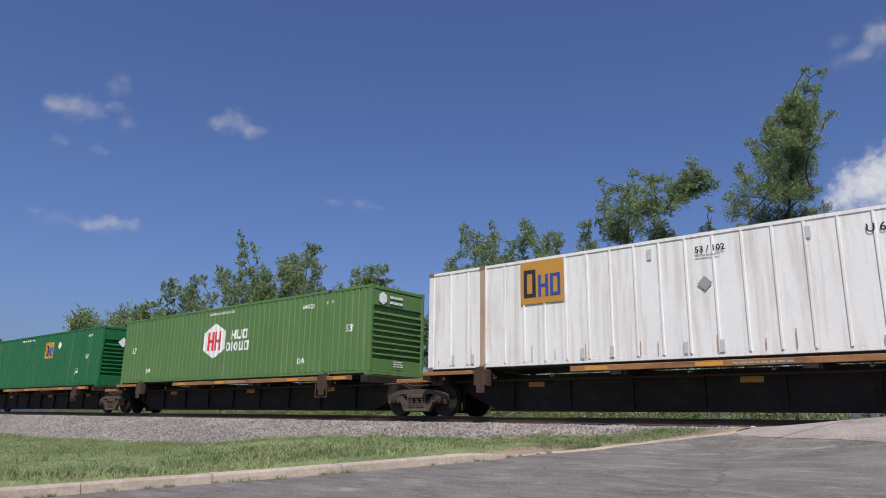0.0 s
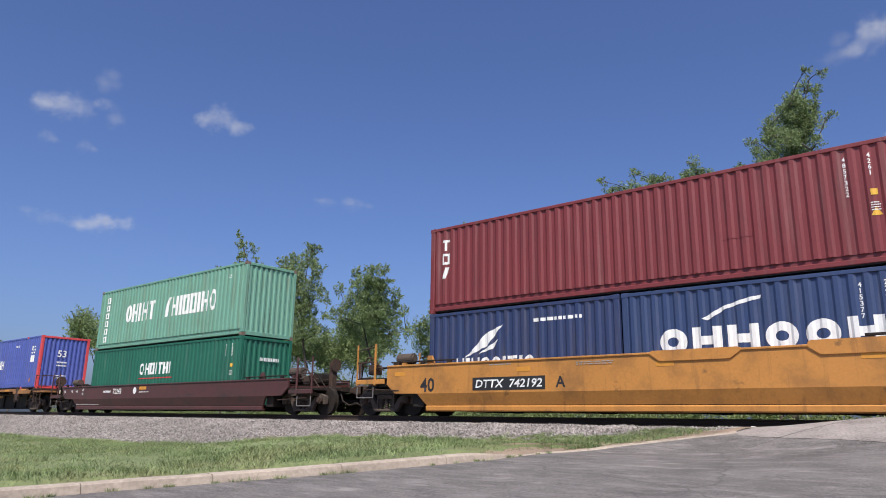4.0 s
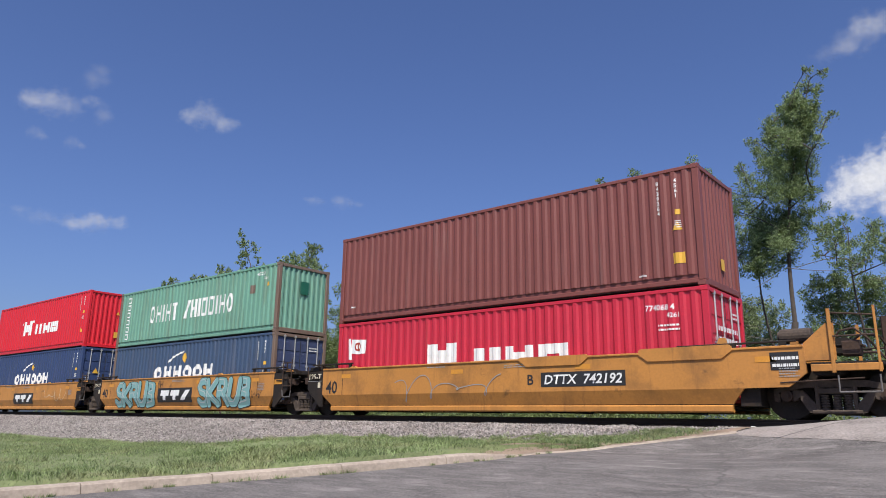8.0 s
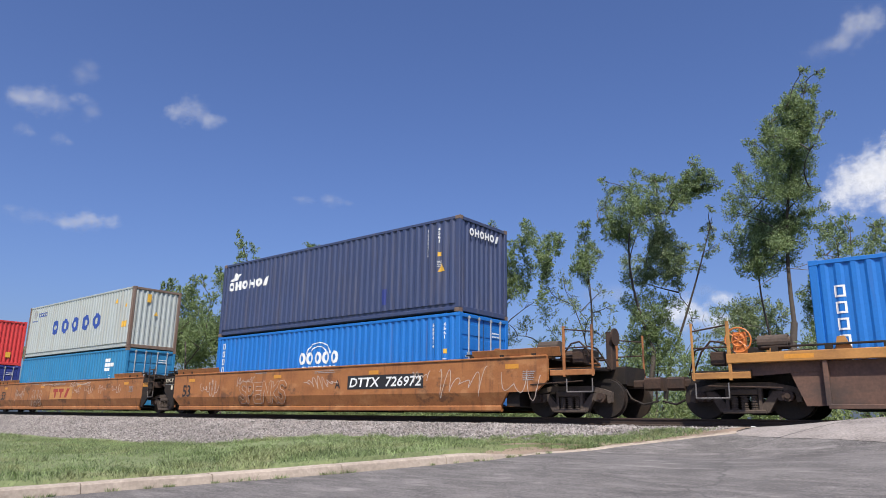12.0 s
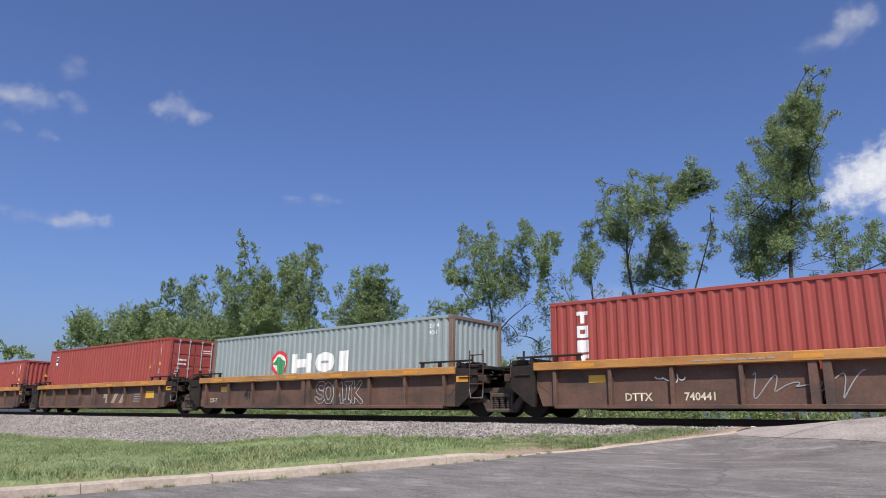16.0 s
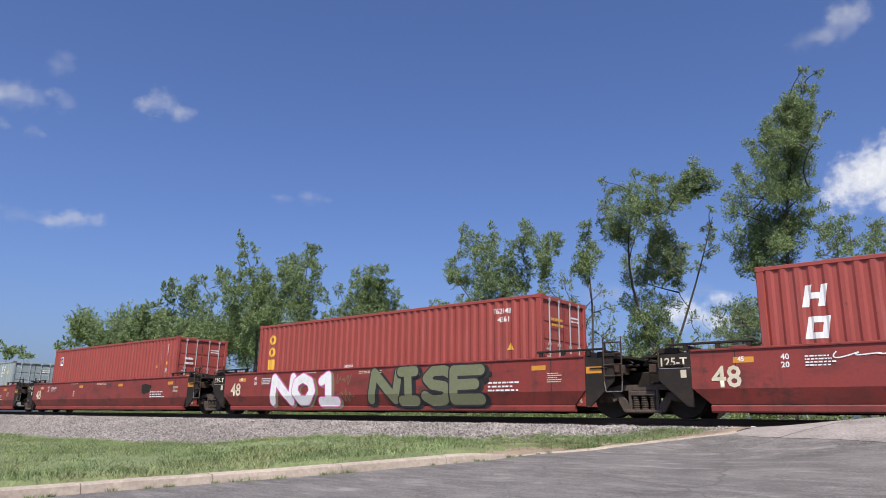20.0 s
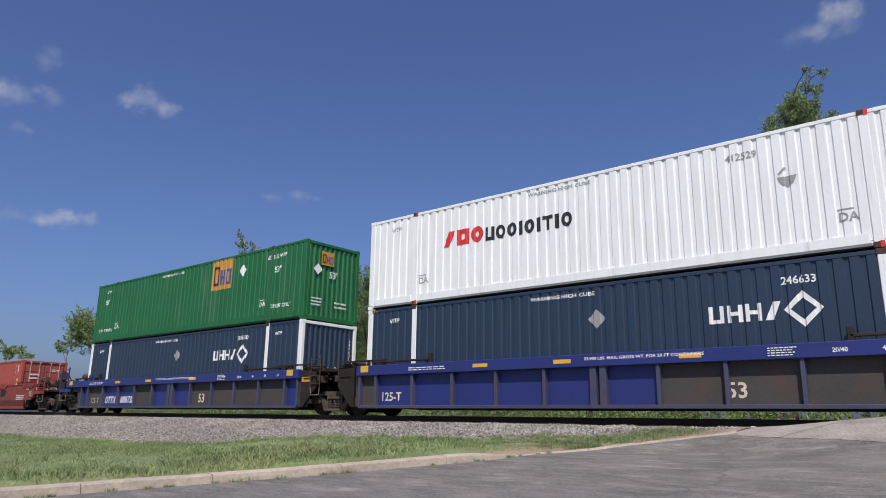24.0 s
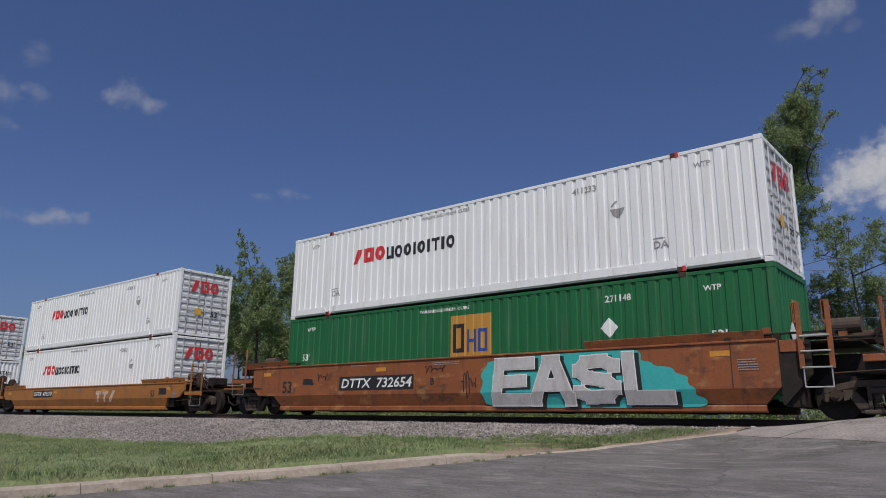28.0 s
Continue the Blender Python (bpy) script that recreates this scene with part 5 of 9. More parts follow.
# -- well cars: one unit from bogie or joint to the next --
def well_unit(a, b, zt, mat, label, left, right, own_right=True, guides=(), style="smooth", tag_l=None, tag_r=None, brake_l=False, brake_r=False, **kw):
    """a, b: the places of the bogies or joints at its ends, left and right 'end' or 'joint'."""
    mid = (a + b) / 2
    c = rail_car(mid, label)
    half = (b - a) / 2
    x0 = -half + (-0.15 if left == "end" else 1.30)
    x1 = half - (-0.15 if right == "end" else 1.30)
    if kw.get("short"):      # the plate stops before the bogie and a dark one goes on
        x1 -= 1.45
        e = half - 1.8
        part("end_plate", Solid().prism([(e, zt - 0.04), (e + 0.6, zt - 0.04), (e + 0.6, zt - 0.72), (e + 0.05, 0.28), (e, 0.28)], 1, -1.43, -1.37), STEEL_DARK, c)
        part("end_panel", Solid().box(e + 0.04, e + 0.5, -1.452, -1.43, zt - 0.27, zt - 0.03, 0.006), mat, c)
        part("well_end", Solid().box(half - 1.78, half - 1.42, -1.3, 1.3, 0.24, zt - 0.3), STEEL_DARK, c)
        for q in (half - 1.36, half - 0.82):
            part("ladder_post", Solid().box(q - 0.05, q + 0.05, -1.52, -1.48, 0.98, zt + 0.72, 0.01), mat, c)
            part("grab_rail", Solid().cyl((q - 0.09, -1.53, zt + 0.30), (q - 0.09, -1.53, zt + 0.70), 0.012, 6).cyl((q - 0.09, -1.53, zt + 0.70), (q, -1.50, zt + 0.70), 0.012, 6).cyl((q - 0.09, -1.53, zt + 0.30), (q, -1.50, zt + 0.30), 0.012, 6), mat, c)
        for zz in (1.0, zt - 0.28, zt + 0.02):
            part("rung", Solid().cyl((half - 1.36, -1.53, zz), (half - 0.82, -1.53, zz), 0.018, 6), ZINC, c)
        part("stirrup", Solid().cyl((half - 1.34, -1.5, 1.0), (half - 1.34, -1.5, 0.62), 0.015, 6).cyl((half - 0.84, -1.5, 1.0), (half - 0.84, -1.5, 0.62), 0.015, 6).cyl((half - 1.34, -1.5, 0.62), (half - 0.84, -1.5, 0.62), 0.017, 6), ZINC, c)
        part("tread_plate", Solid().box(half - 1.3, half - 0.85, -1.46, -1.1, zt + 0.02, zt + 0.06), ZINC, c)
    if style == "smooth":
        smooth_side(c, -half + 0.4 if left == "end" else x0, half - 1.8 if kw.get("short") else (half - 0.4 if right == "end" else x1), zt, mat, left == "end", right == "end" and not kw.get("short"), guides=guides)
    else:
        y0, y1 = kw["places"][0], kw["places"][-1]
        ribbed_side(c, y0, y1, zt, mat, kw["panel"], kw["rib"], places=kw["places"], panels=kw.get("panels"), wide=kw.get("wide", ()), chord_h=kw.get("chord_h", 0.24))
        for out in (-1, 1):
            for p, q in ((x0, y0 - 0.1), (y1 + 0.1, x1)):
                if q - p > 0.3:
                    part("end_chord", Solid().box(p, q, *sorted((out * 1.36, out * 1.50)), zt - kw.get("chord_h", 0.24), zt, 0.012), mat, c)
                    part("end_web", Solid().prism([(p, zt - 0.5), (q, 0.95 if q - p > 1 else 0.5), (q, zt - 0.2), (p, zt - 0.2)] if p < 0 else [(p, 0.95 if q - p > 1 else 0.5), (q, zt - 0.5), (q, zt - 0.2), (p, zt - 0.2)], 1, *sorted((out * 1.30, out * 1.34))), kw["panel"], c)
    if left == "end":
        end_gear(c, -half + 1.15, -1, zt, mat, brake_l)
    else:
        joint_gear(c, x0, -1, 1.30, zt, mat, False, tag_l)
    if right == "end":
        end_gear(c, half - 1.15, 1, zt, mat, brake_r, kw.get("corner", False))
    else:
        joint_gear(c, x1, 1, 1.30, zt, mat, own_right, tag_r)
    face = Face(c, x0, -1.44 if style == "smooth" else -1.32, 0, False, 0.005)
    face.fold = 0.62 if style == "smooth" else None
    return c, face, x1 - x0


def well_marks(f, L, zt, mat=BLACK_MARK, fine=GREY_MARK, refl=AMBER_MARK):
    for q in (0.06, 0.36, 0.62, 0.9):
        f.rect("reflector", q * L, zt - 0.30, 0.42, 0.12, refl)
    f.bars(0.30 * L, zt - 0.12, 0.7, 0.06, 1, fine)
    f.bars(0.48 * L, zt - 0.2, 1.0, 0.1, 2, fine)
    f.bars(0.93 * L, zt - 0.62, 0.42, 0.26, 5, fine)


def number_board(f, u, v, body, w, h, board=BLACK_MARK, ink=WHITE_MARK, lean=0.2):
    if board:
        f.rect("number_board", u - 0.1, v - 0.06, w + 0.2, h + 0.12, board)
    f.lift += 0.005
    f.text(body, u, v, h, ink, w, lean)
    f.lift -= 0.005


def lettered_board(f, u, v, w, h):
    """The car owner's mark: three white shapes on a black board."""
    f.rect("trade_mark_board", u, v, w, h, BLACK_MARK)
    f.lift += 0.005
    f.blocks("tt/", u + 0.08 * w, v + 0.16 * h, 0.84 * w, 0.68 * h, WHITE_MARK, 0.15, "white plain-shape mark on a black board", 0.34)
    f.lift -= 0.005


def cma(f, L, u, v=0.95):
    f.blocks("onnoon", u, v, 4.5, 0.60, WHITE_MARK, 0, "white plain-shape trade mark", 0.30)
    f.shape("swoosh", [[(0, 0), (0.35, 0.55), (0.75, 0.9), (1, 1), (0.98, 0.82), (0.7, 0.66), (0.4, 0.4), (0.1, -0.1)]], WHITE_MARK, u + 1.0, v + 0.78, 1.3, 0.42)


# brown single car
fec, f, L = well_unit(26.7, 45.5, 1.20, BROWN_CAR, "dark brown well car with white number", "end", "end", brake_r=True)
f.text("72243", 5.9, 0.82, 0.24, WHITE_MARK)
f.bars(4.95, 0.84, 0.75, 0.2, 1, WHITE_MARK)
f.text("40", 2.75, 0.98, 0.12, WHITE_MARK)
f.text("20", 2.75, 0.80, 0.12, WHITE_MARK)
f.text("53", 0.75, 0.92, 0.13, WHITE_MARK)
f.text("48", 1.55, 0.92, 0.13, WHITE_MARK)
f.text("45", 2.1, 0.92, 0.13, WHITE_MARK)
f.rect("reflector", 8.3, 0.98, 0.6, 0.13, AMBER_MARK)
f.bars(8.3, 0.84, 0.8, 0.08, 1, WHITE_MARK)
f.shape("seal", [[(0.5 + 0.5 * math.cos(k * 0.5236), 0.5 + 0.5 * math.sin(k * 0.5236)) for k in range(12)]], WHITE_MARK, 7.75, 0.80, 0.3, 0.3)
f.rect("label_plate", 0.15, 0.9, 0.14, 0.18, CREAM_MARK)
f.rect("paint_line", 2.1, 0.36, 2.4, 0.018, WHITE_MARK)
c, f, e = container(29.62, WELL, L40, STD, W40, C_CAPITAL, "bottle green 40-foot container in a brown well car", door=False)
f.blocks("onqitni", 4.6, 1.30, 2.6, 0.50, WHITE_MARK, 0, "white plain-shape trade mark")
f.rect("red_line", 4.5, 1.12, 2.9, 0.04, RED_MARK)
ids(f, L40, STD, "4210", "7243")
e.bars(0.9, 1.6, 0.9, 0.3, 1, WHITE_MARK)
c, f, e = container(29.62, WELL + STD + 0.02, L40, HC, W40, C_TEAL, "sea green 40-foot container stacked on another", door=False, castings=RUST_POST)
f.blocks("onint", 2.7, 1.15, 2.6, 0.85, WHITE_MARK, 0, "white plain-shape trade mark", 0.3)
f.blocks("/niqqino", 6.2, 1.15, 4.0, 0.85, WHITE_MARK, 0, "white plain-shape trade mark", 0.3)
for k in range(6):
    f.blocks("q", 0.62, 2.25 - 0.38 * k, 0.3, 0.28, WHITE_MARK, 0, "", 0.2)
f.text("4251", 10.9, 2.35, 0.13, WHITE_MARK)

# ochre five-unit car
J = [49.44, 65.15, 80.72, 96.35, 112.0, 128.2]
g40 = ((1.2, 1.9, 0.06), (10.2, 1.9, 0.06))
cars = []
for k in range(5):
    u = well_unit(J[k], J[k + 1], 1.44, OCHRE, ("ochre well car unit with black end plates", "ochre well car unit covered in graffiti", "ochre well car unit with a black and white mark",
                  "ochre well car unit with pale blue graffiti", "ochre well car unit with a hand brake platform")[k], "end" if k == 0 else "joint", "end" if k == 4 else "joint", True,
                  ((0.9, 2.0, 0.05), (4.2, 2.1, 0.10), (9.4, 2.1, 0.10)) if k in (0, 4) else ((3.0, 0.35, 0.06), (7.2, 0.35, 0.06), (10.4, 0.35, 0.06)),
                  tag_l="125-T" if k else None, brake_r=k == 4, corner=k == 4)
    cars.append(u)
    f, L = u[1], u[2]
    well_marks(f, L, 1.44)
    f.text("40", 0.18 if k else 1.9, 0.66 if k else 0.66, 0.40, BLACK_MARK)
f = cars[0][1]
number_board(f, 3.9, 0.74, "DTTX  742192", 2.1, 0.22)
f.text("A", 6.4, 0.72, 0.28, BLACK_MARK)
f = cars[1][1]
f.spray("SKRUB", 1.17, 0.16, 4.5, 1.30, TEAL_MARK, BLACK_MARK, 3, 0.34, 0.028, BLACK_MARK, "sprayed pale teal bubble letters", 1.26, WHITE_MARK)
for k in range(9):
    f.lift = 0.05
    f.shape("sprayed_slash", [[(0, 0), (0.25, 0.1), (1, 1), (0.7, 0.9)]], BRICK_MARK, 1.3 + 0.5 * k, 0.22 + 0.37 * ((k * 7) % 3), 0.18, 0.22)
f.lift = 0.005
lettered_board(f, 5.5, 0.44, 2.2, 0.52)
f.rect("sprayed_ground", 6.9, 0.22, 0.9, 0.62, RED_MARK)
f.rect("sprayed_ground", 11.2, 0.75, 0.75, 0.62, RED_MARK)
f.rect("sprayed_ground", 11.9, 0.25, 0.6, 0.4, RED_MARK)
f.spray("ROEK", 7.55, 0.21, 4.6, 1.24, PUTTY_MARK, RED_DARK_MARK, 5, 0.40, 0.04, WHITE_MARK, "sprayed putty-grey letters edged in dark red and white", 1.2)
f.text("KEEP", 12.28, 1.26, 0.12, WHITE_MARK, 0.42)
f.text("FIGHTING", 12.28, 1.10, 0.12, WHITE_MARK, 0.72)
for q in range(7):
    f.shape("paint_spot", [[(0.5 + 0.5 * math.cos(i * 0.6283), 0.5 + 0.5 * math.sin(i * 0.6283)) for i in range(10)]], RED_MARK if q % 2 else WHITE_MARK, 6.2 + 0.9 * q + 0.2 * (q % 3), 0.25 + 0.35 * ((q * 5) % 4), 0.2, 0.2)
f.scrawl(5.7, 1.25, 0.9, 0.2, BLACK_MARK, 4, 4)
f = cars[2][1]
lettered_board(f, 5.14, 0.42, 2.67, 0.56)
f.text("D", 2.9, 0.86, 0.2, BLACK_MARK)
f.scrawl(9.0, 0.45, 3.0, 0.8, CREAM_MARK, 11, 4)
f = cars[3][1]
f.spray("SKRUB", 1.55, 0.17, 3.36, 1.22, TEAL_MARK, BLACK_MARK, 13, 0.27, 0.026, None, "sprayed pale teal bubble letters", 1.4, PALE_MARK)
lettered_board(f, 5.19, 0.43, 2.63, 0.58)
f.spray("SKRUB", 8.34, 0.17, 3.3, 1.22, TEAL_MARK, BLACK_MARK, 17, 0.27, 0.026, None, "sprayed pale teal bubble letters", 1.4, PALE_MARK)
f.scrawl(11.7, 0.5, 0.7, 0.35, BLACK_MARK, 21, 3)
f.scrawl(5.1, 0.9, 0.5, 0.5, BLACK_MARK, 22, 3)
f = cars[4][1]
number_board(f, 8.45, 0.79, "DTTX  742192", 2.1, 0.24)
f.text("B", 7.95, 0.79, 0.26, BLACK_MARK)
f.scrawl(2.93, 0.28, 4.5, 0.95, GREY_MARK, 31, 4)
f.rect("test_board", 13.84, 0.97, 0.55, 0.36, BLACK_MARK)
f.bars(13.88, 1.0, 0.5, 0.28, 2, WHITE_MARK)

c, f, e = container(51.32, WELL, L20, STD, W40, C_NAVY, "navy 20-foot container in a well", door=False)
f.shape("wing_mark", [[(0, 0), (0.6, 0.35), (1, 1), (0.55, 0.75), (0.25, 0.3)], [(0.35, 0.1), (0.75, 0.25), (0.9, 0.55), (0.6, 0.3)]], WHITE_MARK, 1.3, 1.25, 1.3, 0.85)
f.blocks("niuooitio", 1.0, 0.95, 2.6, 0.3, WHITE_MARK)
f.bars(3.6, 2.05, 1.5, 0.2, 1, WHITE_MARK)
c, f, e = container(57.44, WELL, L20, STD, W40, C_CMA, "dull navy 20-foot container in a well", door=False)
cma(f, L20, 0.9, 1.05)
ids(f, L20, STD, "415377", "2261")
c, f, e = container(51.30, WELL + STD + 0.02, L40, STD, W40, C_MAROON, "maroon 40-foot container stacked on two short ones", door=False)
for k, ch in enumerate("tq/"):
    f.blocks(ch, 0.45, 1.85 - 0.42 * k, 0.26, 0.33, WHITE_MARK)
f.rect("scuff_plate", 8.6, 0.95, 0.7, 0.5, C_MAROON)
ids(f, L40, STD, "4857322", "4261")
f.triangle(L40 - 0.65, 1.0, 0.2, YELLOW_MARK)
e.blocks("tq/", 0.4, 1.95, 0.75, 0.35, WHITE_MARK)
e.column("485232", 1.95, 2.3, 0.1, WHITE_MARK)
c, f, e = container(66.92, WELL, L20, STD, W40, C_TERRA, "terracotta 20-foot container in a well", door=False)
for k, ch in enumerate("tqit"):
    f.blocks(ch, 1.05, 2.05 - 0.35 * k, 0.3, 0.27, WHITE_MARK)
f.diamond(2.05, 1.75, 0.38, WHITE_MARK)
f.diamond(2.4, 1.55, 0.42, WHITE_MARK)
ids(f, L20, STD, "149817", "2261")
c, f, e = container(73.04, WELL, L20, STD, W40, C_TERRA, "terracotta 20-foot container with white marks", door=False)
f.rect("name_board", 0.95, 1.15, 0.62, 1.3, WHITE_MARK)
f.lift += 0.005
f.blocks("o", 1.05, 1.9, 0.4, 0.45, BLACK_MARK)
f.blocks("/", 1.05, 1.3, 0.4, 0.45, BLACK_MARK)
f.lift -= 0.005
f.diamond(3.95, 1.75, 0.45, WHITE_MARK)
f.diamond(4.4, 1.55, 0.5, WHITE_MARK)
ids(f, L20, STD, "205640", "2261")
e.diamond(0.4, 1.75, 0.4, WHITE_MARK)
e.diamond(0.7, 1.55, 0.4, WHITE_MARK)
c, f, e = container(66.90, WELL + STD + 0.02, L40, STD, W40, C_NAVY, "scuffed navy 40-foot container stacked on terracotta boxes", door=False, castings=RUST_POST)
f.shape("crossed_mark", [[(0, 0), (0.3, 0), (1, 1), (0.75, 0.95)], [(0.05, 0.9), (0.2, 0.95), (1, 0.1), (0.8, 0.05)]], ORANGE_MARK, 0.65, 1.72, 0.95, 0.50)
f.blocks("o", 1.62, 1.74, 0.36, 0.46, GREY_MARK)
f.blocks("/inqi", 0.55, 1.30, 1.2, 0.24, WHITE_MARK)
ids(f, L40, STD, "4027489", "4261", top=0.2, back=1.5)
f.triangle(L40 - 0.7, 0.95, 0.26, YELLOW_MARK)
e.blocks("o", 1.1, 1.5, 0.4, 0.55, GREY_MARK)
e.column("402748", 1.9, 1.0, 0.1, WHITE_MARK)
c, f, e = container(82.42, WELL, L40, HC, W40, C_CMA, "dull navy 40-foot container in a well", door=True)
cma(f, L40, 3.82, 1.12)
f.rect("name_frame", 8.5, 1.1, 2.9, 0.03, WHITE_MARK)
f.diamond(6.0, 1.85, 0.4, YELLOW_MARK)
f.bars(8.6, 0.85, 2.7, 0.22, 1, WHITE_MARK)
ids(f, L40, HC, "420614", "4261")
e.triangle(0.6, 1.6, 0.3, YELLOW_MARK)
c, f, e = container(82.40, WELL + HC + 0.02, L40, HC, W40, C_KRED, "bright red 40-foot container stacked on a navy one", door=False)
f.blocks("n", 3.96, 1.0, 1.2, 0.82, WHITE_MARK, 0, "white plain-shape trade mark", 0.34)
f.blocks("iinq", 5.64, 1.0, 3.0, 0.56, WHITE_MARK, 0, "white plain-shape trade mark", 0.3)
f.rect("quote_mark", 3.7, 1.62, 0.2, 0.12, WHITE_MARK)
f.rect("quote_mark", 5.22, 1.7, 0.2, 0.12, WHITE_MARK)
ids(f, L40, HC, "815262", "4561")
f.triangle(L40 - 0.72, 0.75, 0.26, YELLOW_MARK)
e.rect("label_plate", 1.45, 0.55, 0.3, 0.3, YELLOW_MARK)
e.triangle(1.45, 1.75, 0.2, YELLOW_MARK)
c, f, e = container(98.10, WELL, L40, STD, W40, C_CMA_OLD, "faded slate blue 40-foot container in a well", door=True, post=RUST_POST, door_mat=C_CRONOS)
cma(f, L40, 3.8, 1.0)
f.diamond(5.95, 1.7, 0.42, YELLOW_MARK)
ids(f, L40, STD, "652217", "4261")
c, f, e = container(98.08, WELL + STD + 0.02, L40, STD, W40, C_TEAL, "rust-stained sea green 40-foot container on top", door=False, castings=RUST_POST, post=RUST_POST)
f.blocks("onint", 2.9, 0.96, 2.3, 0.76, WHITE_MARK, 0, "white plain-shape trade mark", 0.3)
f.blocks("/niqqino", 5.76, 0.96, 3.55, 0.76, WHITE_MARK, 0, "white plain-shape trade mark", 0.3)
for k in range(6):
    f.blocks("q", 0.72, 2.05 - 0.34 * k, 0.27, 0.26, WHITE_MARK, 0, "", 0.2)
f.text("487273", 10.8, 2.2, 0.13, WHITE_MARK)
f.text("4261", 11.2, 2.02, 0.11, WHITE_MARK)
f.rect("label_plate", 11.45, 1.75, 0.16, 0.15, YELLOW_MARK)
f.rect("repair_patch", 10.4, 1.55, 0.36, 0.32, RUST_POST)
e.rect("repair_patch", 1.0, 1.5, 0.4, 0.5, C_CAPITAL)
c, f, e = container(113.72, WELL, L40, STD, W40, C_KRED2, "crimson 40-foot container in a well", door=True)
f.shape("flag_mark", [[(0, 0.1), (0.5, 0.02), (0.95, 0.06), (1, 0.92), (0.55, 0.95), (0.03, 1)]], WHITE_MARK, 0.6, 1.55, 0.68, 0.5, 0, "white flag shape")
f.shape("flag_pole_mark", [[(0.35, 0), (1, 0), (0.65, 1), (0, 1)]], WHITE_MARK, 0.48, 1.40, 0.16, 0.68)
f.lift = 0.009
f.blocks("o", 0.79, 1.66, 0.28, 0.28, BRICK_MARK, 0, "dark red ring on the flag", 0.2)
f.blocks("i", 0.90, 1.70, 0.05, 0.2, BRICK_MARK)
f.lift = 0.004
f.blocks("n", 3.9, 0.95, 1.1, 0.75, WHITE_MARK, 0, "white plain-shape trade mark", 0.34)
f.blocks("iinq", 5.6, 0.9, 3.0, 0.6, WHITE_MARK, 0, "white plain-shape trade mark", 0.3)
f.text("774068 4", 10.7, 2.1, 0.14, WHITE_MARK)
f.text("4261", 11.2, 1.92, 0.12, WHITE_MARK)
f.bars(11.0, 1.6, 0.5, 0.2, 2, WHITE_MARK)
e.bars(0.5, 1.3, 1.3, 0.5, 2, WHITE_MARK)
c, f, e = container(113.70, WELL + STD + 0.02, L40, HC, W40, C_BROWN, "plain red-brown 40-foot container on top", door=False)
f.bars(0.55, 0.45, 0.2, 0.1, 1, WHITE_MARK)
f.bars(10.6, 0.3, 0.2, 0.1, 1, WHITE_MARK)
ids(f, L40, HC, "8439264", "4561")
f.triangle(L40 - 0.7, 1.35, 0.24, YELLOW_MARK)
f.rect("label_plate", L40 - 0.72, 0.55, 0.28, 0.26, YELLOW_MARK)
e.rect("label_plate", 1.1, 0.5, 0.24, 0.28, YELLOW_MARK)

# weathered three-unit car
J = [131.3, 150.9, 170.35, 189.8]
cars = []
for k in range(3):
    u = well_unit(J[k], J[k + 1], 1.52, OCHRE_OLD, "weathered rust-ochre well car unit with scrawled graffiti", "end" if k == 0 else "joint", "end" if k == 2 else "joint", True,
                  tag_l="125-T" if k else None, brake_l=k == 0, brake_r=k == 2)
    cars.append(u)
    c, f, L = u
    well_marks(f, L, 1.52)
    f.text("53", 2.3 if k == 0 else 0.69, 0.64, 0.46, BLACK_MARK)
    for q in ((0.01, 0.16), (0.84, 0.15)):      # raised guides near the ends
        x = f.x0 + q[0] * L
        part("guide_plate", Solid().prism([(-1.40, 1.50), (-1.47, 1.72), (-1.44, 1.73), (-1.36, 1.50)], 0, x, x + q[1] * L), OCHRE_OLD, c)
f = cars[0][1]
number_board(f, 5.5, 0.84, "DTTX  726972", 2.9, 0.28)
f.spray("MOM", 5.6, 1.06, 2.4, 0.42, DULL_SILVER, GREY_MARK, 41, 0.14, 0.02)
f.graffiti(4, 11.0, 0.36, 2.3, 1.08, DULL_SILVER, DIM_MARK, 43, "faded silver sprayed shape with dark edges", CHALK_MARK)
f.graffiti(4, 13.4, 0.40, 2.65, 1.02, DULL_SILVER, DIM_MARK, 45, "faded silver sprayed shape with dark edges", CHALK_MARK)
f.text("B", 8.8, 0.86, 0.26, BLACK_MARK)
f.scrawl(9.9, 0.7, 1.0, 0.6, CHALK_MARK, 47)
f.scrawl(4.4, 0.75, 0.9, 0.6, CHALK_MARK, 49)
f = cars[1][1]
f.scrawl(2.6, 0.5, 1.5, 0.8, CHALK_MARK, 51, 7)
f.spray("AUS", 4.9, 0.3, 1.35, 0.85, OCHRE_OLD, CHALK_MARK, 53, 0.12, 0.03, None, "chalk-white outlined spray letters")
f.rect("trade_mark_board", 7.34, 0.64, 2.6, 0.6, TAN_MARK)
f.lift += 0.005
f.blocks("tt/", 7.7, 0.71, 1.9, 0.44, BRICK_MARK, 0.05, "brick red plain-shape mark on a tan board", 0.3)
f.lift -= 0.005
f.text("C", 4.35, 0.95, 0.22, BLACK_MARK)
for k, q in enumerate((9.9, 11.2, 12.6, 14.0)):
    f.scrawl(q, 0.8, 1.0, 0.5, CHALK_MARK, 60 + k, 4)
f.scrawl(6.0, 1.3, 2.6, 0.16, CHALK_MARK, 71, 10)
f.scrawl(9.4, 1.2, 2.6, 0.24, CHALK_MARK, 72, 11)
f = cars[2][1]
number_board(f, 10.5, 0.84, "DTTX  726972", 3.0, 0.30)
f.text("A", 9.8, 0.82, 0.26, BLACK_MARK)
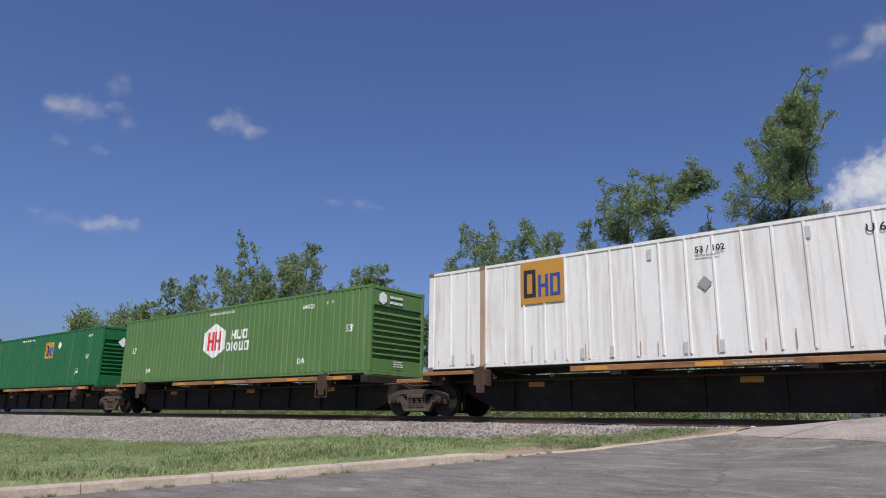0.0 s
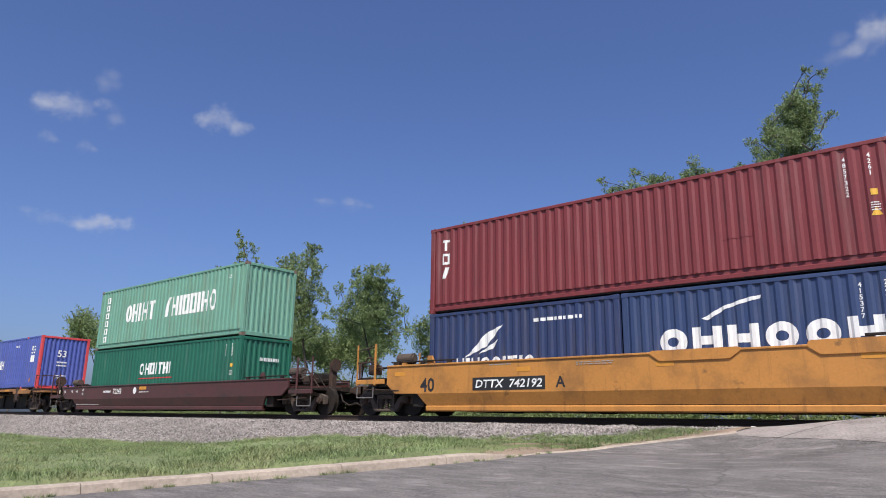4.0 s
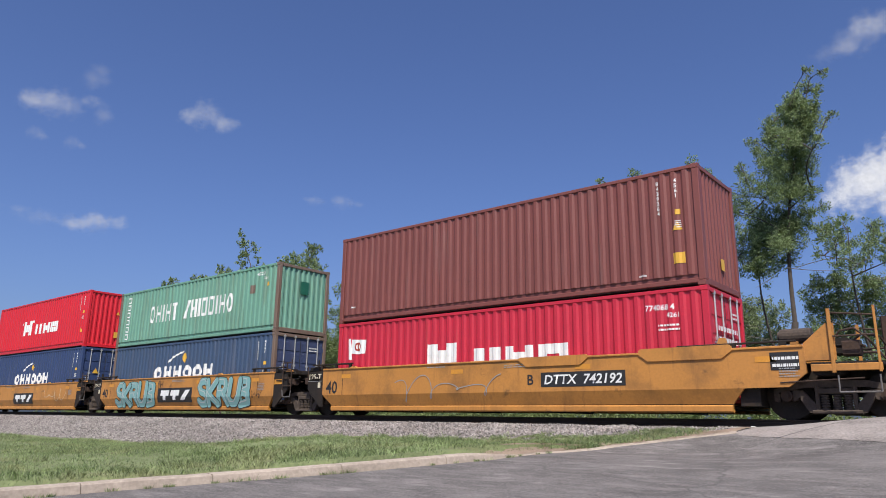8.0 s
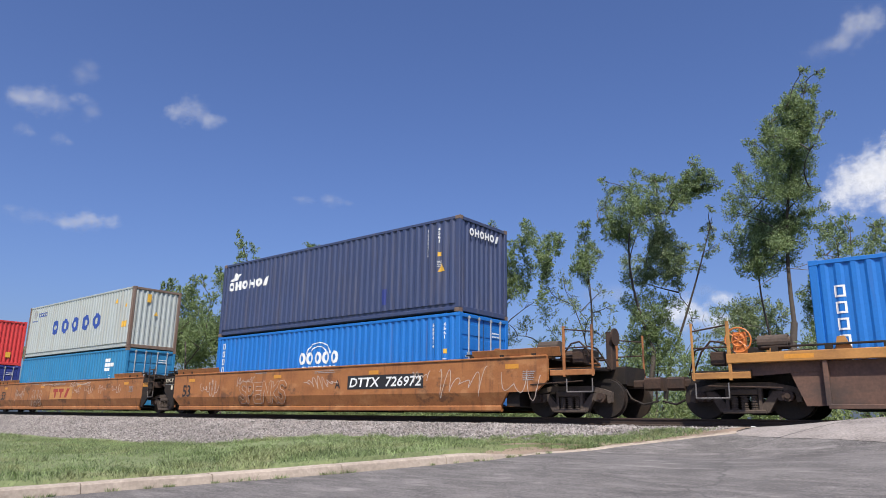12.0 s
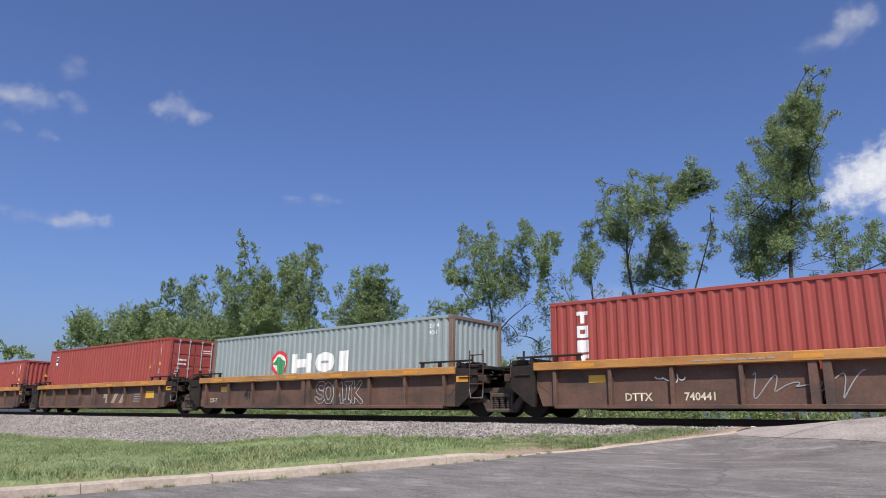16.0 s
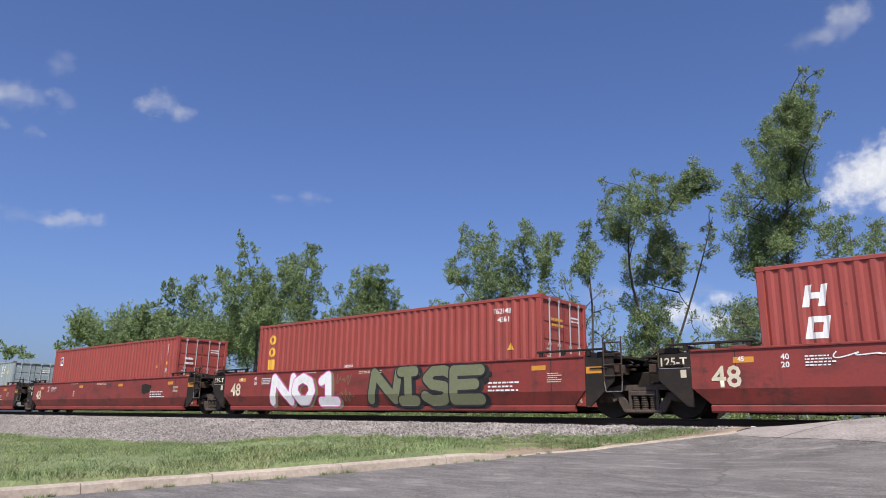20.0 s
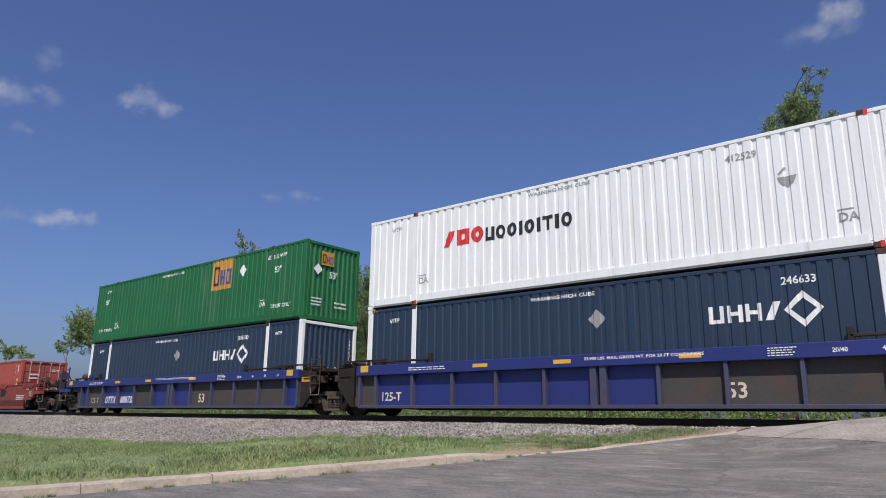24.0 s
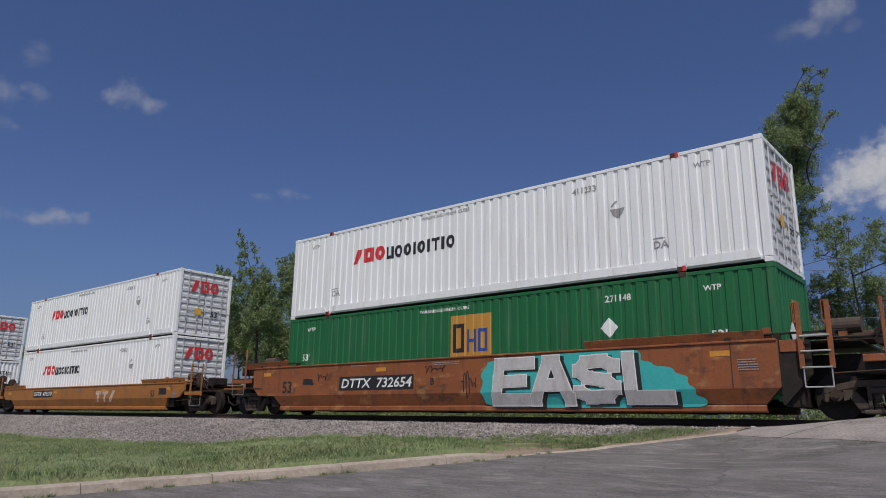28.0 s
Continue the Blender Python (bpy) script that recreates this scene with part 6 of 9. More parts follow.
f.scrawl(1.9, 0.55, 1.4, 0.8, CHALK_MARK, 81, 6)
f.spray("SPENKS", 4.62, 0.35, 2.7, 0.82, OCHRE_OLD, CHALK_MARK, 83, 0.13, 0.018, None, "chalk-white outlined spray letters")
f.scrawl(4.3, 0.95, 1.2, 0.4, CHALK_MARK, 85, 6)
f.scrawl(8.2, 0.75, 1.9, 0.55, CHALK_MARK, 86, 7)
f.scrawl(14.0, 0.4, 1.95, 1.0, CHALK_MARK, 87, 5)
f.scrawl(16.2, 0.3, 1.4, 1.0, CHALK_MARK, 88, 3)
f.scrawl(13.1, 0.9, 0.8, 0.4, CHALK_MARK, 89, 4)
c, f, e = container(135.32, WELL, L40, STD, W40, C_SEACO, "royal navy 40-foot container in a well", door=True)
f.blocks("/qnoo", 0.45, 1.25, 1.4, 0.4, YELLOW_MARK, 0, "yellow plain-shape trade mark", 0.3)
ids(f, L40, STD, "42005", "4261")
c, f, e = container(135.30, WELL + STD + 0.02, L40, HC, W40, C_CAI, "signal red 40-foot container on top", door=False)
f.blocks("oni", 0.68, 1.97, 0.88, 0.42, WHITE_MARK, 0.15, "white plain-shape trade mark", 0.3)
ids(f, L40, HC, "9587420", "4561", back=1.3)
f.triangle(L40 - 0.85, 1.2, 0.24, YELLOW_MARK)
f.rect("label_plate", L40 - 0.9, 0.55, 0.36, 0.36, YELLOW_MARK)
e.rect("label_plate", 1.4, 0.5, 0.3, 0.34, YELLOW_MARK)
c, f, e = container(154.60, WELL, L40, STD, W40, C_AQUA, "faded cyan 40-foot container in a well", door=True, castings=RUST_POST)
f.rect("label_plate", 10.1, 2.0, 0.5, 0.16, WHITE_MARK)
f.rect("label_plate", 10.1, 1.78, 0.95, 0.17, WHITE_MARK)
f.rect("label_plate", 10.1, 1.58, 0.5, 0.15, WHITE_MARK)
f.bars(10.6, 1.2, 0.2, 0.2, 2, WHITE_MARK)
c, f, e = container(154.58, WELL + STD + 0.02, L40, HC, W40, C_GREY, "pale grey 40-foot container with blue trade mark", door=False, castings=RUST_POST, post=RUST_POST)
for k, ch in enumerate("ooooo"):
    f.blocks(ch, 3.40 + 1.215 * k, 1.11, 0.76, 0.78, BLUE_MARK, 0, "blue plain-shape letter", 0.30)
f.shape("emblem", [[(0.5 + 0.5 * math.cos(k * 0.5236), 0.6 + 0.4 * math.sin(k * 0.5236)) for k in range(12)]], GREY_MARK, 0.6, 2.15, 0.5, 0.5)
f.bars(0.5, 2.0, 0.7, 0.1, 1, BLUE_MARK)
f.blocks("qqqq", 1.35, 2.25, 1.1, 0.22, BLUE_MARK, 0, "", 0.2)
f.column("9441949", L40 - 1.2, 2.55, 0.1, GREY_MARK)
f.triangle(L40 - 1.75, 2.2, 0.26, YELLOW_MARK)
f.rect("label_plate", L40 - 0.75, 1.95, 0.2, 0.15, YELLOW_MARK)
f.rect("label_plate", L40 - 0.85, 1.0, 0.42, 0.28, YELLOW_MARK)
e.rect("label_plate", 0.7, 2.2, 0.2, 0.4, YELLOW_MARK)
e.triangle(1.1, 1.6, 0.22, YELLOW_MARK)
c, f, e = container(174.20, WELL, L40, STD, W40, C_CBLUE, "azure 40-foot container in a well", door=True)


def arc_mark(f, u, v, w):
    """White arcs over two rows of letter shapes."""
    rings = []
    for r0, r1 in ((0.46, 0.5), (0.30, 0.34)):
        for k in range(12):
            q0, q1 = math.pi * k / 12, math.pi * (k + 1) / 12
            rings.append([(0.5 + r0 * math.cos(q0), r0 * 1.3 * math.sin(q0)), (0.5 + r1 * math.cos(q0), r1 * 1.3 * math.sin(q0)),
                          (0.5 + r1 * math.cos(q1), r1 * 1.3 * math.sin(q1)), (0.5 + r0 * math.cos(q1), r0 * 1.3 * math.sin(q1))])
    f.shape("arc_mark", rings, WHITE_MARK, u + 0.2 * w, v + 0.62, w * 0.62, 0.62)
    f.blocks("ooooo", u, v + 0.28, w, 0.42, WHITE_MARK, 0, "white plain-shape trade mark", 0.3)
    f.blocks("/niqqino", u + 0.05 * w, v, w * 0.92, 0.22, WHITE_MARK, 0, "white plain-shape trade mark", 0.3)


arc_mark(f, 5.05, 1.04, 2.0)
for k in range(6):
    f.blocks("q", 0.35, 2.1 - 0.3 * k, 0.2, 0.22, WHITE_MARK, 0, "", 0.2)
ids(f, L40, STD, "885414", "4561")
c, f, e = container(174.18, WELL + STD + 0.02, L40, HC, W40, C_CRONOS, "scuffed slate navy 40-foot container on top", door=False, castings=RUST_POST)
f.blocks("onono/", 0.42, 1.78, 2.6, 0.34, WHITE_MARK, 0, "white plain-shape trade mark", 0.3)
f.shape("rider_mark", [[(0, 0.1), (0.3, 0.5), (0.5, 1), (0.7, 0.7), (1, 0.8), (0.8, 0.3), (0.6, 0.1), (0.3, 0)]], WHITE_MARK, 0.5, 2.15, 0.7, 0.34)
ids(f, L40, HC, "1056472", "4561", back=1.3)
f.triangle(L40 - 0.85, 1.25, 0.28, YELLOW_MARK)
f.rect("dark_patch", 9.0, 0.45, 0.2, 0.5, C_SEACO)
e.blocks("onono/", 0.45, 2.35, 1.5, 0.24, WHITE_MARK)

# rusted five-unit car with posts
J = [194.0, 209.4, 225.05, 240.65, 256.1, 271.85]
cars = []
for k in range(5):
    u = well_unit(J[k], J[k + 1], 1.34, CHORD_YELLOW, ("rusted brown well car unit with posts and yellow top chord", "rusted brown well car unit with faded white mark", "rusted brown well car unit with posts",
                  "rusted brown well car unit with grey graffiti", "rusted brown well car unit with white number")[k], "end" if k == 0 else "joint", "end" if k == 4 else "joint", True,
                  style="ribbed", panel=RUST_PANEL, rib=RUST_PANEL, places=[1.5 * i - 6.0 for i in range(9)], wide=(4,), chord_h=0.2, brake_r=k == 4)
    cars.append(u)
    c, f, L = u
    g = Face(c, f.x0, -1.50, 0)
    for q in (0.08, 0.42, 0.6, 0.85):
        g.rect("reflector", q * L, 1.19, 0.55, 0.09, AMBER_MARK)
    g.bars(0.28 * L, 1.19, 1.8, 0.07, 1, GREY_MARK)
    f.rect("panel_mark", (0.1 if k != 2 else 0.02) * L, 0.82, 0.45, 0.17, YELLOW_MARK)
wheel = Solid()
bx = cars[0][1].x0 + 0.15
for r, tube in ((0.27, 0.018), (0.13, 0.012)):
    for k in range(24):
        a, b = k * math.pi / 12, (k + 1) * math.pi / 12
        wheel.cyl((bx + r * math.cos(a), -1.12, 1.66 + r * math.sin(a)), (bx + r * math.cos(b), -1.12, 1.66 + r * math.sin(b)), tube, 6)
for k in range(6):
    a = k * math.pi / 3 + 0.3
    wheel.cyl((bx, -1.10, 1.66), (bx + 0.27 * math.cos(a), -1.12, 1.66 + 0.27 * math.sin(a)), 0.012, 6)
part("hand_brake_wheel", wheel, ORANGE_MARK, cars[0][0], "bright orange hand brake wheel")
part("hand_brake_housing", Solid().box(bx - 0.14, bx + 0.14, -1.09, -0.92, 1.30, 1.84, 0.04), ORANGE_MARK, cars[0][0], "orange hand brake housing")
f = cars[0][1]
f.text("DTTX", 3.6, 0.36, 0.18, CREAM_MARK)
f.text("740441", 5.0, 0.36, 0.18, CREAM_MARK)
f.scrawl(3.6, 0.66, 2.4, 0.26, PINK_MARK, 91, 9)
f.text("40", 9.75, 0.45, 0.42, BLACK_MARK)
f = cars[1][1]
f.blocks("t//", 7.3, 0.42, 1.9, 0.4, DULL_SILVER)
f = cars[2][1]
f.blocks("t//", 7.3, 0.42, 2.15, 0.42, DULL_SILVER)
f.rect("panel_mark", 11.2, 0.62, 0.7, 0.3, YELLOW_MARK)
f.bars(10.2, 0.45, 0.7, 0.4, 4, GREY_MARK)
f = cars[3][1]
f.text("40", 2.8, 0.5, 0.4, BLACK_MARK)
f.text("125-T", 0.6, 0.42, 0.16, CREAM_MARK)
f.spray("SOMIK", 6.84, 0.32, 2.2, 0.76, RUST_PANEL, PALE_MARK, 95, 0.11, 0.022, None, "grey and black spray letters")
f = cars[4][1]
f.text("DTTX", 2.4, 0.38, 0.18, CREAM_MARK)
f.text("740441", 3.8, 0.38, 0.18, CREAM_MARK)
f.scrawl(5.0, 0.35, 2.4, 0.65, GREY_MARK, 97, 5)
f.scrawl(8.2, 0.4, 1.3, 0.55, WHITE_MARK, 99, 6)
f.scrawl(3.1, 0.75, 0.8, 0.25, WHITE_MARK, 101, 4)
f.rect("panel_mark", 10.8, 0.55, 0.5, 0.3, YELLOW_MARK)
WR = 0.29
c, f, e = container(195.55, WR, L40, HC, W40, C_CBLUE, "azure 40-foot container alone in a rusted well", door=True)
arc_mark(f, 5.24, 1.12, 2.0)
for k in range(6):
    f.blocks("q", 0.42, 2.1 - 0.33 * k, 0.2, 0.24, WHITE_MARK, 0, "", 0.2)
ids(f, L40, HC, "853371", "4561")


def f_mark(f, u, v):
    f.rect("name_board", u, v, 0.34, 0.44, WHITE_MARK)
    f.lift += 0.005
    f.rect("name_board", u + 0.04, v + 0.12, 0.26, 0.28, BLUE_MARK)
    f.lift += 0.005
    f.shape("sail_mark", [[(0.1, 0), (0.9, 0.6), (0.9, 0.8), (0.3, 0.6)]], YELLOW_MARK, u + 0.05, v + 0.15, 0.24, 0.22)
    f.lift -= 0.01


c, f, e = container(211.10, WR, L40, STD, W40, C_BRICK, "brick red 40-foot container alone in a rusted well", door=False)
f_mark(f, 0.6, 1.75)
ids(f, L40, STD, "131014", "4261")
f.triangle(L40 - 1.7, 1.85, 0.24, YELLOW_MARK)
e.column("131015", 1.95, 2.2, 0.1, WHITE_MARK)
e.triangle(1.1, 1.7, 0.2, YELLOW_MARK)
c, f, e = container(226.78, WR, L40, HC, W40, C_BRICK, "brick red tall 40-foot container with small emblem", door=True)
f_mark(f, 0.7, 2.1)
ids(f, L40, HC, "7171220", "4561", back=1.25)
f.triangle(L40 - 1.65, 1.62, 0.24, YELLOW_MARK)
e.bars(0.4, 1.7, 0.4, 0.35, 2, WHITE_MARK)
c, f, e = container(242.32, WR, L40, STD, W40, C_MOL, "blue-grey 40-foot container with white trade mark", door=False, castings=RUST_POST, post=RUST_POST)
f.shape("round_mark", [[(0.5 + 0.5 * math.cos(k * 0.3927), 0.5 + 0.5 * math.sin(k * 0.3927)) for k in range(16)]], RED_MARK, 3.75, 1.07, 0.95, 0.85, 0, "red and white round emblem")
f.lift += 0.005
f.shape("round_mark", [[(0.5 + 0.5 * math.cos(k * 0.3927), 0.5 + 0.5 * math.sin(k * 0.3927)) for k in range(16)]], WHITE_MARK, 3.88, 1.18, 0.7, 0.62)
f.lift += 0.005
f.shape("green_mark", [[(0, 0.55), (0.5, 1), (1, 0.7), (0.9, 0), (0.5, 0), (0.45, 0.5)]], GREEN_MARK, 3.8, 1.1, 0.75, 0.62)
f.lift -= 0.01
f.blocks("noi", 4.95, 1.1, 2.85, 0.66, WHITE_MARK, 0, "white plain-shape trade mark", 0.28)
f.text("215 4", L40 - 0.9, 2.25, 0.12, WHITE_MARK)
f.text("4261", L40 - 0.9, 2.05, 0.12, WHITE_MARK)
c, f, e = container(257.76, WR, L40, STD, W40, C_BRICK, "brick red 40-foot container with white upright mark", door=True)
for k, ch in enumerate("tqit"):
    f.blocks(ch, 0.75, 2.0 - 0.36 * k, 0.32, 0.30, WHITE_MARK, 0, "", 0.3)
ids(f, L40, STD, "7119361", "4261")
e.rect("label_plate", 0.75, 1.35, 0.4, 0.5, WHITE_MARK)
e.bars(1.35, 1.4, 0.8, 0.5, 2, WHITE_MARK)

# faded red five-unit car
J = [275.6, 293.5, 311.4, 329.2, 346.9, 365.0]
cars = []
for k in range(5):
    u = well_unit(J[k], J[k + 1], 1.45, RED_CAR, ("faded red well car unit with white number", "faded red well car unit with soot stains", "faded red well car unit with pink and olive graffiti",
                  "faded red well car unit with chalk scrawls", "faded red well car unit with hand brake end")[k], "end" if k == 0 else "joint", "end" if k == 4 else "joint", True,
                  ((3.2, 0.3, 0.06), (7.0, 0.5, 0.06), (11.0, 0.5, 0.06)) if k < 4 else ((3.2, 1.6, 0.07), (7.0, 1.6, 0.07)), tag_l="125-T" if k else None, brake_l=k == 0, brake_r=k == 4)
    cars.append(u)
    c, f, L = u
    well_marks(f, L, 1.45, CREAM_MARK, CREAM_MARK)
    f.text("48", 1.94 if k == 0 else 0.43, 0.64, 0.46, CREAM_MARK)
    f.text("40", 3.35 if k == 0 else 1.85, 1.18, 0.12, WHITE_MARK)
    f.text("20", 3.35 if k == 0 else 1.85, 1.02, 0.12, WHITE_MARK)
    f.text("45", 1.9 if k == 0 else 1.0, 1.18, 0.1, WHITE_MARK)
    f.bars(3.8 if k == 0 else 2.3, 1.02, 0.6, 0.24, 4, WHITE_MARK)
    f.bars(L - 2.9, 0.62, 1.2, 0.3, 3, WHITE_MARK)
    f.text(("A", "E", "D", "C", "B")[k], 6.1 if k == 0 else 4.9, 0.76, 0.26, CREAM_MARK)
    f.smudge(11.6, 0.8, 0.75, 0.42, STEEL_DARK, 501)
f = cars[0][1]
f.blocks("qnoi", 2.92, 0.78, 0.95, 0.24, CREAM_MARK, 0, "cream plain-shape owner's mark")
f.text("240014", 4.0, 0.78, 0.24, CREAM_MARK)
f.bars(6.8, 0.85, 0.3, 0.25, 2, CREAM_MARK)
f = cars[2][1]
f.spray("NO1", 2.89, 0.22, 3.6, 1.2, WHITE_MARK, PINK_MARK, 103, 0.30, 0.035, OLIVE_MARK, "white spray letters edged in pink", 1.1)
f.spray("NISE", 7.84, 0.22, 4.3, 1.25, OLIVE_MARK, BLACK_MARK, 105, 0.29, 0.05, BLACK_MARK, "olive spray letters edged in black", 1.25)
f.scrawl(6.3, 0.35, 0.9, 0.5, OLIVE_MARK, 106, 4)
f.scrawl(6.2, 0.9, 0.8, 0.4, OLIVE_MARK, 107, 4)
f.text("240014", 6.6, 1.46, 0.10, WHITE_MARK)
f = cars[3][1]
f.scrawl(2.6, 1.15, 2.2, 0.16, WHITE_MARK, 109, 5)
f.scrawl(6.9, 0.85, 1.1, 0.5, WHITE_MARK, 111, 7)
f.scrawl(9.8, 0.95, 0.8, 0.45, WHITE_MARK, 113, 5)
f.scrawl(11.3, 0.95, 0.9, 0.45, WHITE_MARK, 115, 5)
f.text("240014", 8.2, 1.2, 0.12, WHITE_MARK)
WB = 0.29
c, f, e = container(278.56, WB, L40, STD, W40, C_MOL, "blue-grey 40-foot container with blue name board", door=True, castings=RUST_POST)
f.rect("name_board", 4.91, 1.12, 2.37, 0.66, BLUE_MARK, "blue board with white shapes")
f.rect("name_board", 5.72, 1.12, 0.72, 0.66, WHITE_MARK)
f.lift += 0.005
f.blocks("n", 5.0, 1.15, 0.7, 0.5, WHITE_MARK)
f.blocks("o", 5.8, 1.15, 0.55, 0.5, BLUE_MARK)
f.blocks("i", 6.6, 1.15, 0.55, 0.5, WHITE_MARK)
f.lift -= 0.005
f.column("6783", L40 - 1.7, 2.35, 0.13, WHITE_MARK)
f.column("490", L40 - 1.4, 2.35, 0.13, WHITE_MARK)
f.triangle(L40 - 0.95, 1.1, 0.26, YELLOW_MARK)
f.rect("label_plate", L40 - 0.9, 1.85, 0.2, 0.2, YELLOW_MARK)
c, f, e = container(296.42, WB, L40, HC, W40, C_BRICK, "brick red tall 40-foot container in a red well", door=True)
f_mark(f, 0.75, 2.05)
ids(f, L40, HC, "5124845", "4561", back=1.25)
f.triangle(L40 - 1.65, 1.62, 0.22, YELLOW_MARK)
e.bars(0.4, 1.7, 0.4, 0.4, 2, WHITE_MARK)
e.rect("label_plate", 0.4, 0.9, 0.4, 0.4, YELLOW_MARK)
c, f, e = container(314.36, WB, L40, HC, W40, C_BRICK, "brick red 40-foot container with yellow upright mark", door=True)
for k, ch in enumerate("ooiq"):
    f.blocks(ch, 0.6, 2.15 - 0.44 * k, 0.36, 0.36, YELLOW_MARK, 0, "", 0.26)
f.text("762148", L40 - 1.55, 2.45, 0.15, WHITE_MARK)
f.text("4561", L40 - 1.4, 2.22, 0.15, WHITE_MARK)
f.triangle(L40 - 1.1, 1.45, 0.24, YELLOW_MARK)
e.bars(0.5, 2.05, 0.6, 0.3, 2, YELLOW_MARK)
c, f, e = container(331.95, WB, L40, HC, W40, C_BRICK, "brick red 40-foot container with white upright mark", door=True)
f.blocks("n", 0.85, 1.95, 0.42, 0.45, WHITE_MARK, 0.2, "", 0.3)
f.blocks("q", 0.85, 1.3, 0.42, 0.45, WHITE_MARK, 0.2, "", 0.3)
ids(f, L40, HC, "762148", "4561")
c, f, e = container(349.63, WB, L40, STD, W40, C_TERRA, "terracotta 40-foot container in a red well", door=True)
f.bars(3.4, 1.1, 2.2, 0.1, 1, WHITE_MARK)
ids(f, L40, STD, "371106", "4261")
e.bars(0.45, 1.5, 0.5, 0.4, 2, WHITE_MARK)

# blue three-unit car with posts
J = [368.8, 388.2, 407.7, 427.5]
cars = []
for k in range(3):
    pan = [[CAR_BLUE, CAR_GREY, CAR_BLUE, CAR_BLUE, CAR_GREY, CAR_BLUE, CAR_BLUE, CAR_GREY, CAR_GREY, CAR_GREY, CAR_GREY, CAR_BLUE],
           [CAR_GREY, CAR_BLUE, CAR_BLUE, CAR_BLUE, CAR_BLUE, CAR_BLUE, CAR_BLUE, CAR_GREY, CAR_GREY, CAR_GREY, CAR_GREY, CAR_GREY],
           [CAR_GREY, CAR_BLUE, CAR_BLUE, CAR_GREY, CAR_BLUE, CAR_BLUE, CAR_GREY, CAR_GREY, CAR_GREY, CAR_GREY, CAR_GREY, CAR_GREY]][k]
    u = well_unit(J[k], J[k + 1], 1.49, CAR_BLUE, ("deep blue well car unit with grey panels and white number", "deep blue well car unit with grey panels", "deep blue well car unit with free end")[k],
                  "end" if k == 0 else "joint", "end" if k == 2 else "joint", True, style="ribbed", panel=CAR_GREY, rib=CAR_GREY_BLUE, places=[-8.2] + [1.5 * i - 7.5 for i in range(11)] + [8.2], panels=pan, wide=(6,), chord_h=0.30, brake_r=k == 2)
    cars.append(u)
    c, f, L = u
    g = Face(c, f.x0, -1.50, 0)
    for q in (0.02, 0.28, 0.43, 0.62, 0.96):
        g.rect("reflector", q * L, 1.29, 0.5 if q not in (0.02, 0.96) else 0.34, 0.10 if q not in (0.02, 0.96) else 0.2, YELLOW_MARK)
    g.text("53,900 LBS. MAX. GROSS WT. FOR 20 FT CONTAINERS", 0.44 * L + 0.7, 1.33, 0.085, WHITE_MARK, 2.9)
    g.bars(0.14 * L, 1.27, 1.4, 0.12, 2, WHITE_MARK)
    g.bars(0.73 * L, 1.24, 0.6, 0.2, 4, WHITE_MARK)
    for q, t in ((0.80, "20/40"), (0.85, "45"), (0.89, "48"), (0.93, "53")):
        g.text(t, q * L, 1.28, 0.09, WHITE_MARK)
    for q in (0.045, 0.82):      # guide rails on the chord near the ends
        x = f.x0 + q * L
        part("guide_rail", Solid().box(x, x + 0.14 * L, -1.46, -1.38, 1.56, 1.62, 0.01).box(x + 0.1, x + 0.16, -1.45, -1.40, 1.48, 1.57).box(x + 0.14 * L - 0.16, x + 0.14 * L - 0.1, -1.45, -1.40, 1.48, 1.57), STEEL_DARK, c)
        part("lock_post", Solid().box(x + (0.14 * L if q < 0.5 else 0) - 0.06, x + (0.14 * L if q < 0.5 else 0) + 0.06, -1.46, -1.36, 1.48, 1.76, 0.015), STEEL_DARK, c)
    f.text("53", (11.84, 11.4, 10.6)[k], 0.42, 0.34, CREAM_MARK)
    f.text("125-T", 1.15 if k else 2.55, 0.42, 0.26, CREAM_MARK if k else GREY_MARK)
f = cars[0][1]
f.text("DTTX", 3.98, 0.42, 0.30, WHITE_MARK, 1.0, 0.2)
f.text("888738", 5.42, 0.42, 0.30, WHITE_MARK, 1.25, 0.2)
f = cars[2][1]
f.text("DTTX", 2.85, 0.42, 0.30, WHITE_MARK, 0.95, 0.2)
f.text("888738", 4.25, 0.42, 0.30, WHITE_MARK, 1.2, 0.2)
f.text("A", 2.35, 0.72, 0.24, WHITE_MARK)
WU = 0.36


def umax(s0, num):
    c, f, e = container(s0, WU, L53, HC, W53, C_UMAX, "ink blue 53-foot container with white end posts", 0.30, door=False, post=C_WHITE)
    domestic(f, L53, HC, WHITE_MARK, num, 12.3)
    f.blocks("unn/", 10.76, 1.66, 1.5, 0.38, WHITE_MARK, 0, "white plain-shape trade mark", 0.26)
    f.shape("knot_mark", [[(0.5, 0), (1, 0.5), (0.82, 0.5), (0.5, 0.2)], [(1, 0.5), (0.5, 1), (0.5, 0.8), (0.82, 0.5)], [(0.5, 1), (0, 0.5), (0.18, 0.5), (0.5, 0.8)], [(0, 0.5), (0.5, 0), (0.5, 0.2), (0.18, 0.5)]], WHITE_MARK, 12.3, 1.47, 0.76, 0.76)
    f.diamond(7.79, 1.76, 0.48, GREY_MARK)
    e.blocks("unn/", 0.5, 1.05, 0.8, 0.24, WHITE_MARK)
    e.diamond(1.4, 0.98, 0.36, WHITE_MARK)
    e.column("246633", 2.2, 2.4, 0.11, WHITE_MARK)
    stripes(f, L53, HC)
    return c


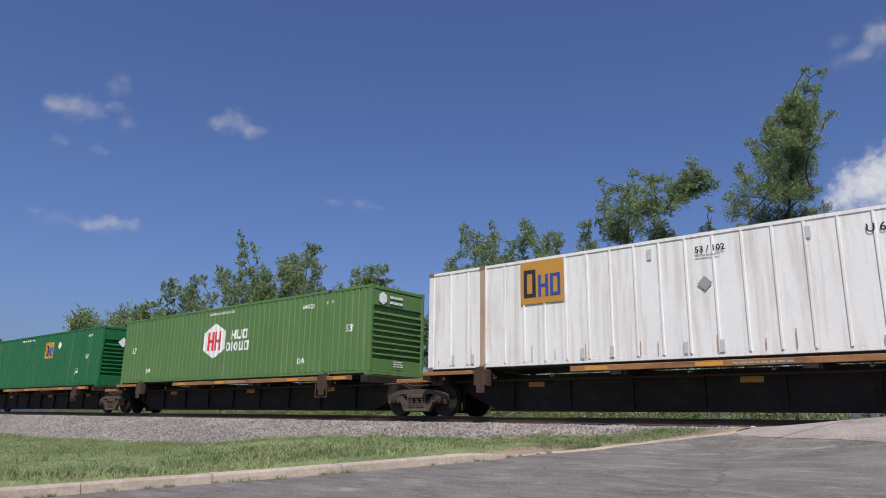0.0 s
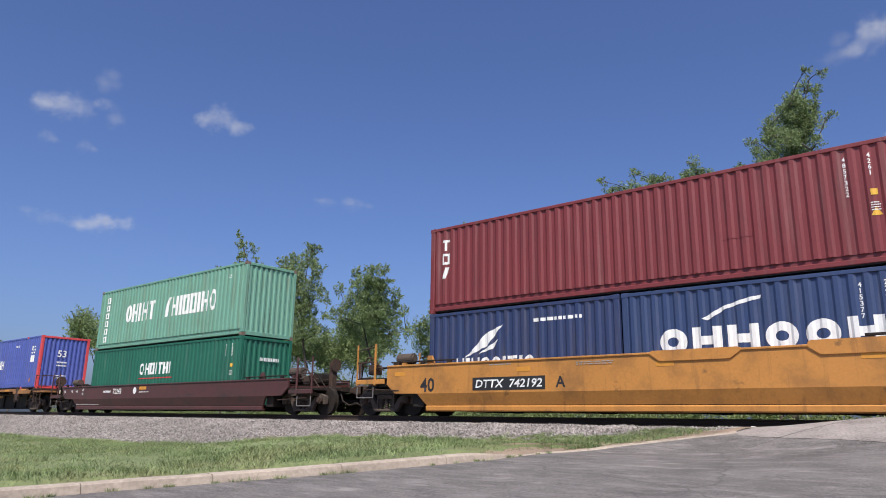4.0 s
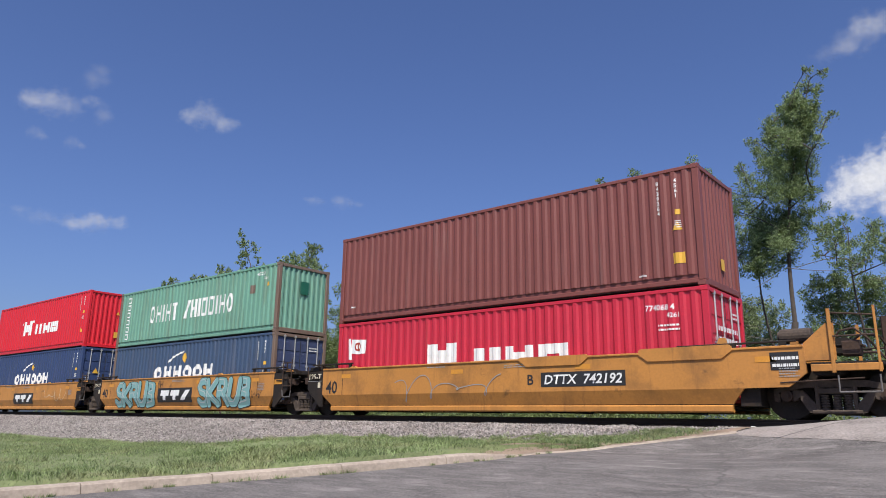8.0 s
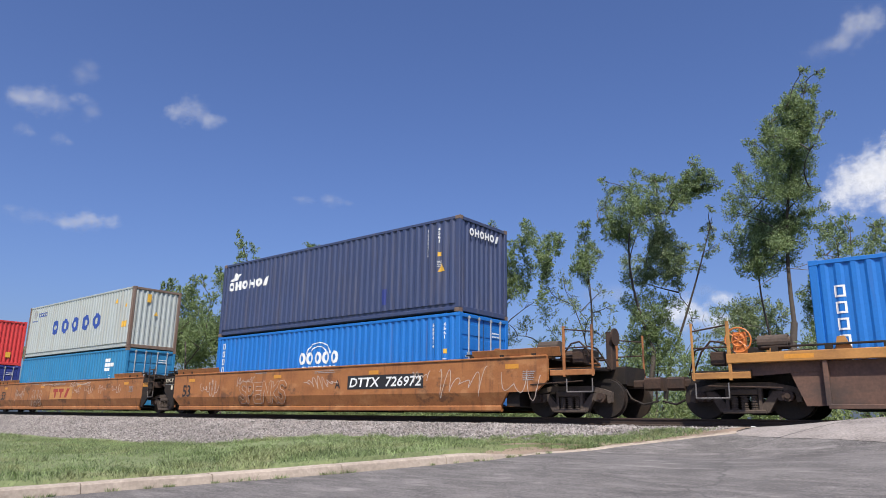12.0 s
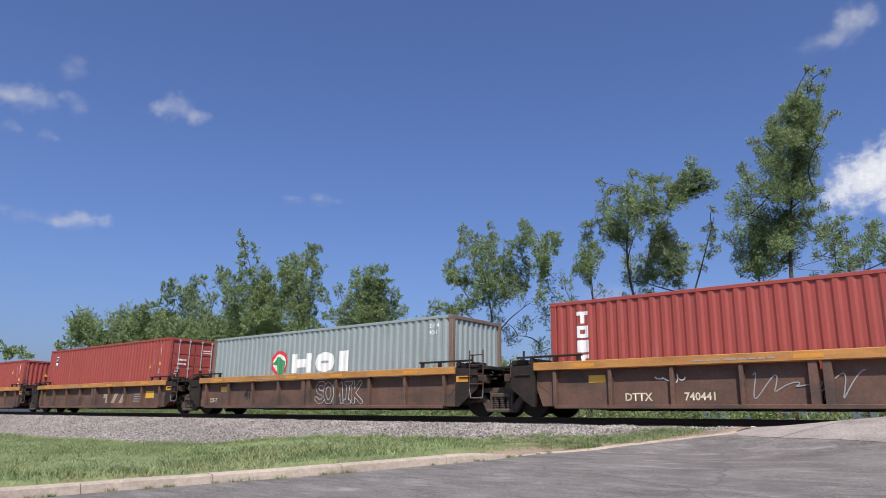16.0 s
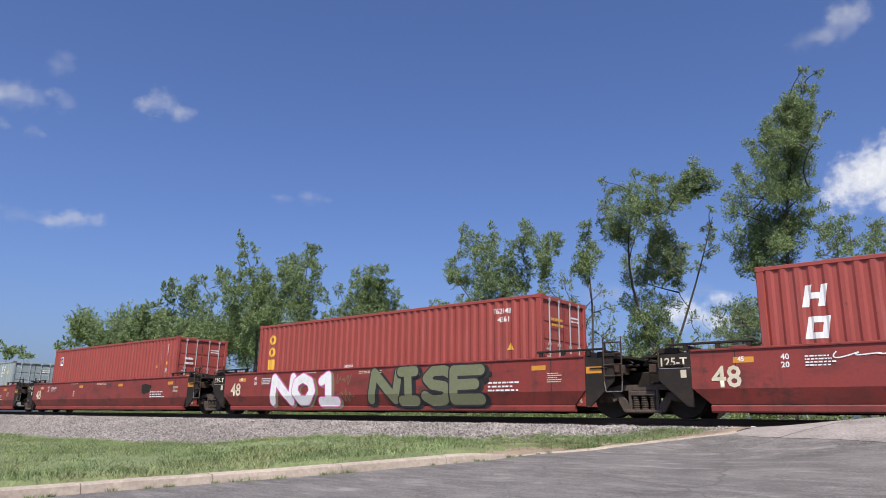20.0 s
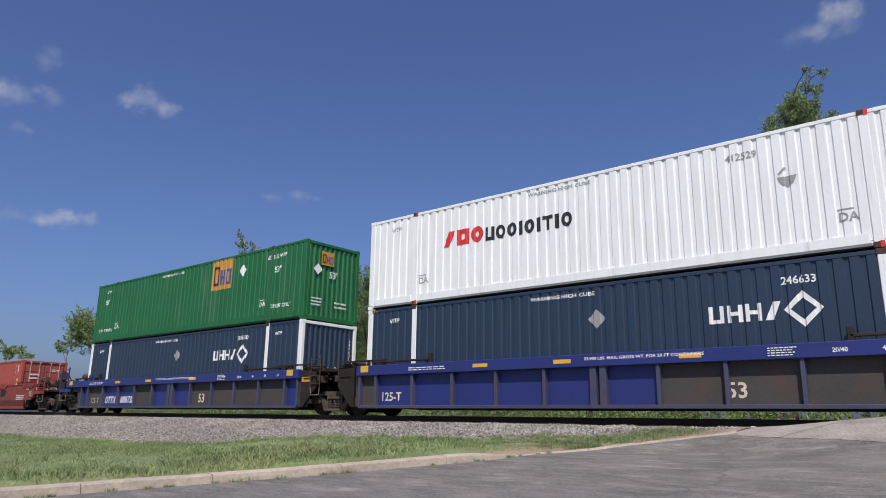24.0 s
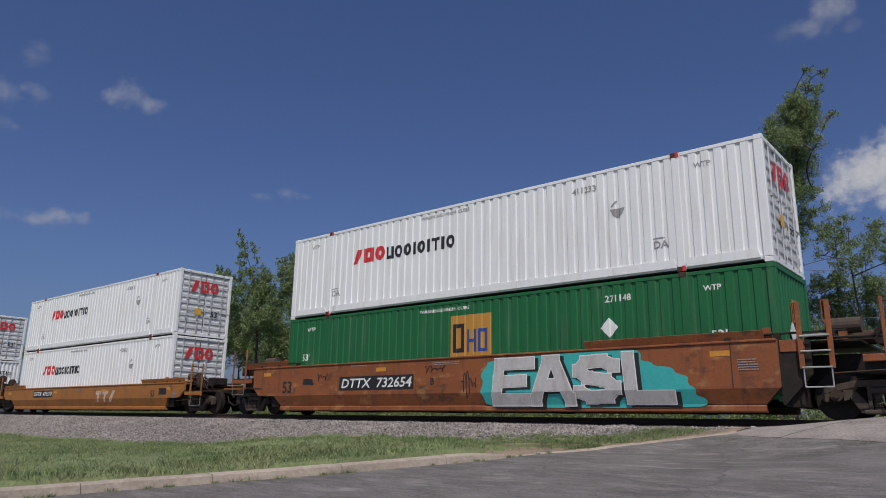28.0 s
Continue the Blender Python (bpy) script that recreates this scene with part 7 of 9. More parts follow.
def white53(s0, z, num, u=3.1, v=1.60, w=4.35, h=0.47, door=True):
    c, f, e = container(s0, z, L53, HC, W53, C_WHITE, "white corrugated 53-foot container with red and black mark", 0.30, 0.034, door=door, door_mat=DOOR_GREY, skirt=True)
    domestic(f, L53, HC, GREY_MARK, num)
    offs = (L53 - L40) / 2
    f.lift = 0.024
    for x in (offs - 0.1, L53 - offs - 0.1):
        f.rect("red_tab", x, HC - 0.13, 0.2, 0.13, RED_MARK)
        f.rect("red_tab", x, 0.0, 0.2, 0.13, RED_MARK)
    f.lift = 0.004
    logistics_mark(f, u, v, w, h)
    f.shape("placard_holder", [[(0.1, 0.35), (0.9, 0.35), (0.75, 0.12), (0.5, 0), (0.25, 0.12)], [(0.2, 0.42), (0.5, 0.62), (0.42, 0.66), (0.15, 0.46)]], GREY_MARK, 12.4, 1.55, 0.5, 0.7)
    if door:
        e.blocks("/qo", 0.55, 1.95, 1.35, 0.5, RED_MARK, 0, "red plain-shape trade mark", 0.3)
        e.rect("label_plate", 0.85, 0.95, 0.3, 0.28, YELLOW_MARK)
        e.text("53'", 1.6, 0.9, 0.28, BLACK_MARK)
    else:
        e.blocks("/qo", 0.5, 2.0, 0.45, 0.24, RED_MARK)
        e.blocks("uoitio", 1.0, 2.0, 1.05, 0.2, BLACK_MARK)
    return c


umax(370.45, "266450")
c, f, e = container(370.43, WU + HC + 0.02, L53, HC, W53, C_GREEN, "deep green 53-foot container stacked on an ink blue one", 0.30, door=False, skirt=True)
domestic(f, L53, HC, WHITE_MARK, "650812", 13.9)
square_mark(f, 10.18, 1.58, 1.42)
f.diamond(12.08, 1.95, 0.48, WHITE_MARK)
f.text("53'", 0.95, 1.85, 0.24, WHITE_MARK)
f.text("53'", 14.35, 1.85, 0.24, WHITE_MARK)
f.text("TOP LIFT ONLY", 0.6, 0.52, 0.14, WHITE_MARK)
f.text("TOP LIFT ONLY", 14.1, 0.52, 0.14, WHITE_MARK)
square_mark(e, 0.7, 2.05, 0.6)
e.diamond(0.35, 1.65, 0.42, WHITE_MARK)
e.text("53'", 1.1, 1.6, 0.26, WHITE_MARK)
e.bars(0.3, 0.5, 0.5, 0.35, 3, WHITE_MARK)
e.bars(1.4, 0.5, 0.6, 0.3, 2, WHITE_MARK)
umax(389.87, "246633")
white53(389.85, WU + HC + 0.02, "412529")
white53(409.52, WU, "412071", 8.72, 1.52, 4.35, 0.47, False)
white53(409.50, WU + HC + 0.02, "414625")

# ochre single car
c, f, L = well_unit(431.25, 451.25, 1.22, OCHRE_DEEP, "deep ochre well car with faded white mark", "end", "end", brake_l=True)
well_marks(f, L, 1.22)
number_board(f, 4.85, 0.80, "DTTX  471570", 2.2, 0.22)
f.blocks("tt/", 12.0, 0.48, 1.9, 0.5, CHALK_MARK, 0.1, "faded pale plain-shape mark", 0.3)
f.text("53", 17.1, 0.66, 0.28, BLACK_MARK)
f.rect("test_board", 17.8, 0.75, 0.6, 0.26, BLACK_MARK)
for q in ((0.03, 0.14), (0.80, 0.17)):
    x = f.x0 + q[0] * L
    part("guide_plate", Solid().prism([(-1.40, 1.20), (-1.47, 1.40), (-1.44, 1.41), (-1.36, 1.20)], 0, x, x + q[1] * L), OCHRE_DEEP, c)
white53(433.26, WU, "412462", 3.0, 1.55, 4.4, 0.46)
white53(433.24, WU + HC + 0.02, "413243")

# rust-brown single car with large graffiti
c, f, L = well_unit(455.1, 475.1, 1.60, RUST_ORANGE, "rust-brown well car with white and teal graffiti", "end", "end", brake_r=True, short=True)
well_marks(f, L, 1.60)
number_board(f, 5.25, 0.82, "DTTX  732654", 3.0, 0.30)
f.text("53", 2.25, 0.70, 0.40, BLACK_MARK)
f.smudge(3.3, 0.95, 0.55, 0.22, BLACK_MARK, 502)
f.scrawl(4.0, 1.05, 0.6, 0.3, BLACK_MARK, 121, 3)
f.text("17", 11.75, 1.22, 0.13, BLACK_MARK)
f.scrawl(8.7, 1.15, 0.9, 0.28, BLACK_MARK, 123, 4)
f.scrawl(10.1, 0.4, 0.6, 0.9, BLACK_MARK, 125, 5)
f.text("B", 9.0, 0.86, 0.2, BLACK_MARK)
rim = [(0.03, 0.0), (0.96, 0.0), (1.0, 0.06), (0.99, 0.16), (0.955, 0.2), (0.965, 0.3), (0.93, 0.38), (0.94, 0.5), (0.89, 0.55), (0.88, 0.66), (0.81, 0.68), (0.80, 0.76), (0.755, 0.78), (0.765, 0.9), (0.73, 1.0),
                            (0.05, 0.93), (0.04, 0.8), (0.0, 0.62), (0.025, 0.5), (0.0, 0.3), (0.02, 0.2)]
for _ in range(3):      # round the rim off
    rim = [((1 - q) * a[0] + q * b[0], (1 - q) * a[1] + q * b[1]) for a, b in zip(rim, rim[1:] + rim[:1]) for q in (0.25, 0.75)]
f.shape("sprayed_ground", [rim], CYAN_MARK, 10.75, 0.22, 6.1, 1.36)
f.lift = 0.018
f.spray("EASL", 11.15, 0.25, 5.0, 1.28, SILVER_MARK, WHITE_MARK, 129, 0.29, 0.022, BLACK_MARK, "large silver spray letters on teal", 1.0, None, True)
f.lift = 0.005
for q in ((0.0, 0.13), (0.74, 0.22)):
    x = f.x0 + q[0] * L
    part("guide_plate", Solid().prism([(-1.40, 1.58), (-1.47, 1.80), (-1.44, 1.81), (-1.36, 1.58)], 0, x, x + q[1] * L), RUST_ORANGE, c)
c, f, e = container(457.22, WU, L53, HC, W53, C_GREEN, "deep green 53-foot container in a rust-brown well", 0.30, door=False)
domestic(f, L53, HC, WHITE_MARK, "271148", 12.2)
stripes(f, L53, HC)
square_mark(f, 7.31, 1.2, 1.44)
f.diamond(12.04, 1.52, 0.48, WHITE_MARK)
f.text("53'", 0.75, 1.42, 0.24, WHITE_MARK)
f.text("53'", 14.7, 1.3, 0.24, WHITE_MARK)
square_mark(e, 1.0, 1.7, 0.6)
e.diamond(0.6, 1.2, 0.55, WHITE_MARK)
white53(457.20, WU + HC + 0.02, "411233")


# ---- ground, road, kerb, track ----
def smooth01(a, b, x):
    q = min(1.0, max(0.0, (x - a) / (b - a)))
    return q * q * (3 - 2 * q)


def road_z(x, y):
    z = 0.03 + 0.42 * smooth01(2.5, 12.0, y) + 0.50 * smooth01(12.0, 14.6, y)
    return z + 0.25 * smooth01(-4.6, -1.4, x) * smooth01(8.5, 14.2, y)


KERB = ((1.0, -9.3), (3.3, -9.25), (4.5, -9.08), (5.75, -8.58), (7.15, -7.87), (8.73, -7.24), (9.6, -6.97), (11.6, -6.98), (12.2, -6.88), (12.84, -6.22), (13.07, -5.76), (13.32, -5.31), (13.58, -4.86), (13.8, -4.41), (14.4, -4.1))


def kerb_x(y):
    """The kerb's line: along the road, then bending in towards the crossing."""
    for (a, xa), (b, xb) in zip(KERB, KERB[1:]):
        if y <= b:
            return xa + (xb - xa) * (max(y, a) - a) / (b - a)
    return KERB[-1][1]


def verge_z(x, y):
    near = 0.16 + 0.42 * smooth01(2.5, 12.0, y) - 0.05 * smooth01(12, 13.5, y)
    far = 0.16 + 0.05 * smooth01(4, 11, y)
    k = smooth01(-12.5, -17.5, x)
    z = near * (1 - k) + far * k
    if y > 19.5:
        z = 1.0 - 0.35 * smooth01(19.5, 24, y)
    return z + 0.05 * noise.noise((x * 0.35, y * 0.35, 3.1))


GRASS_SOIL = material("grassy_soil", (0.15, 0.18, 0.075), 0.95, 0, 0.4, 12, (0.22, 0.19, 0.10), 0.55, (0.9, 0.9, 0.9), 0.5, 1.4)
BALLAST = material("ballast_bed", (0.20, 0.175, 0.162), 0.95, 0, 0.5, 26, (0.16, 0.12, 0.10), 0.4, (1.2, 1.2, 1.2), 0.8, 2.0)
CONCRETE = material("kerb_concrete", (0.38, 0.315, 0.255), 0.95, 0, 0.28, 18, (0.22, 0.18, 0.14), 0.7, (2.4, 2.4, 6.0), 0.4)
TIE_WOOD = material("creosoted_wood", (0.06, 0.045, 0.035), 0.9, 0, 0.3, 12, None, 0, (1, 1, 1), 0.3)


def asphalt(name, colour, streak):
    m = material(name, colour, 0.95, 0, 0.55, 24, streak, 0.9, (1.5, 4.2, 1), 0.8, 1.3)
    nt = m.node_tree
    n, l = nt.nodes, nt.links
    co = n.new("ShaderNodeTexCoord")
    warp = n.new("ShaderNodeTexNoise")
    warp.inputs["Scale"].default_value = 0.8
    mixv = n.new("ShaderNodeMix")
    mixv.data_type, mixv.blend_type = "RGBA", "LINEAR_LIGHT"
    mixv.inputs["Factor"].default_value = 0.35
    l.new(co.outputs["Object"], warp.inputs["Vector"])
    l.new(co.outputs["Object"], mixv.inputs["A"])
    l.new(warp.outputs["Color"], mixv.inputs["B"])
    vor = n.new("ShaderNodeTexVoronoi")
    vor.feature = "DISTANCE_TO_EDGE"
    vor.inputs["Scale"].default_value = 0.19
    l.new(mixv.outputs["Result"], vor.inputs["Vector"])
    crack = n.new("ShaderNodeMapRange")
    crack.inputs["From Min"].default_value, crack.inputs["From Max"].default_value = 0.001, 0.006
    l.new(vor.outputs["Distance"], crack.inputs["Value"])
    bsdf = n["Principled BSDF"]
    old = bsdf.inputs["Base Color"].links[0].from_socket
    mx = n.new("ShaderNodeMix")
    mx.data_type = "RGBA"
    mx.inputs["A"].default_value = (0.10, 0.092, 0.086, 1)
    l.new(crack.outputs[0], mx.inputs["Factor"])
    l.new(old, mx.inputs["B"])
    l.new(mx.outputs["Result"], bsdf.inputs["Base Color"])
    return m


ASPHALT = asphalt("worn_asphalt", (0.126, 0.115, 0.108), (0.23, 0.21, 0.196))
APRON = asphalt("pale_crossing_surface", (0.25, 0.22, 0.20), (0.32, 0.285, 0.26))


weather(ASPHALT, (0.34, 0.31, 0.29), (1.3, 3.4, 1), 0.57, 0.68, 0.5)
weather(ASPHALT, (0.075, 0.068, 0.063), (0.7, 1.5, 1), 0.52, 0.68, 0.45)
weather(ASPHALT, (0.30, 0.275, 0.255), (38, 38, 38), 0.54, 0.66, 0.55)
weather(ASPHALT, (0.05, 0.045, 0.042), (55, 55, 55), 0.54, 0.66, 0.6)
weather(APRON, (0.16, 0.14, 0.125), (0.9, 1.2, 1), 0.54, 0.68, 0.4)
weather(APRON, (0.13, 0.115, 0.10), (40, 40, 40), 0.56, 0.68, 0.4)


def sheet(name, xs, ys, z_of, mat, keep=None):
    me = bpy.data.meshes.new(name)
    nx = len(xs)
    vs = [(x, y, z_of(x, y)) for y in ys for x in xs]
    fs = []
    for j in range(len(ys) - 1):
        for i in range(nx - 1):
            if keep is None or keep((xs[i] + xs[i + 1]) / 2, (ys[j] + ys[j + 1]) / 2):
                fs.append((j * nx + i, j * nx + i + 1, (j + 1) * nx + i + 1, (j + 1) * nx + i))
    me.from_pydata(vs, [], fs)
    me.shade_smooth()
    me.materials.append(mat)
    return new(name, me)


def steps(a, b, d):
    n = max(1, round((b - a) / d))
    return [a + (b - a) * i / n for i in range(n + 1)]


def ground_z(x, y):
    """The land: low before the track, a little higher behind it, sinking under road and ballast."""
    far = max(abs(x + 10) - 60, abs(y - 10) - 40, 0.0)
    z = verge_z(x, y) - min(far * 0.004, 0.8)
    if x < 16 and y < 15.2:
        k = smooth01(-0.42, -0.16, x - kerb_x(min(max(y, 2.0), 14.4)))
        z = z * (1 - k) + (min(road_z(x, y), 1.0) - 0.3) * k
    return z


xs = [-2500, -900, -400, -220, -140, -100] + steps(-80, -24, 2.0) + steps(-23.5, 4, 0.25) + steps(6, 40, 4) + [60, 120, 300, 900, 2500]
ys = [-2500, -600, -200, -80, -40, -20, -10] + steps(-4, 0, 1) + steps(0.4, 16, 0.25) + steps(17, 40, 1.5) + [50, 70, 110, 200, 500, 1200, 2600]
tagged(sheet("ground", xs, ys, ground_z, GRASS_SOIL), "uneven grassy ground beside a railway line", "ground", kind="structure")

road_ys = [-40, -20, -10, -5] + steps(-3, 15.0, 0.2)
me = bpy.data.meshes.new("road")
rows_, grid_ = [], []
cols = 60
for y in road_ys:
    a = kerb_x(max(y, 2.0)) + 0.02 if y < 14.4 else kerb_x(14.4)
    a = min(a, -3.9)
    rows_.append([(a + (14 - a) * (i / cols) ** 1.6, y) for i in range(cols + 1)])
vs = [(x, y, road_z(x, y)) for r in rows_ for x, y in r]
fs = [(j * (cols + 1) + i, j * (cols + 1) + i + 1, (j + 1) * (cols + 1) + i + 1, (j + 1) * (cols + 1) + i) for j in range(len(rows_) - 1) for i in range(cols)]
me.from_pydata(vs, [], fs)
me.shade_smooth()
me.materials.append(ASPHALT)
road = tagged(new("road", me), "worn grey asphalt road that rises to the crossing", "road", kind="structure")

# the pale strip next to the rails
vs, fs = [], []
ap_ys = steps(9.0, 15.0, 0.15)
for y in ap_ys:
    for i in range(31):
        a = -4.4 + 2.9 * max(0, 13.7 - y)
        x = a + (14 - a) * (i / 30) ** 1.4
        vs.append((x, y, road_z(x, y) + 0.006))
for j in range(len(ap_ys) - 1):
    for i in range(30):
        fs.append((j * 31 + i, j * 31 + i + 1, (j + 1) * 31 + i + 1, (j + 1) * 31 + i))
me = bpy.data.meshes.new("crossing_apron")
me.from_pydata(vs, [], fs)
me.shade_smooth()
me.materials.append(APRON)
tagged(new("crossing_apron", me), "pale worn surface where the road meets the rails", "road", kind="structure")

# kerb, in cast lengths
kerb = tagged(new("kerb"), "weathered tan concrete kerb between grass and road", "kerb", kind="structure")
cuts = [1.5, 2.6, 4.1, 5.6, 7.2, 8.8, 10.2, 11.4, 12.4, 13.2, 13.9]
for k, (a, b) in enumerate(zip(cuts, cuts[1:])):
    s = Solid()
    n = 8
    ring_rows = []
    for i in range(n + 1):
        y = a + 0.008 + (b - a - 0.016) * i / n
        x, z = kerb_x(max(y, 2.0)), road_z(-9, y) * smooth01(13.9, 12.5, y) + road_z(kerb_x(y), y) * (1 - smooth01(13.9, 12.5, y))
        h = 0.118 - 0.10 * smooth01(9.2, 10.6, y) + 0.008 * noise.noise((x, y * 1.5, k))
        w = 0.20 - 0.08 * smooth01(9.4, 10.6, y)
        ring_rows.append([(x, y, z - 0.2), (x + 0.0, y, z), (x - 0.02, y, z + h - 0.02), (x - 0.045, y, z + h), (x - w, y, z + h + 0.005), (x - w, y, z - 0.2)])
    v = [p for r in ring_rows for p in r]
    f = [(i * 6 + j, i * 6 + (j + 1) % 6, (i + 1) * 6 + (j + 1) % 6, (i + 1) * 6 + j) for i in range(n) for j in range(6)]
    f += [tuple(range(6))[::-1], tuple(n * 6 + j for j in range(6))]
    s.add(v, f)
    part("kerb_stone", s, CONCRETE, kerb)

# ballast bed
BED = [(10.6, 0.02), (11.3, 0.22), (13.0, 0.58), (14.4, 0.86), (14.75, 0.90), (15.4, 0.91), (18.3, 0.91), (19.2, 0.90), (21.5, 0.55), (22.6, 0.35)]


def bed_z(y):
    for (a, za), (b, zb) in zip(BED, BED[1:]):
        if a <= y <= b:
            return za + (zb - za) * (y - a) / (b - a)
    return 0.0


def ballast_z(x, y):
    z = bed_z(y) + 0.035 * noise.noise((x * 1.7, y * 1.7, 0)) + 0.05 * noise.noise((x * 0.3, y * 0.3, 7)) * smooth01(16, 13, y)
    if y < 14.9:
        z -= 0.5 * smooth01(-0.5, 0.1, x - kerb_x(min(max(y, 2.0), 14.4)))
    return z


bx = [-900, -500, -300, -200, -150, -110, -80] + steps(-60, -4.2, 0.3)
by = steps(10.6, 15.4, 0.2) + steps(15.8, 22.6, 0.6)
bed = sheet("ballast_bed", bx, by, ballast_z, BALLAST)
tagged(bed, "grey crushed-stone ballast bed of the railway", "ballast", kind="structure")
bed2 = sheet("ballast_bed", steps(-4.2, 60, 2.5) + [200, 600], [15.05, 15.4, 16, 18.3, 19.2, 21.5, 22.6], lambda x, y: bed_z(y), BALLAST)
tagged(bed2, "grey crushed-stone ballast bed beyond the crossing", "ballast", kind="structure")

# rails and ties
RAIL_RING = [(-0.07, -0.17), (0.07, -0.17), (0.07, -0.155), (0.012, -0.13), (0.012, -0.045), (0.036, -0.035), (0.036, -0.006), (0.028, 0.0), (-0.028, 0.0), (-0.036, -0.006), (-0.036, -0.035), (-0.012, -0.045), (-0.012, -0.13), (-0.07, -0.155)]
for y in (TRACK_Y - 0.755, TRACK_Y + 0.755):
    s = Solid().prism([(y + a, RAIL_Z + b) for a, b in RAIL_RING], 0, -900, 600)
    ob = tagged(new("rail", s.mesh("rail", RAIL_TOP)), "rust-brown steel rail with worn head", "rail", "rails", "structure")
tie_me = Solid().box(-0.115, 0.115, -1.3, 1.3, -0.16, 0.0, 0.012).mesh("tie", TIE_WOOD)
for i in range(150):
    ob = new("railway_tie", tie_me)
    ob.location = (-72 + i * 0.53, TRACK_Y + random.uniform(-0.03, 0.03), RAIL_Z - 0.168)
    tagged(ob, "dark creosoted wooden railway tie in ballast", "railway tie", "ties under the rails", "structure")
# crossing panel by the road
part_s = Solid().box(-2.1, 12, TRACK_Y - 1.75, TRACK_Y - 0.82, RAIL_Z - 0.16, RAIL_Z + 0.004, 0.01)
tagged(new("crossing_panel", part_s.mesh("crossing_panel", APRON)), "pale crossing panel beside the rail", "crossing panel", kind="structure")

def toe_y(x):
    """Where the ballast's foot meets the grass."""
    z0 = 11.3 + 2.25 * smooth01(-13.6, -9.0, x) + 0.8 * smooth01(-7.6, -5.6, x)
    return z0 - 0.8 * smooth01(-19, -25, x) + 0.35 * noise.noise((x * 0.5, 2.0, 1.0))


# loose stones on the slope
STONE_MAT = material("crushed_stone", (0.235, 0.212, 0.196), 0.9, 0, 0.35, 14, (0.17, 0.12, 0.10), 0.4, (3, 3, 3), 0.2)


def by_island(m, lo, hi):
    """Lets each loose piece of a mesh differ in tone."""
    nt = m.node_tree
    n, l = nt.nodes, nt.links
    bsdf = n["Principled BSDF"]
    old = bsdf.inputs["Base Color"].links[0].from_socket
    g = n.new("ShaderNodeNewGeometry")
    mr = n.new("ShaderNodeMapRange")
    mr.inputs["To Min"].default_value, mr.inputs["To Max"].default_value = lo, hi
    l.new(g.outputs["Random Per Island"], mr.inputs["Value"])
    mx = n.new("ShaderNodeMix")
    mx.data_type, mx.blend_type = "RGBA", "MULTIPLY"
    mx.inputs["Factor"].default_value = 1
    l.new(old, mx.inputs["A"])
    l.new(mr.outputs[0], mx.inputs["B"])
    l.new(mx.outputs["Result"], bsdf.inputs["Base Color"])
    return m


by_island(STONE_MAT, 0.45, 1.6)


def numpy_mesh(name, co, quads_or_tris, mat):
    me = bpy.data.meshes.new(name)
    k = quads_or_tris.shape[1]
    me.vertices.add(len(co))
    me.vertices.foreach_set("co", co.astype(np.float32).ravel())
    me.loops.add(quads_or_tris.size)
    me.loops.foreach_set("vertex_index", quads_or_tris.astype(np.int32).ravel())
    me.polygons.add(len(quads_or_tris))
    me.polygons.foreach_set("loop_start", np.arange(0, quads_or_tris.size, k, dtype=np.int32))
    me.update(calc_edges=True)
    me.materials.append(mat)
    return me


def stones(n, x0, x1, y0, y1, size, rng):
    base = np.array([(1, 0, 0), (-1, 0, 0), (0, 1, 0), (0, -1, 0), (0, 0, 1), (0, 0, -1)], float)
    tri = np.array([(0, 2, 4), (2, 1, 4), (1, 3, 4), (3, 0, 4), (2, 0, 5), (1, 2, 5), (3, 1, 5), (0, 3, 5)])
    x = x0 + (x1 - x0) * rng.random(n) ** 0.75
    y = y0 + (y1 - y0) * rng.random(n)
    ok = np.array([(a < kerb_x(min(max(b, 2.0), 14.4)) - 0.3 or b > 14.7) and (b > toe_y(a) - 0.1 or rng.random() < 0.12) for a, b in zip(x, y)])
    x, y = x[ok], y[ok]
    n = len(x)
    z = np.array([ballast_z(a, b) for a, b in zip(x, y)])
    r = size * (0.5 + rng.random((n, 3)))
    ang = rng.random(n) * 6.28
    tilt = rng.random(n) * 1.2
    p = base[None] * r[:, None, :] * (0.75 + 0.5 * rng.random((n, 6, 1)))
    c, s = np.cos(tilt)[:, None], np.sin(tilt)[:, None]
    p = np.stack([p[..., 0], p[..., 1] * c - p[..., 2] * s, p[..., 1] * s + p[..., 2] * c], -1)
    c, s = np.cos(ang)[:, None], np.sin(ang)[:, None]
    p = np.stack([p[..., 0] * c - p[..., 1] * s, p[..., 0] * s + p[..., 1] * c, p[..., 2]], -1)
    p += np.stack([x, y, z + size * 0.2], -1)[:, None]
    f = tri[None] + 6 * np.arange(n)[:, None, None]
    return p.reshape(-1, 3), f.reshape(-1, 3)


rng = np.random.default_rng(5)
co, f = stones(44000, -48, -4.6, 11.2, 15.5, 0.034, rng)
tagged(new("ballast_stones", numpy_mesh("ballast_stones", co, f, STONE_MAT)), "loose angular grey and brown ballast stones", "stones", kind="stuff")

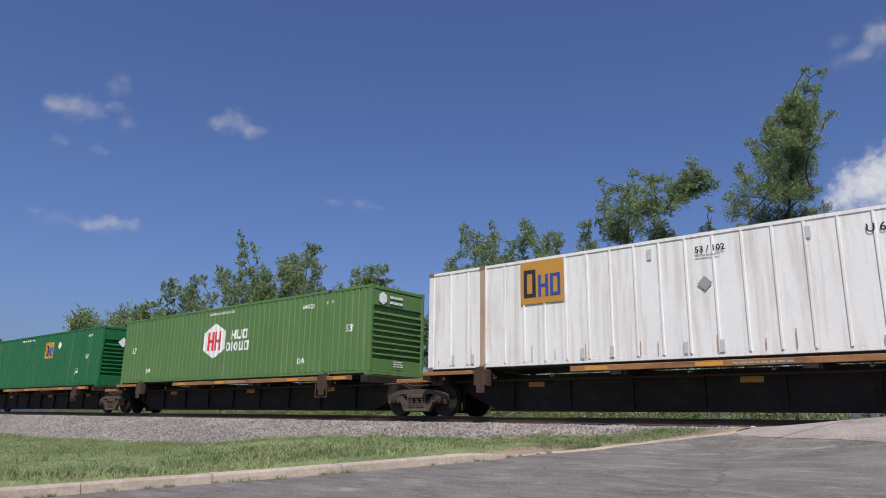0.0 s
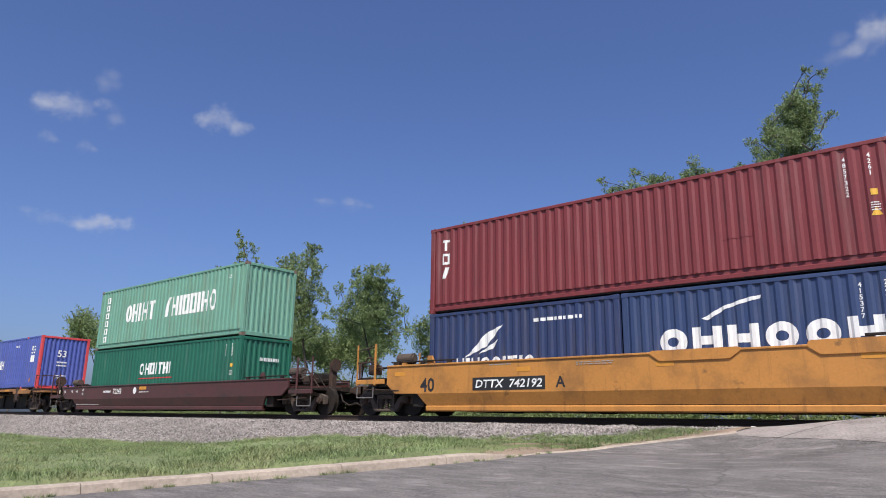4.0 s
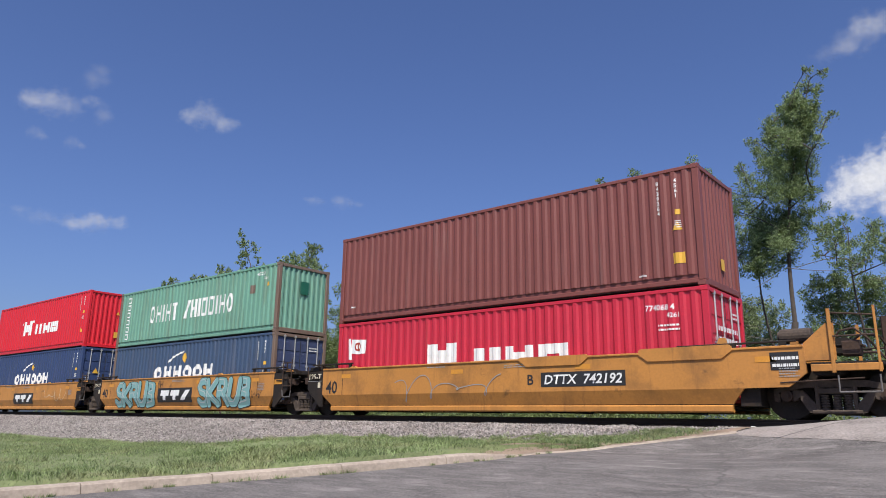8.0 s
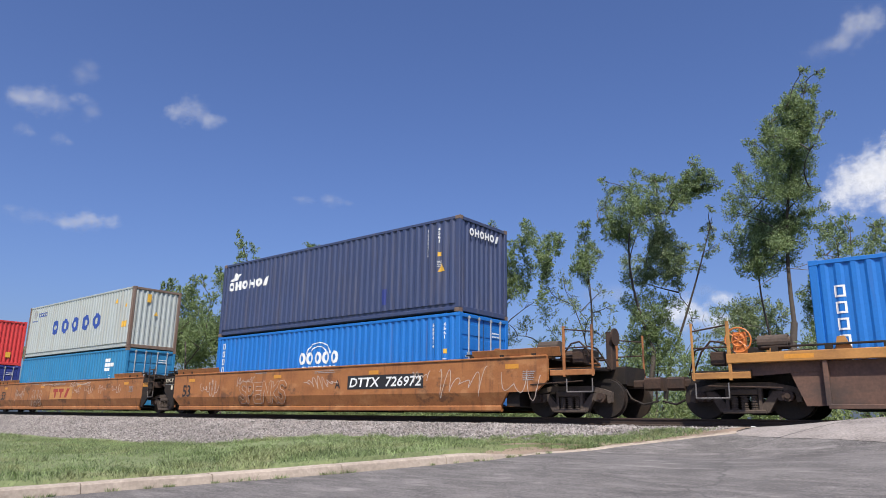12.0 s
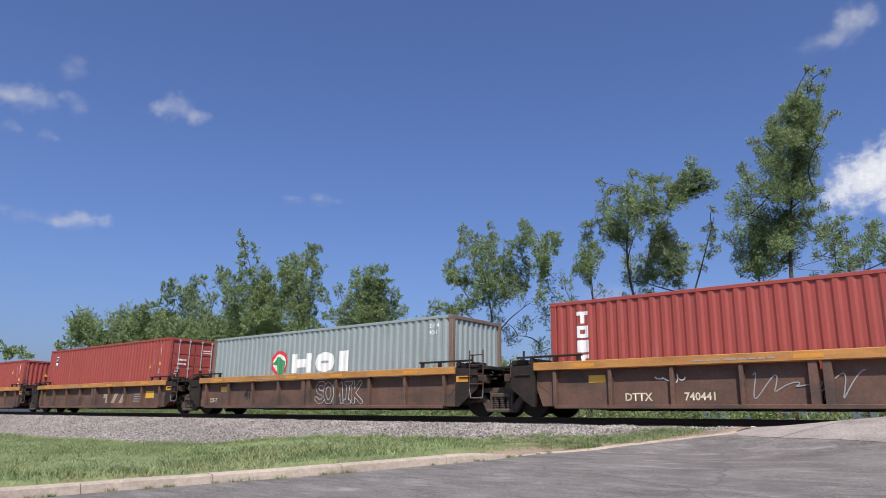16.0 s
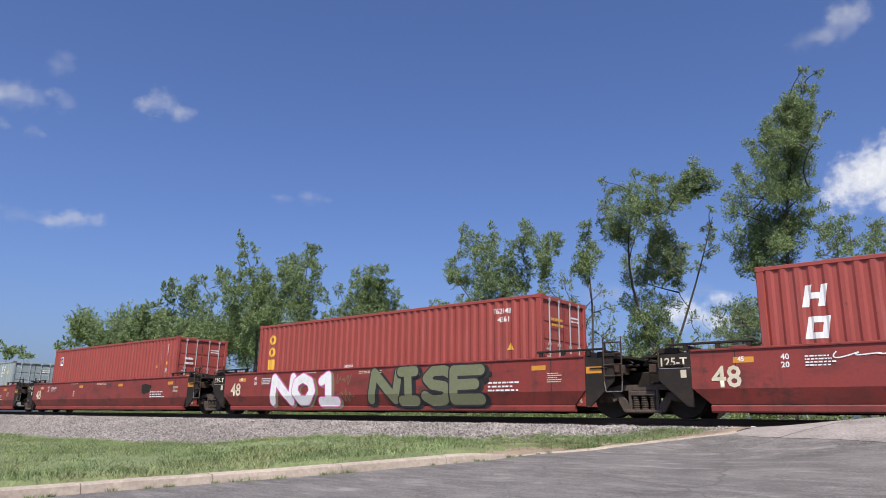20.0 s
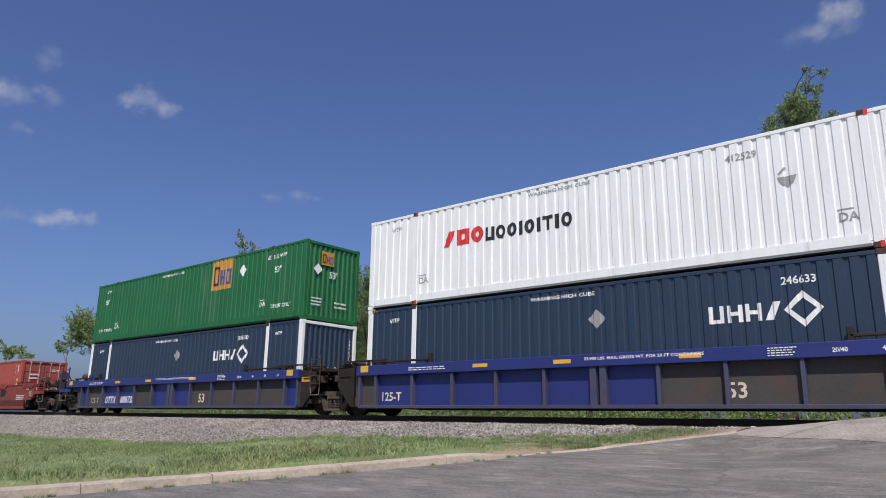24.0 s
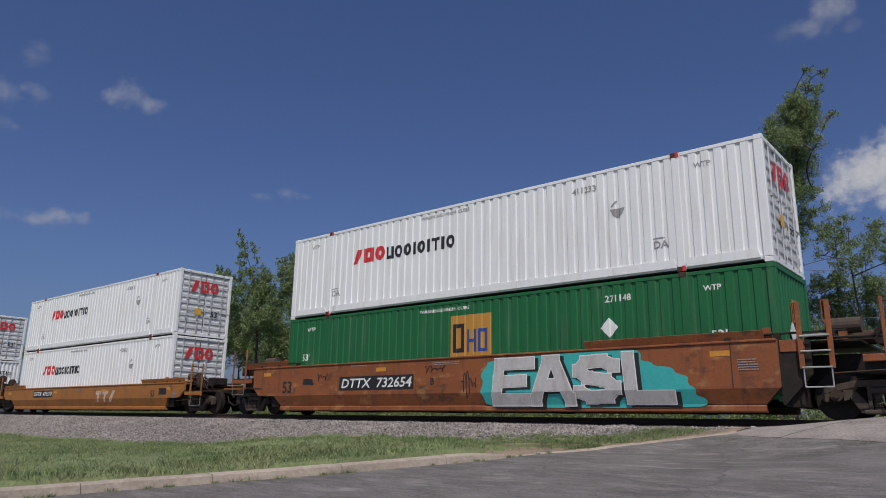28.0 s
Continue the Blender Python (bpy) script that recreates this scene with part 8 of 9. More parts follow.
# bare trodden soil between the kerb and the ballast
SOIL = material("trodden_soil", (0.27, 0.20, 0.145), 0.95, 0, 0.35, 30, (0.16, 0.125, 0.09), 0.6, (3, 3, 3), 0.6, 1.6)
vs, fs = [], []
for i in range(81):
    y = 9.9 + 4.45 * i / 80
    e = kerb_x(y) - 0.06
    wide = 0.35 + 2.0 * smooth01(10.5, 12.3, y) - 1.2 * smooth01(13.4, 14.3, y)
    edge_z = road_z(kerb_x(y), y) + 0.02
    for k in range(11):
        x = e - wide * (1 + 0.25 * noise.noise((y * 2.1, 0.0, 4.0))) * k / 10
        q = smooth01(0, 0.9, e - x)
        vs.append((x, y, edge_z * (1 - q) + q * (max(bed_z(y), verge_z(x, y)) + 0.035) + 0.02 * noise.noise((x * 3, y * 3, 1))))
for i in range(80):
    for k in range(10):
        fs.append((i * 11 + k + 1, i * 11 + k, (i + 1) * 11 + k, (i + 1) * 11 + k + 1))
me = bpy.data.meshes.new("bare_soil")
me.from_pydata(vs, [], fs)
me.shade_smooth()
me.materials.append(SOIL)
tagged(new("bare_soil", me), "bare brown trodden soil beside the road edge", "soil", kind="structure")

# a scrap of paper by the rail
scrap = Solid().add([(0, 0, 0), (0.13, 0.02, 0.01), (0.15, 0.11, 0.05), (0.02, 0.10, 0.02), (0.07, 0.05, 0.06), (0, 0, -0.004), (0.13, 0.02, 0.006), (0.15, 0.11, 0.046), (0.02, 0.10, 0.016)],
                    [(0, 1, 4), (1, 2, 4), (2, 3, 4), (3, 0, 4), (5, 6, 7, 8), (0, 5, 6, 1), (1, 6, 7, 2), (2, 7, 8, 3), (3, 8, 5, 0)])
litter = tagged(new("paper_scrap", scrap.mesh("paper_scrap", WHITE_MARK)), "crumpled white paper scrap on ballast beside the crossing", "litter")
litter.location = (-4.5, 14.85, ballast_z(-4.5, 14.85) + 0.045)

# grass on the verge
GRASS = by_island(material("grass_blades", (0.165, 0.218, 0.085), 0.7, 0, 0.4, 3, (0.32, 0.29, 0.15), 0.55, (0.9, 0.9, 0.9), 0), 0.5, 1.5)


def blades(n, rng, x0=-34.0, x1=-4.0, y0=1.5, y1=14.6):
    x = x0 + (x1 - x0) * rng.random(n) ** 0.7
    y = y0 + (y1 - y0) * rng.random(n)
    keep = np.array([(a < kerb_x(max(b, 2.0)) - 0.17 + 0.07 * noise.noise((a * 1.9, b * 1.9, 4.0))) and b < toe_y(a) + 0.25 * rng.random() for a, b in zip(x, y)])
    patch = np.array([noise.noise((a * 0.45, b * 0.45, 5.0)) for a, b in zip(x, y)])
    keep &= (patch > -0.2) | (rng.random(n) < 0.4)
    keep &= rng.random(n) > 0.8 * np.clip((x + 6.7) / 1.5, 0, 1)      # thin and scattered next to the crossing
    x, y, patch = x[keep], y[keep], patch[keep]
    n = len(x)
    z = np.array([ground_z(a, b) for a, b in zip(x, y)])
    zb = np.array([bed_z(b) for b in y])
    z = np.maximum(z, zb) - 0.01 + 0.045 * np.clip((x + 9.0) / 1.5, 0, 1)
    tuft = np.array([noise.noise((a * 2.3, b * 2.3, 9.0)) for a, b in zip(x, y)])
    h = (0.022 + 0.055 * rng.random(n) + 0.12 * np.clip(patch + 0.08, 0, 1)) * np.clip(0.75 + 1.3 * tuft, 0.35, 1.8) * np.where(rng.random(n) < 0.015, 1.9, 1.0)
    a = rng.random(n) * 6.283
    w = 0.0028 + 0.0035 * rng.random(n)
    lean = h * (0.4 + 0.9 * rng.random(n))
    b = rng.random(n) * 6.283
    dx, dy = np.cos(a) * w, np.sin(a) * w
    lx, ly = np.cos(b) * lean, np.sin(b) * lean
    P = np.stack([np.stack([x - dx, y - dy, z], -1), np.stack([x + dx, y + dy, z], -1),
                  np.stack([x + dx * 0.7 + lx * 0.35, y + dy * 0.7 + ly * 0.35, z + h * 0.6], -1), np.stack([x - dx * 0.7 + lx * 0.35, y - dy * 0.7 + ly * 0.35, z + h * 0.6], -1),
                  np.stack([x + lx, y + ly, z + h], -1)], 1)
    k = 5 * np.arange(n)[:, None]
    tri = np.concatenate([k + np.array([[0, 1, 2]]), k + np.array([[0, 2, 3]]), k + np.array([[3, 2, 4]])], 0)
    return P.reshape(-1, 3), tri


co, f = blades(285000, rng)
co2, f2 = blades(60000, rng, -10.0, -5.0, 9.6, 14.6)      # a thicker stand next to the crossing
co, f = np.concatenate([co, co2]), np.concatenate([f, f2 + len(co)])
weeds = []
for i in range(26):      # weeds that grow out of the joint between kerb and road
    y = 3.5 + 8.5 * random.random()
    weeds.append((kerb_x(y) + 0.03, y, 0.03 + 0.10 * random.random() ** 2))
wp, wf = [], []
for wx, wy, wr in weeds:
    for k in range(40):
        q, r = random.uniform(0, 6.283), wr * random.random() ** 0.5
        px, py, pz = wx + r * math.cos(q) * 0.6, wy + 1.6 * r * math.sin(q), road_z(wx, wy)
        h, t = 0.03 + 0.6 * wr * random.random(), random.uniform(0, 6.283)
        n = len(co) + len(wp)
        wp += [(px - 0.004 * math.cos(t), py - 0.004 * math.sin(t), pz), (px + 0.004 * math.cos(t), py + 0.004 * math.sin(t), pz), (px + 0.5 * h * math.cos(q), py + 0.5 * h * math.sin(q), pz + h)]
        wf.append((n, n + 1, n + 2))
co, f = np.concatenate([co, np.array(wp)]), np.concatenate([f, np.array(wf)])
tagged(new("verge_grass", numpy_mesh("verge_grass", co, f, GRASS)), "uneven green and straw-coloured roadside grass", "grass", kind="stuff")


# ---- trees behind the line ----
BARK = material("grey_bark", (0.075, 0.06, 0.05), 0.95, 0, 0.3, 8, None, 0, (1, 1, 1), 0.4)


def leaf_material(name, colour):
    m = by_island(material(name, colour, 0.55, 0, 0.2, 2.0, None, 0, (1, 1, 1), 0), 0.65, 1.4)
    nt = m.node_tree
    n, l = nt.nodes, nt.links
    bsdf = n["Principled BSDF"]
    tr = n.new("ShaderNodeBsdfTranslucent")
    l.new(bsdf.inputs["Base Color"].links[0].from_socket, tr.inputs["Color"])
    mx = n.new("ShaderNodeMixShader")
    mx.inputs[0].default_value = 0.42
    l.new(bsdf.outputs[0], mx.inputs[1])
    l.new(tr.outputs[0], mx.inputs[2])
    l.new(mx.outputs[0], n["Material Output"].inputs["Surface"])
    return m


LEAF_A = leaf_material("elm_leaves", (0.215, 0.28, 0.122))
LEAF_B = leaf_material("grey_green_leaves", (0.23, 0.285, 0.145))
LEAF_C = leaf_material("brush_leaves", (0.21, 0.255, 0.105))


def leaf_cloud(centres, radii, fill, size, rng):
    """Small leaves along short upward sprays round each centre; fill: leaves for each leaf-sized patch of a clump."""
    P, F, k = [], [], 0
    for c, r in zip(centres, radii):
        n_spray = max(6, int(fill * (r / size) ** 2 / 16))
        v = rng.normal(size=(n_spray, 3))
        v /= np.linalg.norm(v, axis=1)[:, None]
        foot = np.array(c) + v * (r * 0.64 * rng.random(n_spray) ** 0.5)[:, None] * np.array([0.95, 0.95, 1.2])
        d = v * 0.7 + rng.normal(size=(n_spray, 3)) * 0.4 + np.array([0, 0, 0.6])
        d /= np.linalg.norm(d, axis=1)[:, None]
        length = r * (0.22 + 0.45 * rng.random(n_spray))
        n = n_spray * 16
        along = np.tile((np.arange(16) + 0.5) / 16, n_spray)[:, None]
        wide = np.repeat(np.minimum(0.16, 0.05 + 0.10 * length), 16)[:, None]
        p = np.repeat(foot, 16, 0) + np.repeat(d * length[:, None], 16, 0) * along + rng.normal(size=(n, 3)) * wide * (1.15 - 0.6 * along)
        a = np.repeat(d, 16, 0) * 1.0 + rng.normal(size=(n, 3)) * 0.6
        a /= np.linalg.norm(a, axis=1)[:, None]
        b = np.cross(a, rng.normal(size=(n, 3)))
        b /= np.linalg.norm(b, axis=1)[:, None] + 1e-6
        L = size * (0.8 + 0.9 * rng.random(n))[:, None]
        w = L * 0.36
        q = np.stack([p - a * L, p + b * w, p + a * L, p - b * w], 1)
        P.append(q.reshape(-1, 3))
        F.append(np.arange(4 * n).reshape(-1, 4) + k)
        k += 4 * n
    return np.concatenate(P), np.concatenate(F)


def limb(s, a, b, r0, r1, rnd, bend=0.12, n=4):
    """A tapered limb that bends on its way, in one skin."""
    a, b = Vector(a), Vector(b)
    d = (b - a).length
    side = Vector((rnd.uniform(-1, 1), rnd.uniform(-1, 1), rnd.uniform(-0.3, 0.6))) * d * bend
    pts = [a + (b - a) * (i / n) + side * math.sin(math.pi * i / n) for i in range(n + 1)]
    u = (b - a).normalized().orthogonal().normalized()
    v = (b - a).normalized().cross(u)
    vs = []
    for i, p in enumerate(pts):
        r = r0 + (r1 - r0) * i / n
        vs += [p + u * (r * math.cos(k * 1.0472)) + v * (r * math.sin(k * 1.0472)) for k in range(6)]
    s.add(vs, [(6 * i + k, 6 * i + (k + 1) % 6, 6 * i + 6 + (k + 1) % 6, 6 * i + 6 + k) for i in range(n) for k in range(6)])
    return pts


TREE_RNG = np.random.default_rng(11)
TREE_RND = random.Random(12)


TREES = []


def tree(x, y, density, clumps, fill=0):
    """A tree at x, y: clumps are (sideways, height, radius) of its crown; limbs run to each."""
    z0 = ground_z(x, y) - 0.1
    clumps = list(clumps)
    while fill > 0:      # more growth between clumps that lie near each other
        a, b = TREE_RND.sample(clumps, 2)
        if math.hypot(a[0] - b[0], a[1] - b[1]) < 2.4:
            q = TREE_RND.random()
            clumps.append((a[0] + (b[0] - a[0]) * q, a[1] + (b[1] - a[1]) * q, TREE_RND.uniform(0.8, 1.0) * min(a[2], b[2], 0.45)))
            fill -= 1
    base = 0.6
    root = thing("tree", pose(x, y, base), "", "tree", "trees behind the railway")
    top = max(h for _, h, _ in clumps)
    root["label"] = "tall ragged tree with grey bark and open green crown" if top > 9.5 and density > 0.6 else ("thin half-bare tree with sparse pale leaves" if density < 0.5 else "leafy green tree behind the railway line")
    s = Solid()
    rt = 0.013 * top
    mid = sorted(clumps, key=lambda c: c[1])
    centre = sum(c[0] for c in clumps) / len(clumps)
    fork = Vector((centre * 0.35, 0.5, top * 0.30))
    trunk = limb(s, (0, 0, z0 - base), fork, rt, rt * 0.75, TREE_RND, 0.05, 5)
    tall = max(clumps, key=lambda c: c[1])
    spine = limb(s, fork, (tall[0], TREE_RND.uniform(-0.1, 0.2), tall[1] - 0.4), rt * 0.55, 0.015, TREE_RND, 0.09, 8)
    centres, radii = [], []
    wood = trunk[2:] + spine
    for cx, cz, cr in mid:
        cy = TREE_RND.uniform(-1, 1) * min(1.6, 0.15 * top)
        cx, cz, cr = cx + cy * (x + cx) / y, cz + cy * (cz - 0.4) / y, max(cr, 0.22)
        centres.append((cx, cy, cz))
        radii.append(cr)
        goal = Vector((cx, cy, cz))
        start = min(wood, key=lambda p: (p - goal).length + 1.6 * max(0, p.z - cz + 0.35 * (p.xy - goal.xy).length))
        far_out = (start - goal).length
        pts = limb(s, start, (cx, cy, cz + cr * 0.3), 0.012 + 0.012 * cr + 0.009 * far_out, 0.008, TREE_RND, 0.16, 5)
        wood += pts[1:]
        for _ in range(3):
            v = Vector((TREE_RND.gauss(0, 1), TREE_RND.gauss(0, 1), TREE_RND.gauss(0.3, 0.8))).normalized() * cr * 0.85
            limb(s, pts[-2], Vector((cx, cy, cz)) + v, 0.014, 0.006, TREE_RND, 0.15, 2)
    part("trunk", s, BARK, root, "forked grey-brown trunk and limbs", True)
    far = math.hypot(x, y)
    # looser growth fills the gaps between neighbouring clumps
    base_n = len(centres)
    if density > 0.5:
        for i in range(base_n):
            for j in range(i):
                d = (Vector(centres[i]) - Vector(centres[j])).length
                if d < 2.1 * (radii[i] + radii[j]):
                    q = TREE_RND.uniform(0.35, 0.65)
                    centres.append(tuple(Vector(centres[i]).lerp(Vector(centres[j]), q)))
                    radii.append(0.78 * min(radii[i], radii[j]))
    co, f = leaf_cloud(centres, [r * 1.16 for r in radii], 4.0 * density, 0.00138 * far, TREE_RNG)
    part("crown", numpy_mesh("crown", co, f, LEAF_B if density < 0.8 else LEAF_A), None, root)
    TREES.append((root, x, y, top))
    return root


tree(-6.6, 27.0, 0.9, [(1.7, 13.4, 0.15), (2.2, 13.1, 0.15), (1.5, 12.8, 0.28), (1.9, 12.5, 0.27), (1.1, 12.3, 0.34), (1.7, 11.9, 0.4), (0.6, 11.8, 0.34), (1.1, 11.3, 0.46), (1.8, 11.2, 0.37), (2.3, 11.4, 0.18), (0.1, 11.5, 0.3), (0.6, 10.8, 0.53), (1.3, 10.5, 0.5), (1.8, 10.5, 0.25), (-0.5, 11.0, 0.28), (-0.2, 10.3, 0.47), (0.5, 9.7, 0.61), (1.3, 9.5, 0.5), (-1.0, 10.0, 0.29), (-0.8, 9.3, 0.48), (0.0, 8.9, 0.61), (0.8, 8.6, 0.58), (1.4, 8.6, 0.39), (-1.5, 9.0, 0.29), (-1.4, 8.3, 0.41)], 8)
tree(-7.2, 27.4, 0.9, [(-0.1, 8.1, 0.61), (0.8, 7.8, 0.63), (1.6, 7.8, 0.5), (2.2, 8.1, 0.23), (-1.2, 7.5, 0.31), (-0.6, 7.2, 0.5), (-0.0, 6.5, 0.47), (0.6, 6.8, 0.46), (1.3, 7.0, 0.41), (-0.7, 6.1, 0.32), (-0.1, 5.8, 0.38), (-1.0, 6.6, 0.24), (0.3, 7.3, 0.47), (0.9, 6.2, 0.33)], 4)
tree(-4.4, 30.0, 0.8, [(-1.3, 7.9, 0.36), (-0.8, 8.0, 0.38), (-0.3, 8.2, 0.26), (-0.8, 7.4, 0.42), (-0.4, 7.3, 0.39), (-0.3, 6.4, 0.35), (-1.4, 6.9, 0.29), (0.5, 7.8, 0.3), (0.5, 7.2, 0.34), (0.9, 7.1, 0.38), (0.1, 6.5, 0.34), (0.8, 7.8, 0.21), (1.2, 6.4, 0.42), (-0.8, 6.4, 0.31)])
tree(-13.4, 30.0, 0.9, [(0.1, 11.9, 0.32), (-0.1, 11.1, 0.51), (-1.0, 11.3, 0.33), (-1.6, 11.8, 0.28), (-1.5, 10.5, 0.47), (-0.8, 10.1, 0.57), (-1.8, 9.9, 0.25), (0.1, 10.1, 0.51), (-1.3, 9.1, 0.52), (-0.4, 8.6, 0.48), (1.0, 11.4, 0.29), (1.1, 10.7, 0.42), (0.9, 9.9, 0.37), (2.9, 11.8, 0.33), (3.1, 11.2, 0.41), (2.5, 10.9, 0.41), (3.6, 11.1, 0.3), (2.0, 10.4, 0.33), (3.3, 10.5, 0.3), (1.6, 9.8, 0.36), (2.4, 10.1, 0.36), (3.9, 10.6, 0.2), (0.2, 9.2, 0.42)], 12)
tree(-13.0, 31.0, 0.79, [(0.2, 9.0, 0.51), (0.8, 8.6, 0.53), (-0.0, 7.9, 0.56), (1.2, 7.5, 0.52), (0.5, 7.0, 0.53), (-1.3, 7.8, 0.49), (-1.2, 7.0, 0.46), (-0.5, 7.0, 0.48), (1.6, 8.2, 0.34), (1.2, 6.5, 0.34), (2.6, 9.1, 0.31), (2.8, 8.0, 0.33), (2.2, 7.3, 0.31), (2.9, 9.9, 0.23), (0.5, 9.6, 0.37)], 8)
tree(-15.4, 28.5, 1.0, [(0.1, 9.4, 0.21), (0.5, 9.3, 0.21), (0.2, 8.6, 0.37), (0.6, 8.2, 0.37), (-0.1, 7.6, 0.37), (0.4, 7.3, 0.42), (1.0, 7.9, 0.26), (-0.5, 7.3, 0.24), (0.3, 6.7, 0.26)], 2)
tree(-18.4, 34.0, 0.35, [(-1.1, 8.0, 0.64), (-0.7, 7.2, 0.56), (-2.2, 7.8, 0.58), (-1.6, 7.0, 0.64), (-0.4, 6.4, 0.56), (1.2, 7.2, 0.49), (1.6, 6.3, 0.48), (0.6, 6.0, 0.55)])
tree(-24.6, 33.0, 0.95, [(-1.4, 12.0, 0.39), (-0.9, 11.2, 0.59), (-1.6, 10.4, 0.49), (-0.3, 10.1, 0.58), (0.8, 11.8, 0.31), (0.9, 10.8, 0.58), (0.8, 9.6, 0.64), (3.0, 11.6, 0.39), (3.4, 10.9, 0.59), (2.8, 10.1, 0.56), (3.9, 10.1, 0.48), (4.9, 10.6, 0.35), (5.4, 10.2, 0.35), (4.5, 9.2, 0.54), (3.5, 8.7, 0.61), (2.0, 8.6, 0.62), (0.4, 8.4, 0.71), (-0.9, 8.6, 0.62), (-2.5, 9.5, 0.53), (-2.2, 8.7, 0.42), (1.2, 7.3, 0.73), (-0.5, 7.5, 0.68), (2.8, 7.5, 0.64), (4.3, 8.1, 0.38), (5.2, 9.5, 0.28), (4.1, 7.0, 0.5), (-3.6, 7.2, 0.5), (-1.8, 6.9, 0.55)], 8)
tree(-38.6, 38.0, 0.95, [(-2.3, 12.0, 0.59), (-0.7, 11.4, 0.72), (0.9, 11.6, 0.53), (-1.6, 10.6, 0.95), (0.3, 9.9, 1.01), (2.2, 9.5, 0.69), (-2.8, 9.3, 0.91), (-4.3, 10.6, 0.56), (-0.8, 8.5, 1.11), (1.6, 8.0, 0.99), (3.1, 8.3, 0.55), (-3.4, 7.5, 1.0), (-1.4, 6.5, 1.06), (1.1, 6.3, 1.03), (3.4, 6.6, 0.67), (-0.1, 12.0, 0.4), (-4.8, 8.6, 0.65)])
tree(-46.8, 38.0, 0.95, [(-0.0, 14.8, 0.54), (1.1, 14.5, 0.44), (-0.3, 13.8, 0.84), (0.9, 12.6, 0.82), (0.3, 11.2, 0.82), (-0.3, 10.1, 0.78), (2.2, 10.1, 0.61), (0.5, 8.8, 0.76), (-0.9, 7.9, 0.97), (-3.9, 14.0, 0.61), (-2.3, 14.1, 0.6), (-3.7, 12.7, 0.81), (-2.1, 12.5, 0.8), (-2.7, 11.1, 0.9), (-1.8, 9.5, 0.98), (2.1, 7.2, 0.84), (-3.8, 9.9, 0.9)])
tree(-53.3, 38.0, 0.95, [(-4.4, 17.8, 0.44), (-3.7, 16.3, 0.71), (-1.9, 16.0, 0.54), (-4.0, 15.2, 0.6), (-3.4, 13.7, 0.65), (-0.6, 13.1, 1.0), (1.1, 12.6, 0.93), (-6.2, 13.8, 0.72), (-7.3, 14.6, 0.51), (-7.1, 13.3, 0.89), (-5.0, 12.0, 1.14), (-2.2, 11.7, 1.17), (0.5, 11.1, 1.13), (-4.6, 9.7, 1.29), (-1.0, 9.4, 1.35), (1.9, 9.5, 1.21), (-2.6, 8.0, 1.26), (1.7, 7.7, 1.21)])
tree(-67.5, 39.0, 0.95, [(-3.9, 14.7, 0.75), (-4.2, 13.2, 0.87), (-1.9, 13.2, 0.85), (0.7, 14.2, 0.78), (2.3, 14.2, 0.59), (1.0, 12.6, 1.07), (-0.4, 11.3, 1.08), (2.9, 10.7, 1.04), (-3.7, 10.9, 1.11), (-5.9, 9.9, 1.25), (-1.1, 8.9, 1.31), (3.8, 8.6, 1.26), (4.3, 12.0, 0.81), (-5.6, 14.3, 0.57)])
tree(-80.8, 40.0, 0.95, [(-3.5, 11.8, 0.96), (-0.1, 12.0, 1.01), (3.1, 12.6, 0.85), (5.2, 12.9, 0.58), (-1.7, 10.3, 1.01), (2.4, 10.0, 1.18), (6.0, 10.7, 0.96), (-2.8, 9.0, 1.02), (2.1, 8.4, 1.17), (-5.5, 11.2, 0.56)])
tree(-119.8, 55.0, 1.0, [(-2.4, 13.1, 1.17), (0.1, 11.5, 1.24), (-4.2, 12.1, 0.98), (0.7, 12.9, 0.86), (3.3, 10.9, 1.13)])
tree(-149.0, 60.0, 1.0, [(0.9, 14.7, 1.36), (-4.1, 13.8, 1.27), (4.4, 13.4, 1.23), (-1.2, 13.0, 1.37)])
tree(-188.9, 65.0, 1.0, [(-7.3, 16.1, 1.83), (2.3, 14.6, 1.77), (-13.5, 17.2, 1.73), (7.9, 13.4, 1.59), (-2.8, 14.2, 1.94)])
tree(-97.3, 44.0, 0.9, [(-6.6, 12.7, 2.14), (-7.9, 13.0, 2.17), (3.8, 8.4, 2.42), (-6.1, 10.4, 1.97), (-7.6, 12.8, 1.92), (4.0, 8.3, 2.47), (1.4, 11.7, 1.92)])
tree(-88.7, 44.0, 0.9, [(0.0, 8.5, 2.45), (2.3, 11.5, 2.14), (0.3, 9.7, 1.66), (-2.6, 11.8, 2.61), (2.6, 9.3, 1.78), (3.2, 9.1, 2.43), (2.4, 9.5, 1.91)])
tree(-81.0, 44.0, 0.9, [(-0.5, 9.6, 1.57), (-3.3, 8.0, 1.46), (-6.5, 9.0, 1.77), (-1.1, 9.4, 1.78), (3.5, 10.4, 1.8), (-4.7, 8.9, 1.74), (-2.8, 8.2, 1.77)])
tree(-74.1, 44.0, 0.9, [(-0.3, 7.1, 1.41), (-5.9, 10.4, 2.22), (-0.3, 10.0, 1.67), (-4.5, 9.3, 1.4), (1.0, 7.0, 2.28), (1.4, 6.8, 1.31), (-2.9, 6.9, 2.16)])
tree(-67.9, 44.0, 0.9, [(-1.5, 6.7, 1.88), (1.7, 9.2, 1.42), (-1.7, 10.1, 1.66), (2.9, 9.0, 1.23), (-5.4, 10.2, 2.13), (-2.3, 9.5, 1.37), (3.1, 8.6, 1.42)])
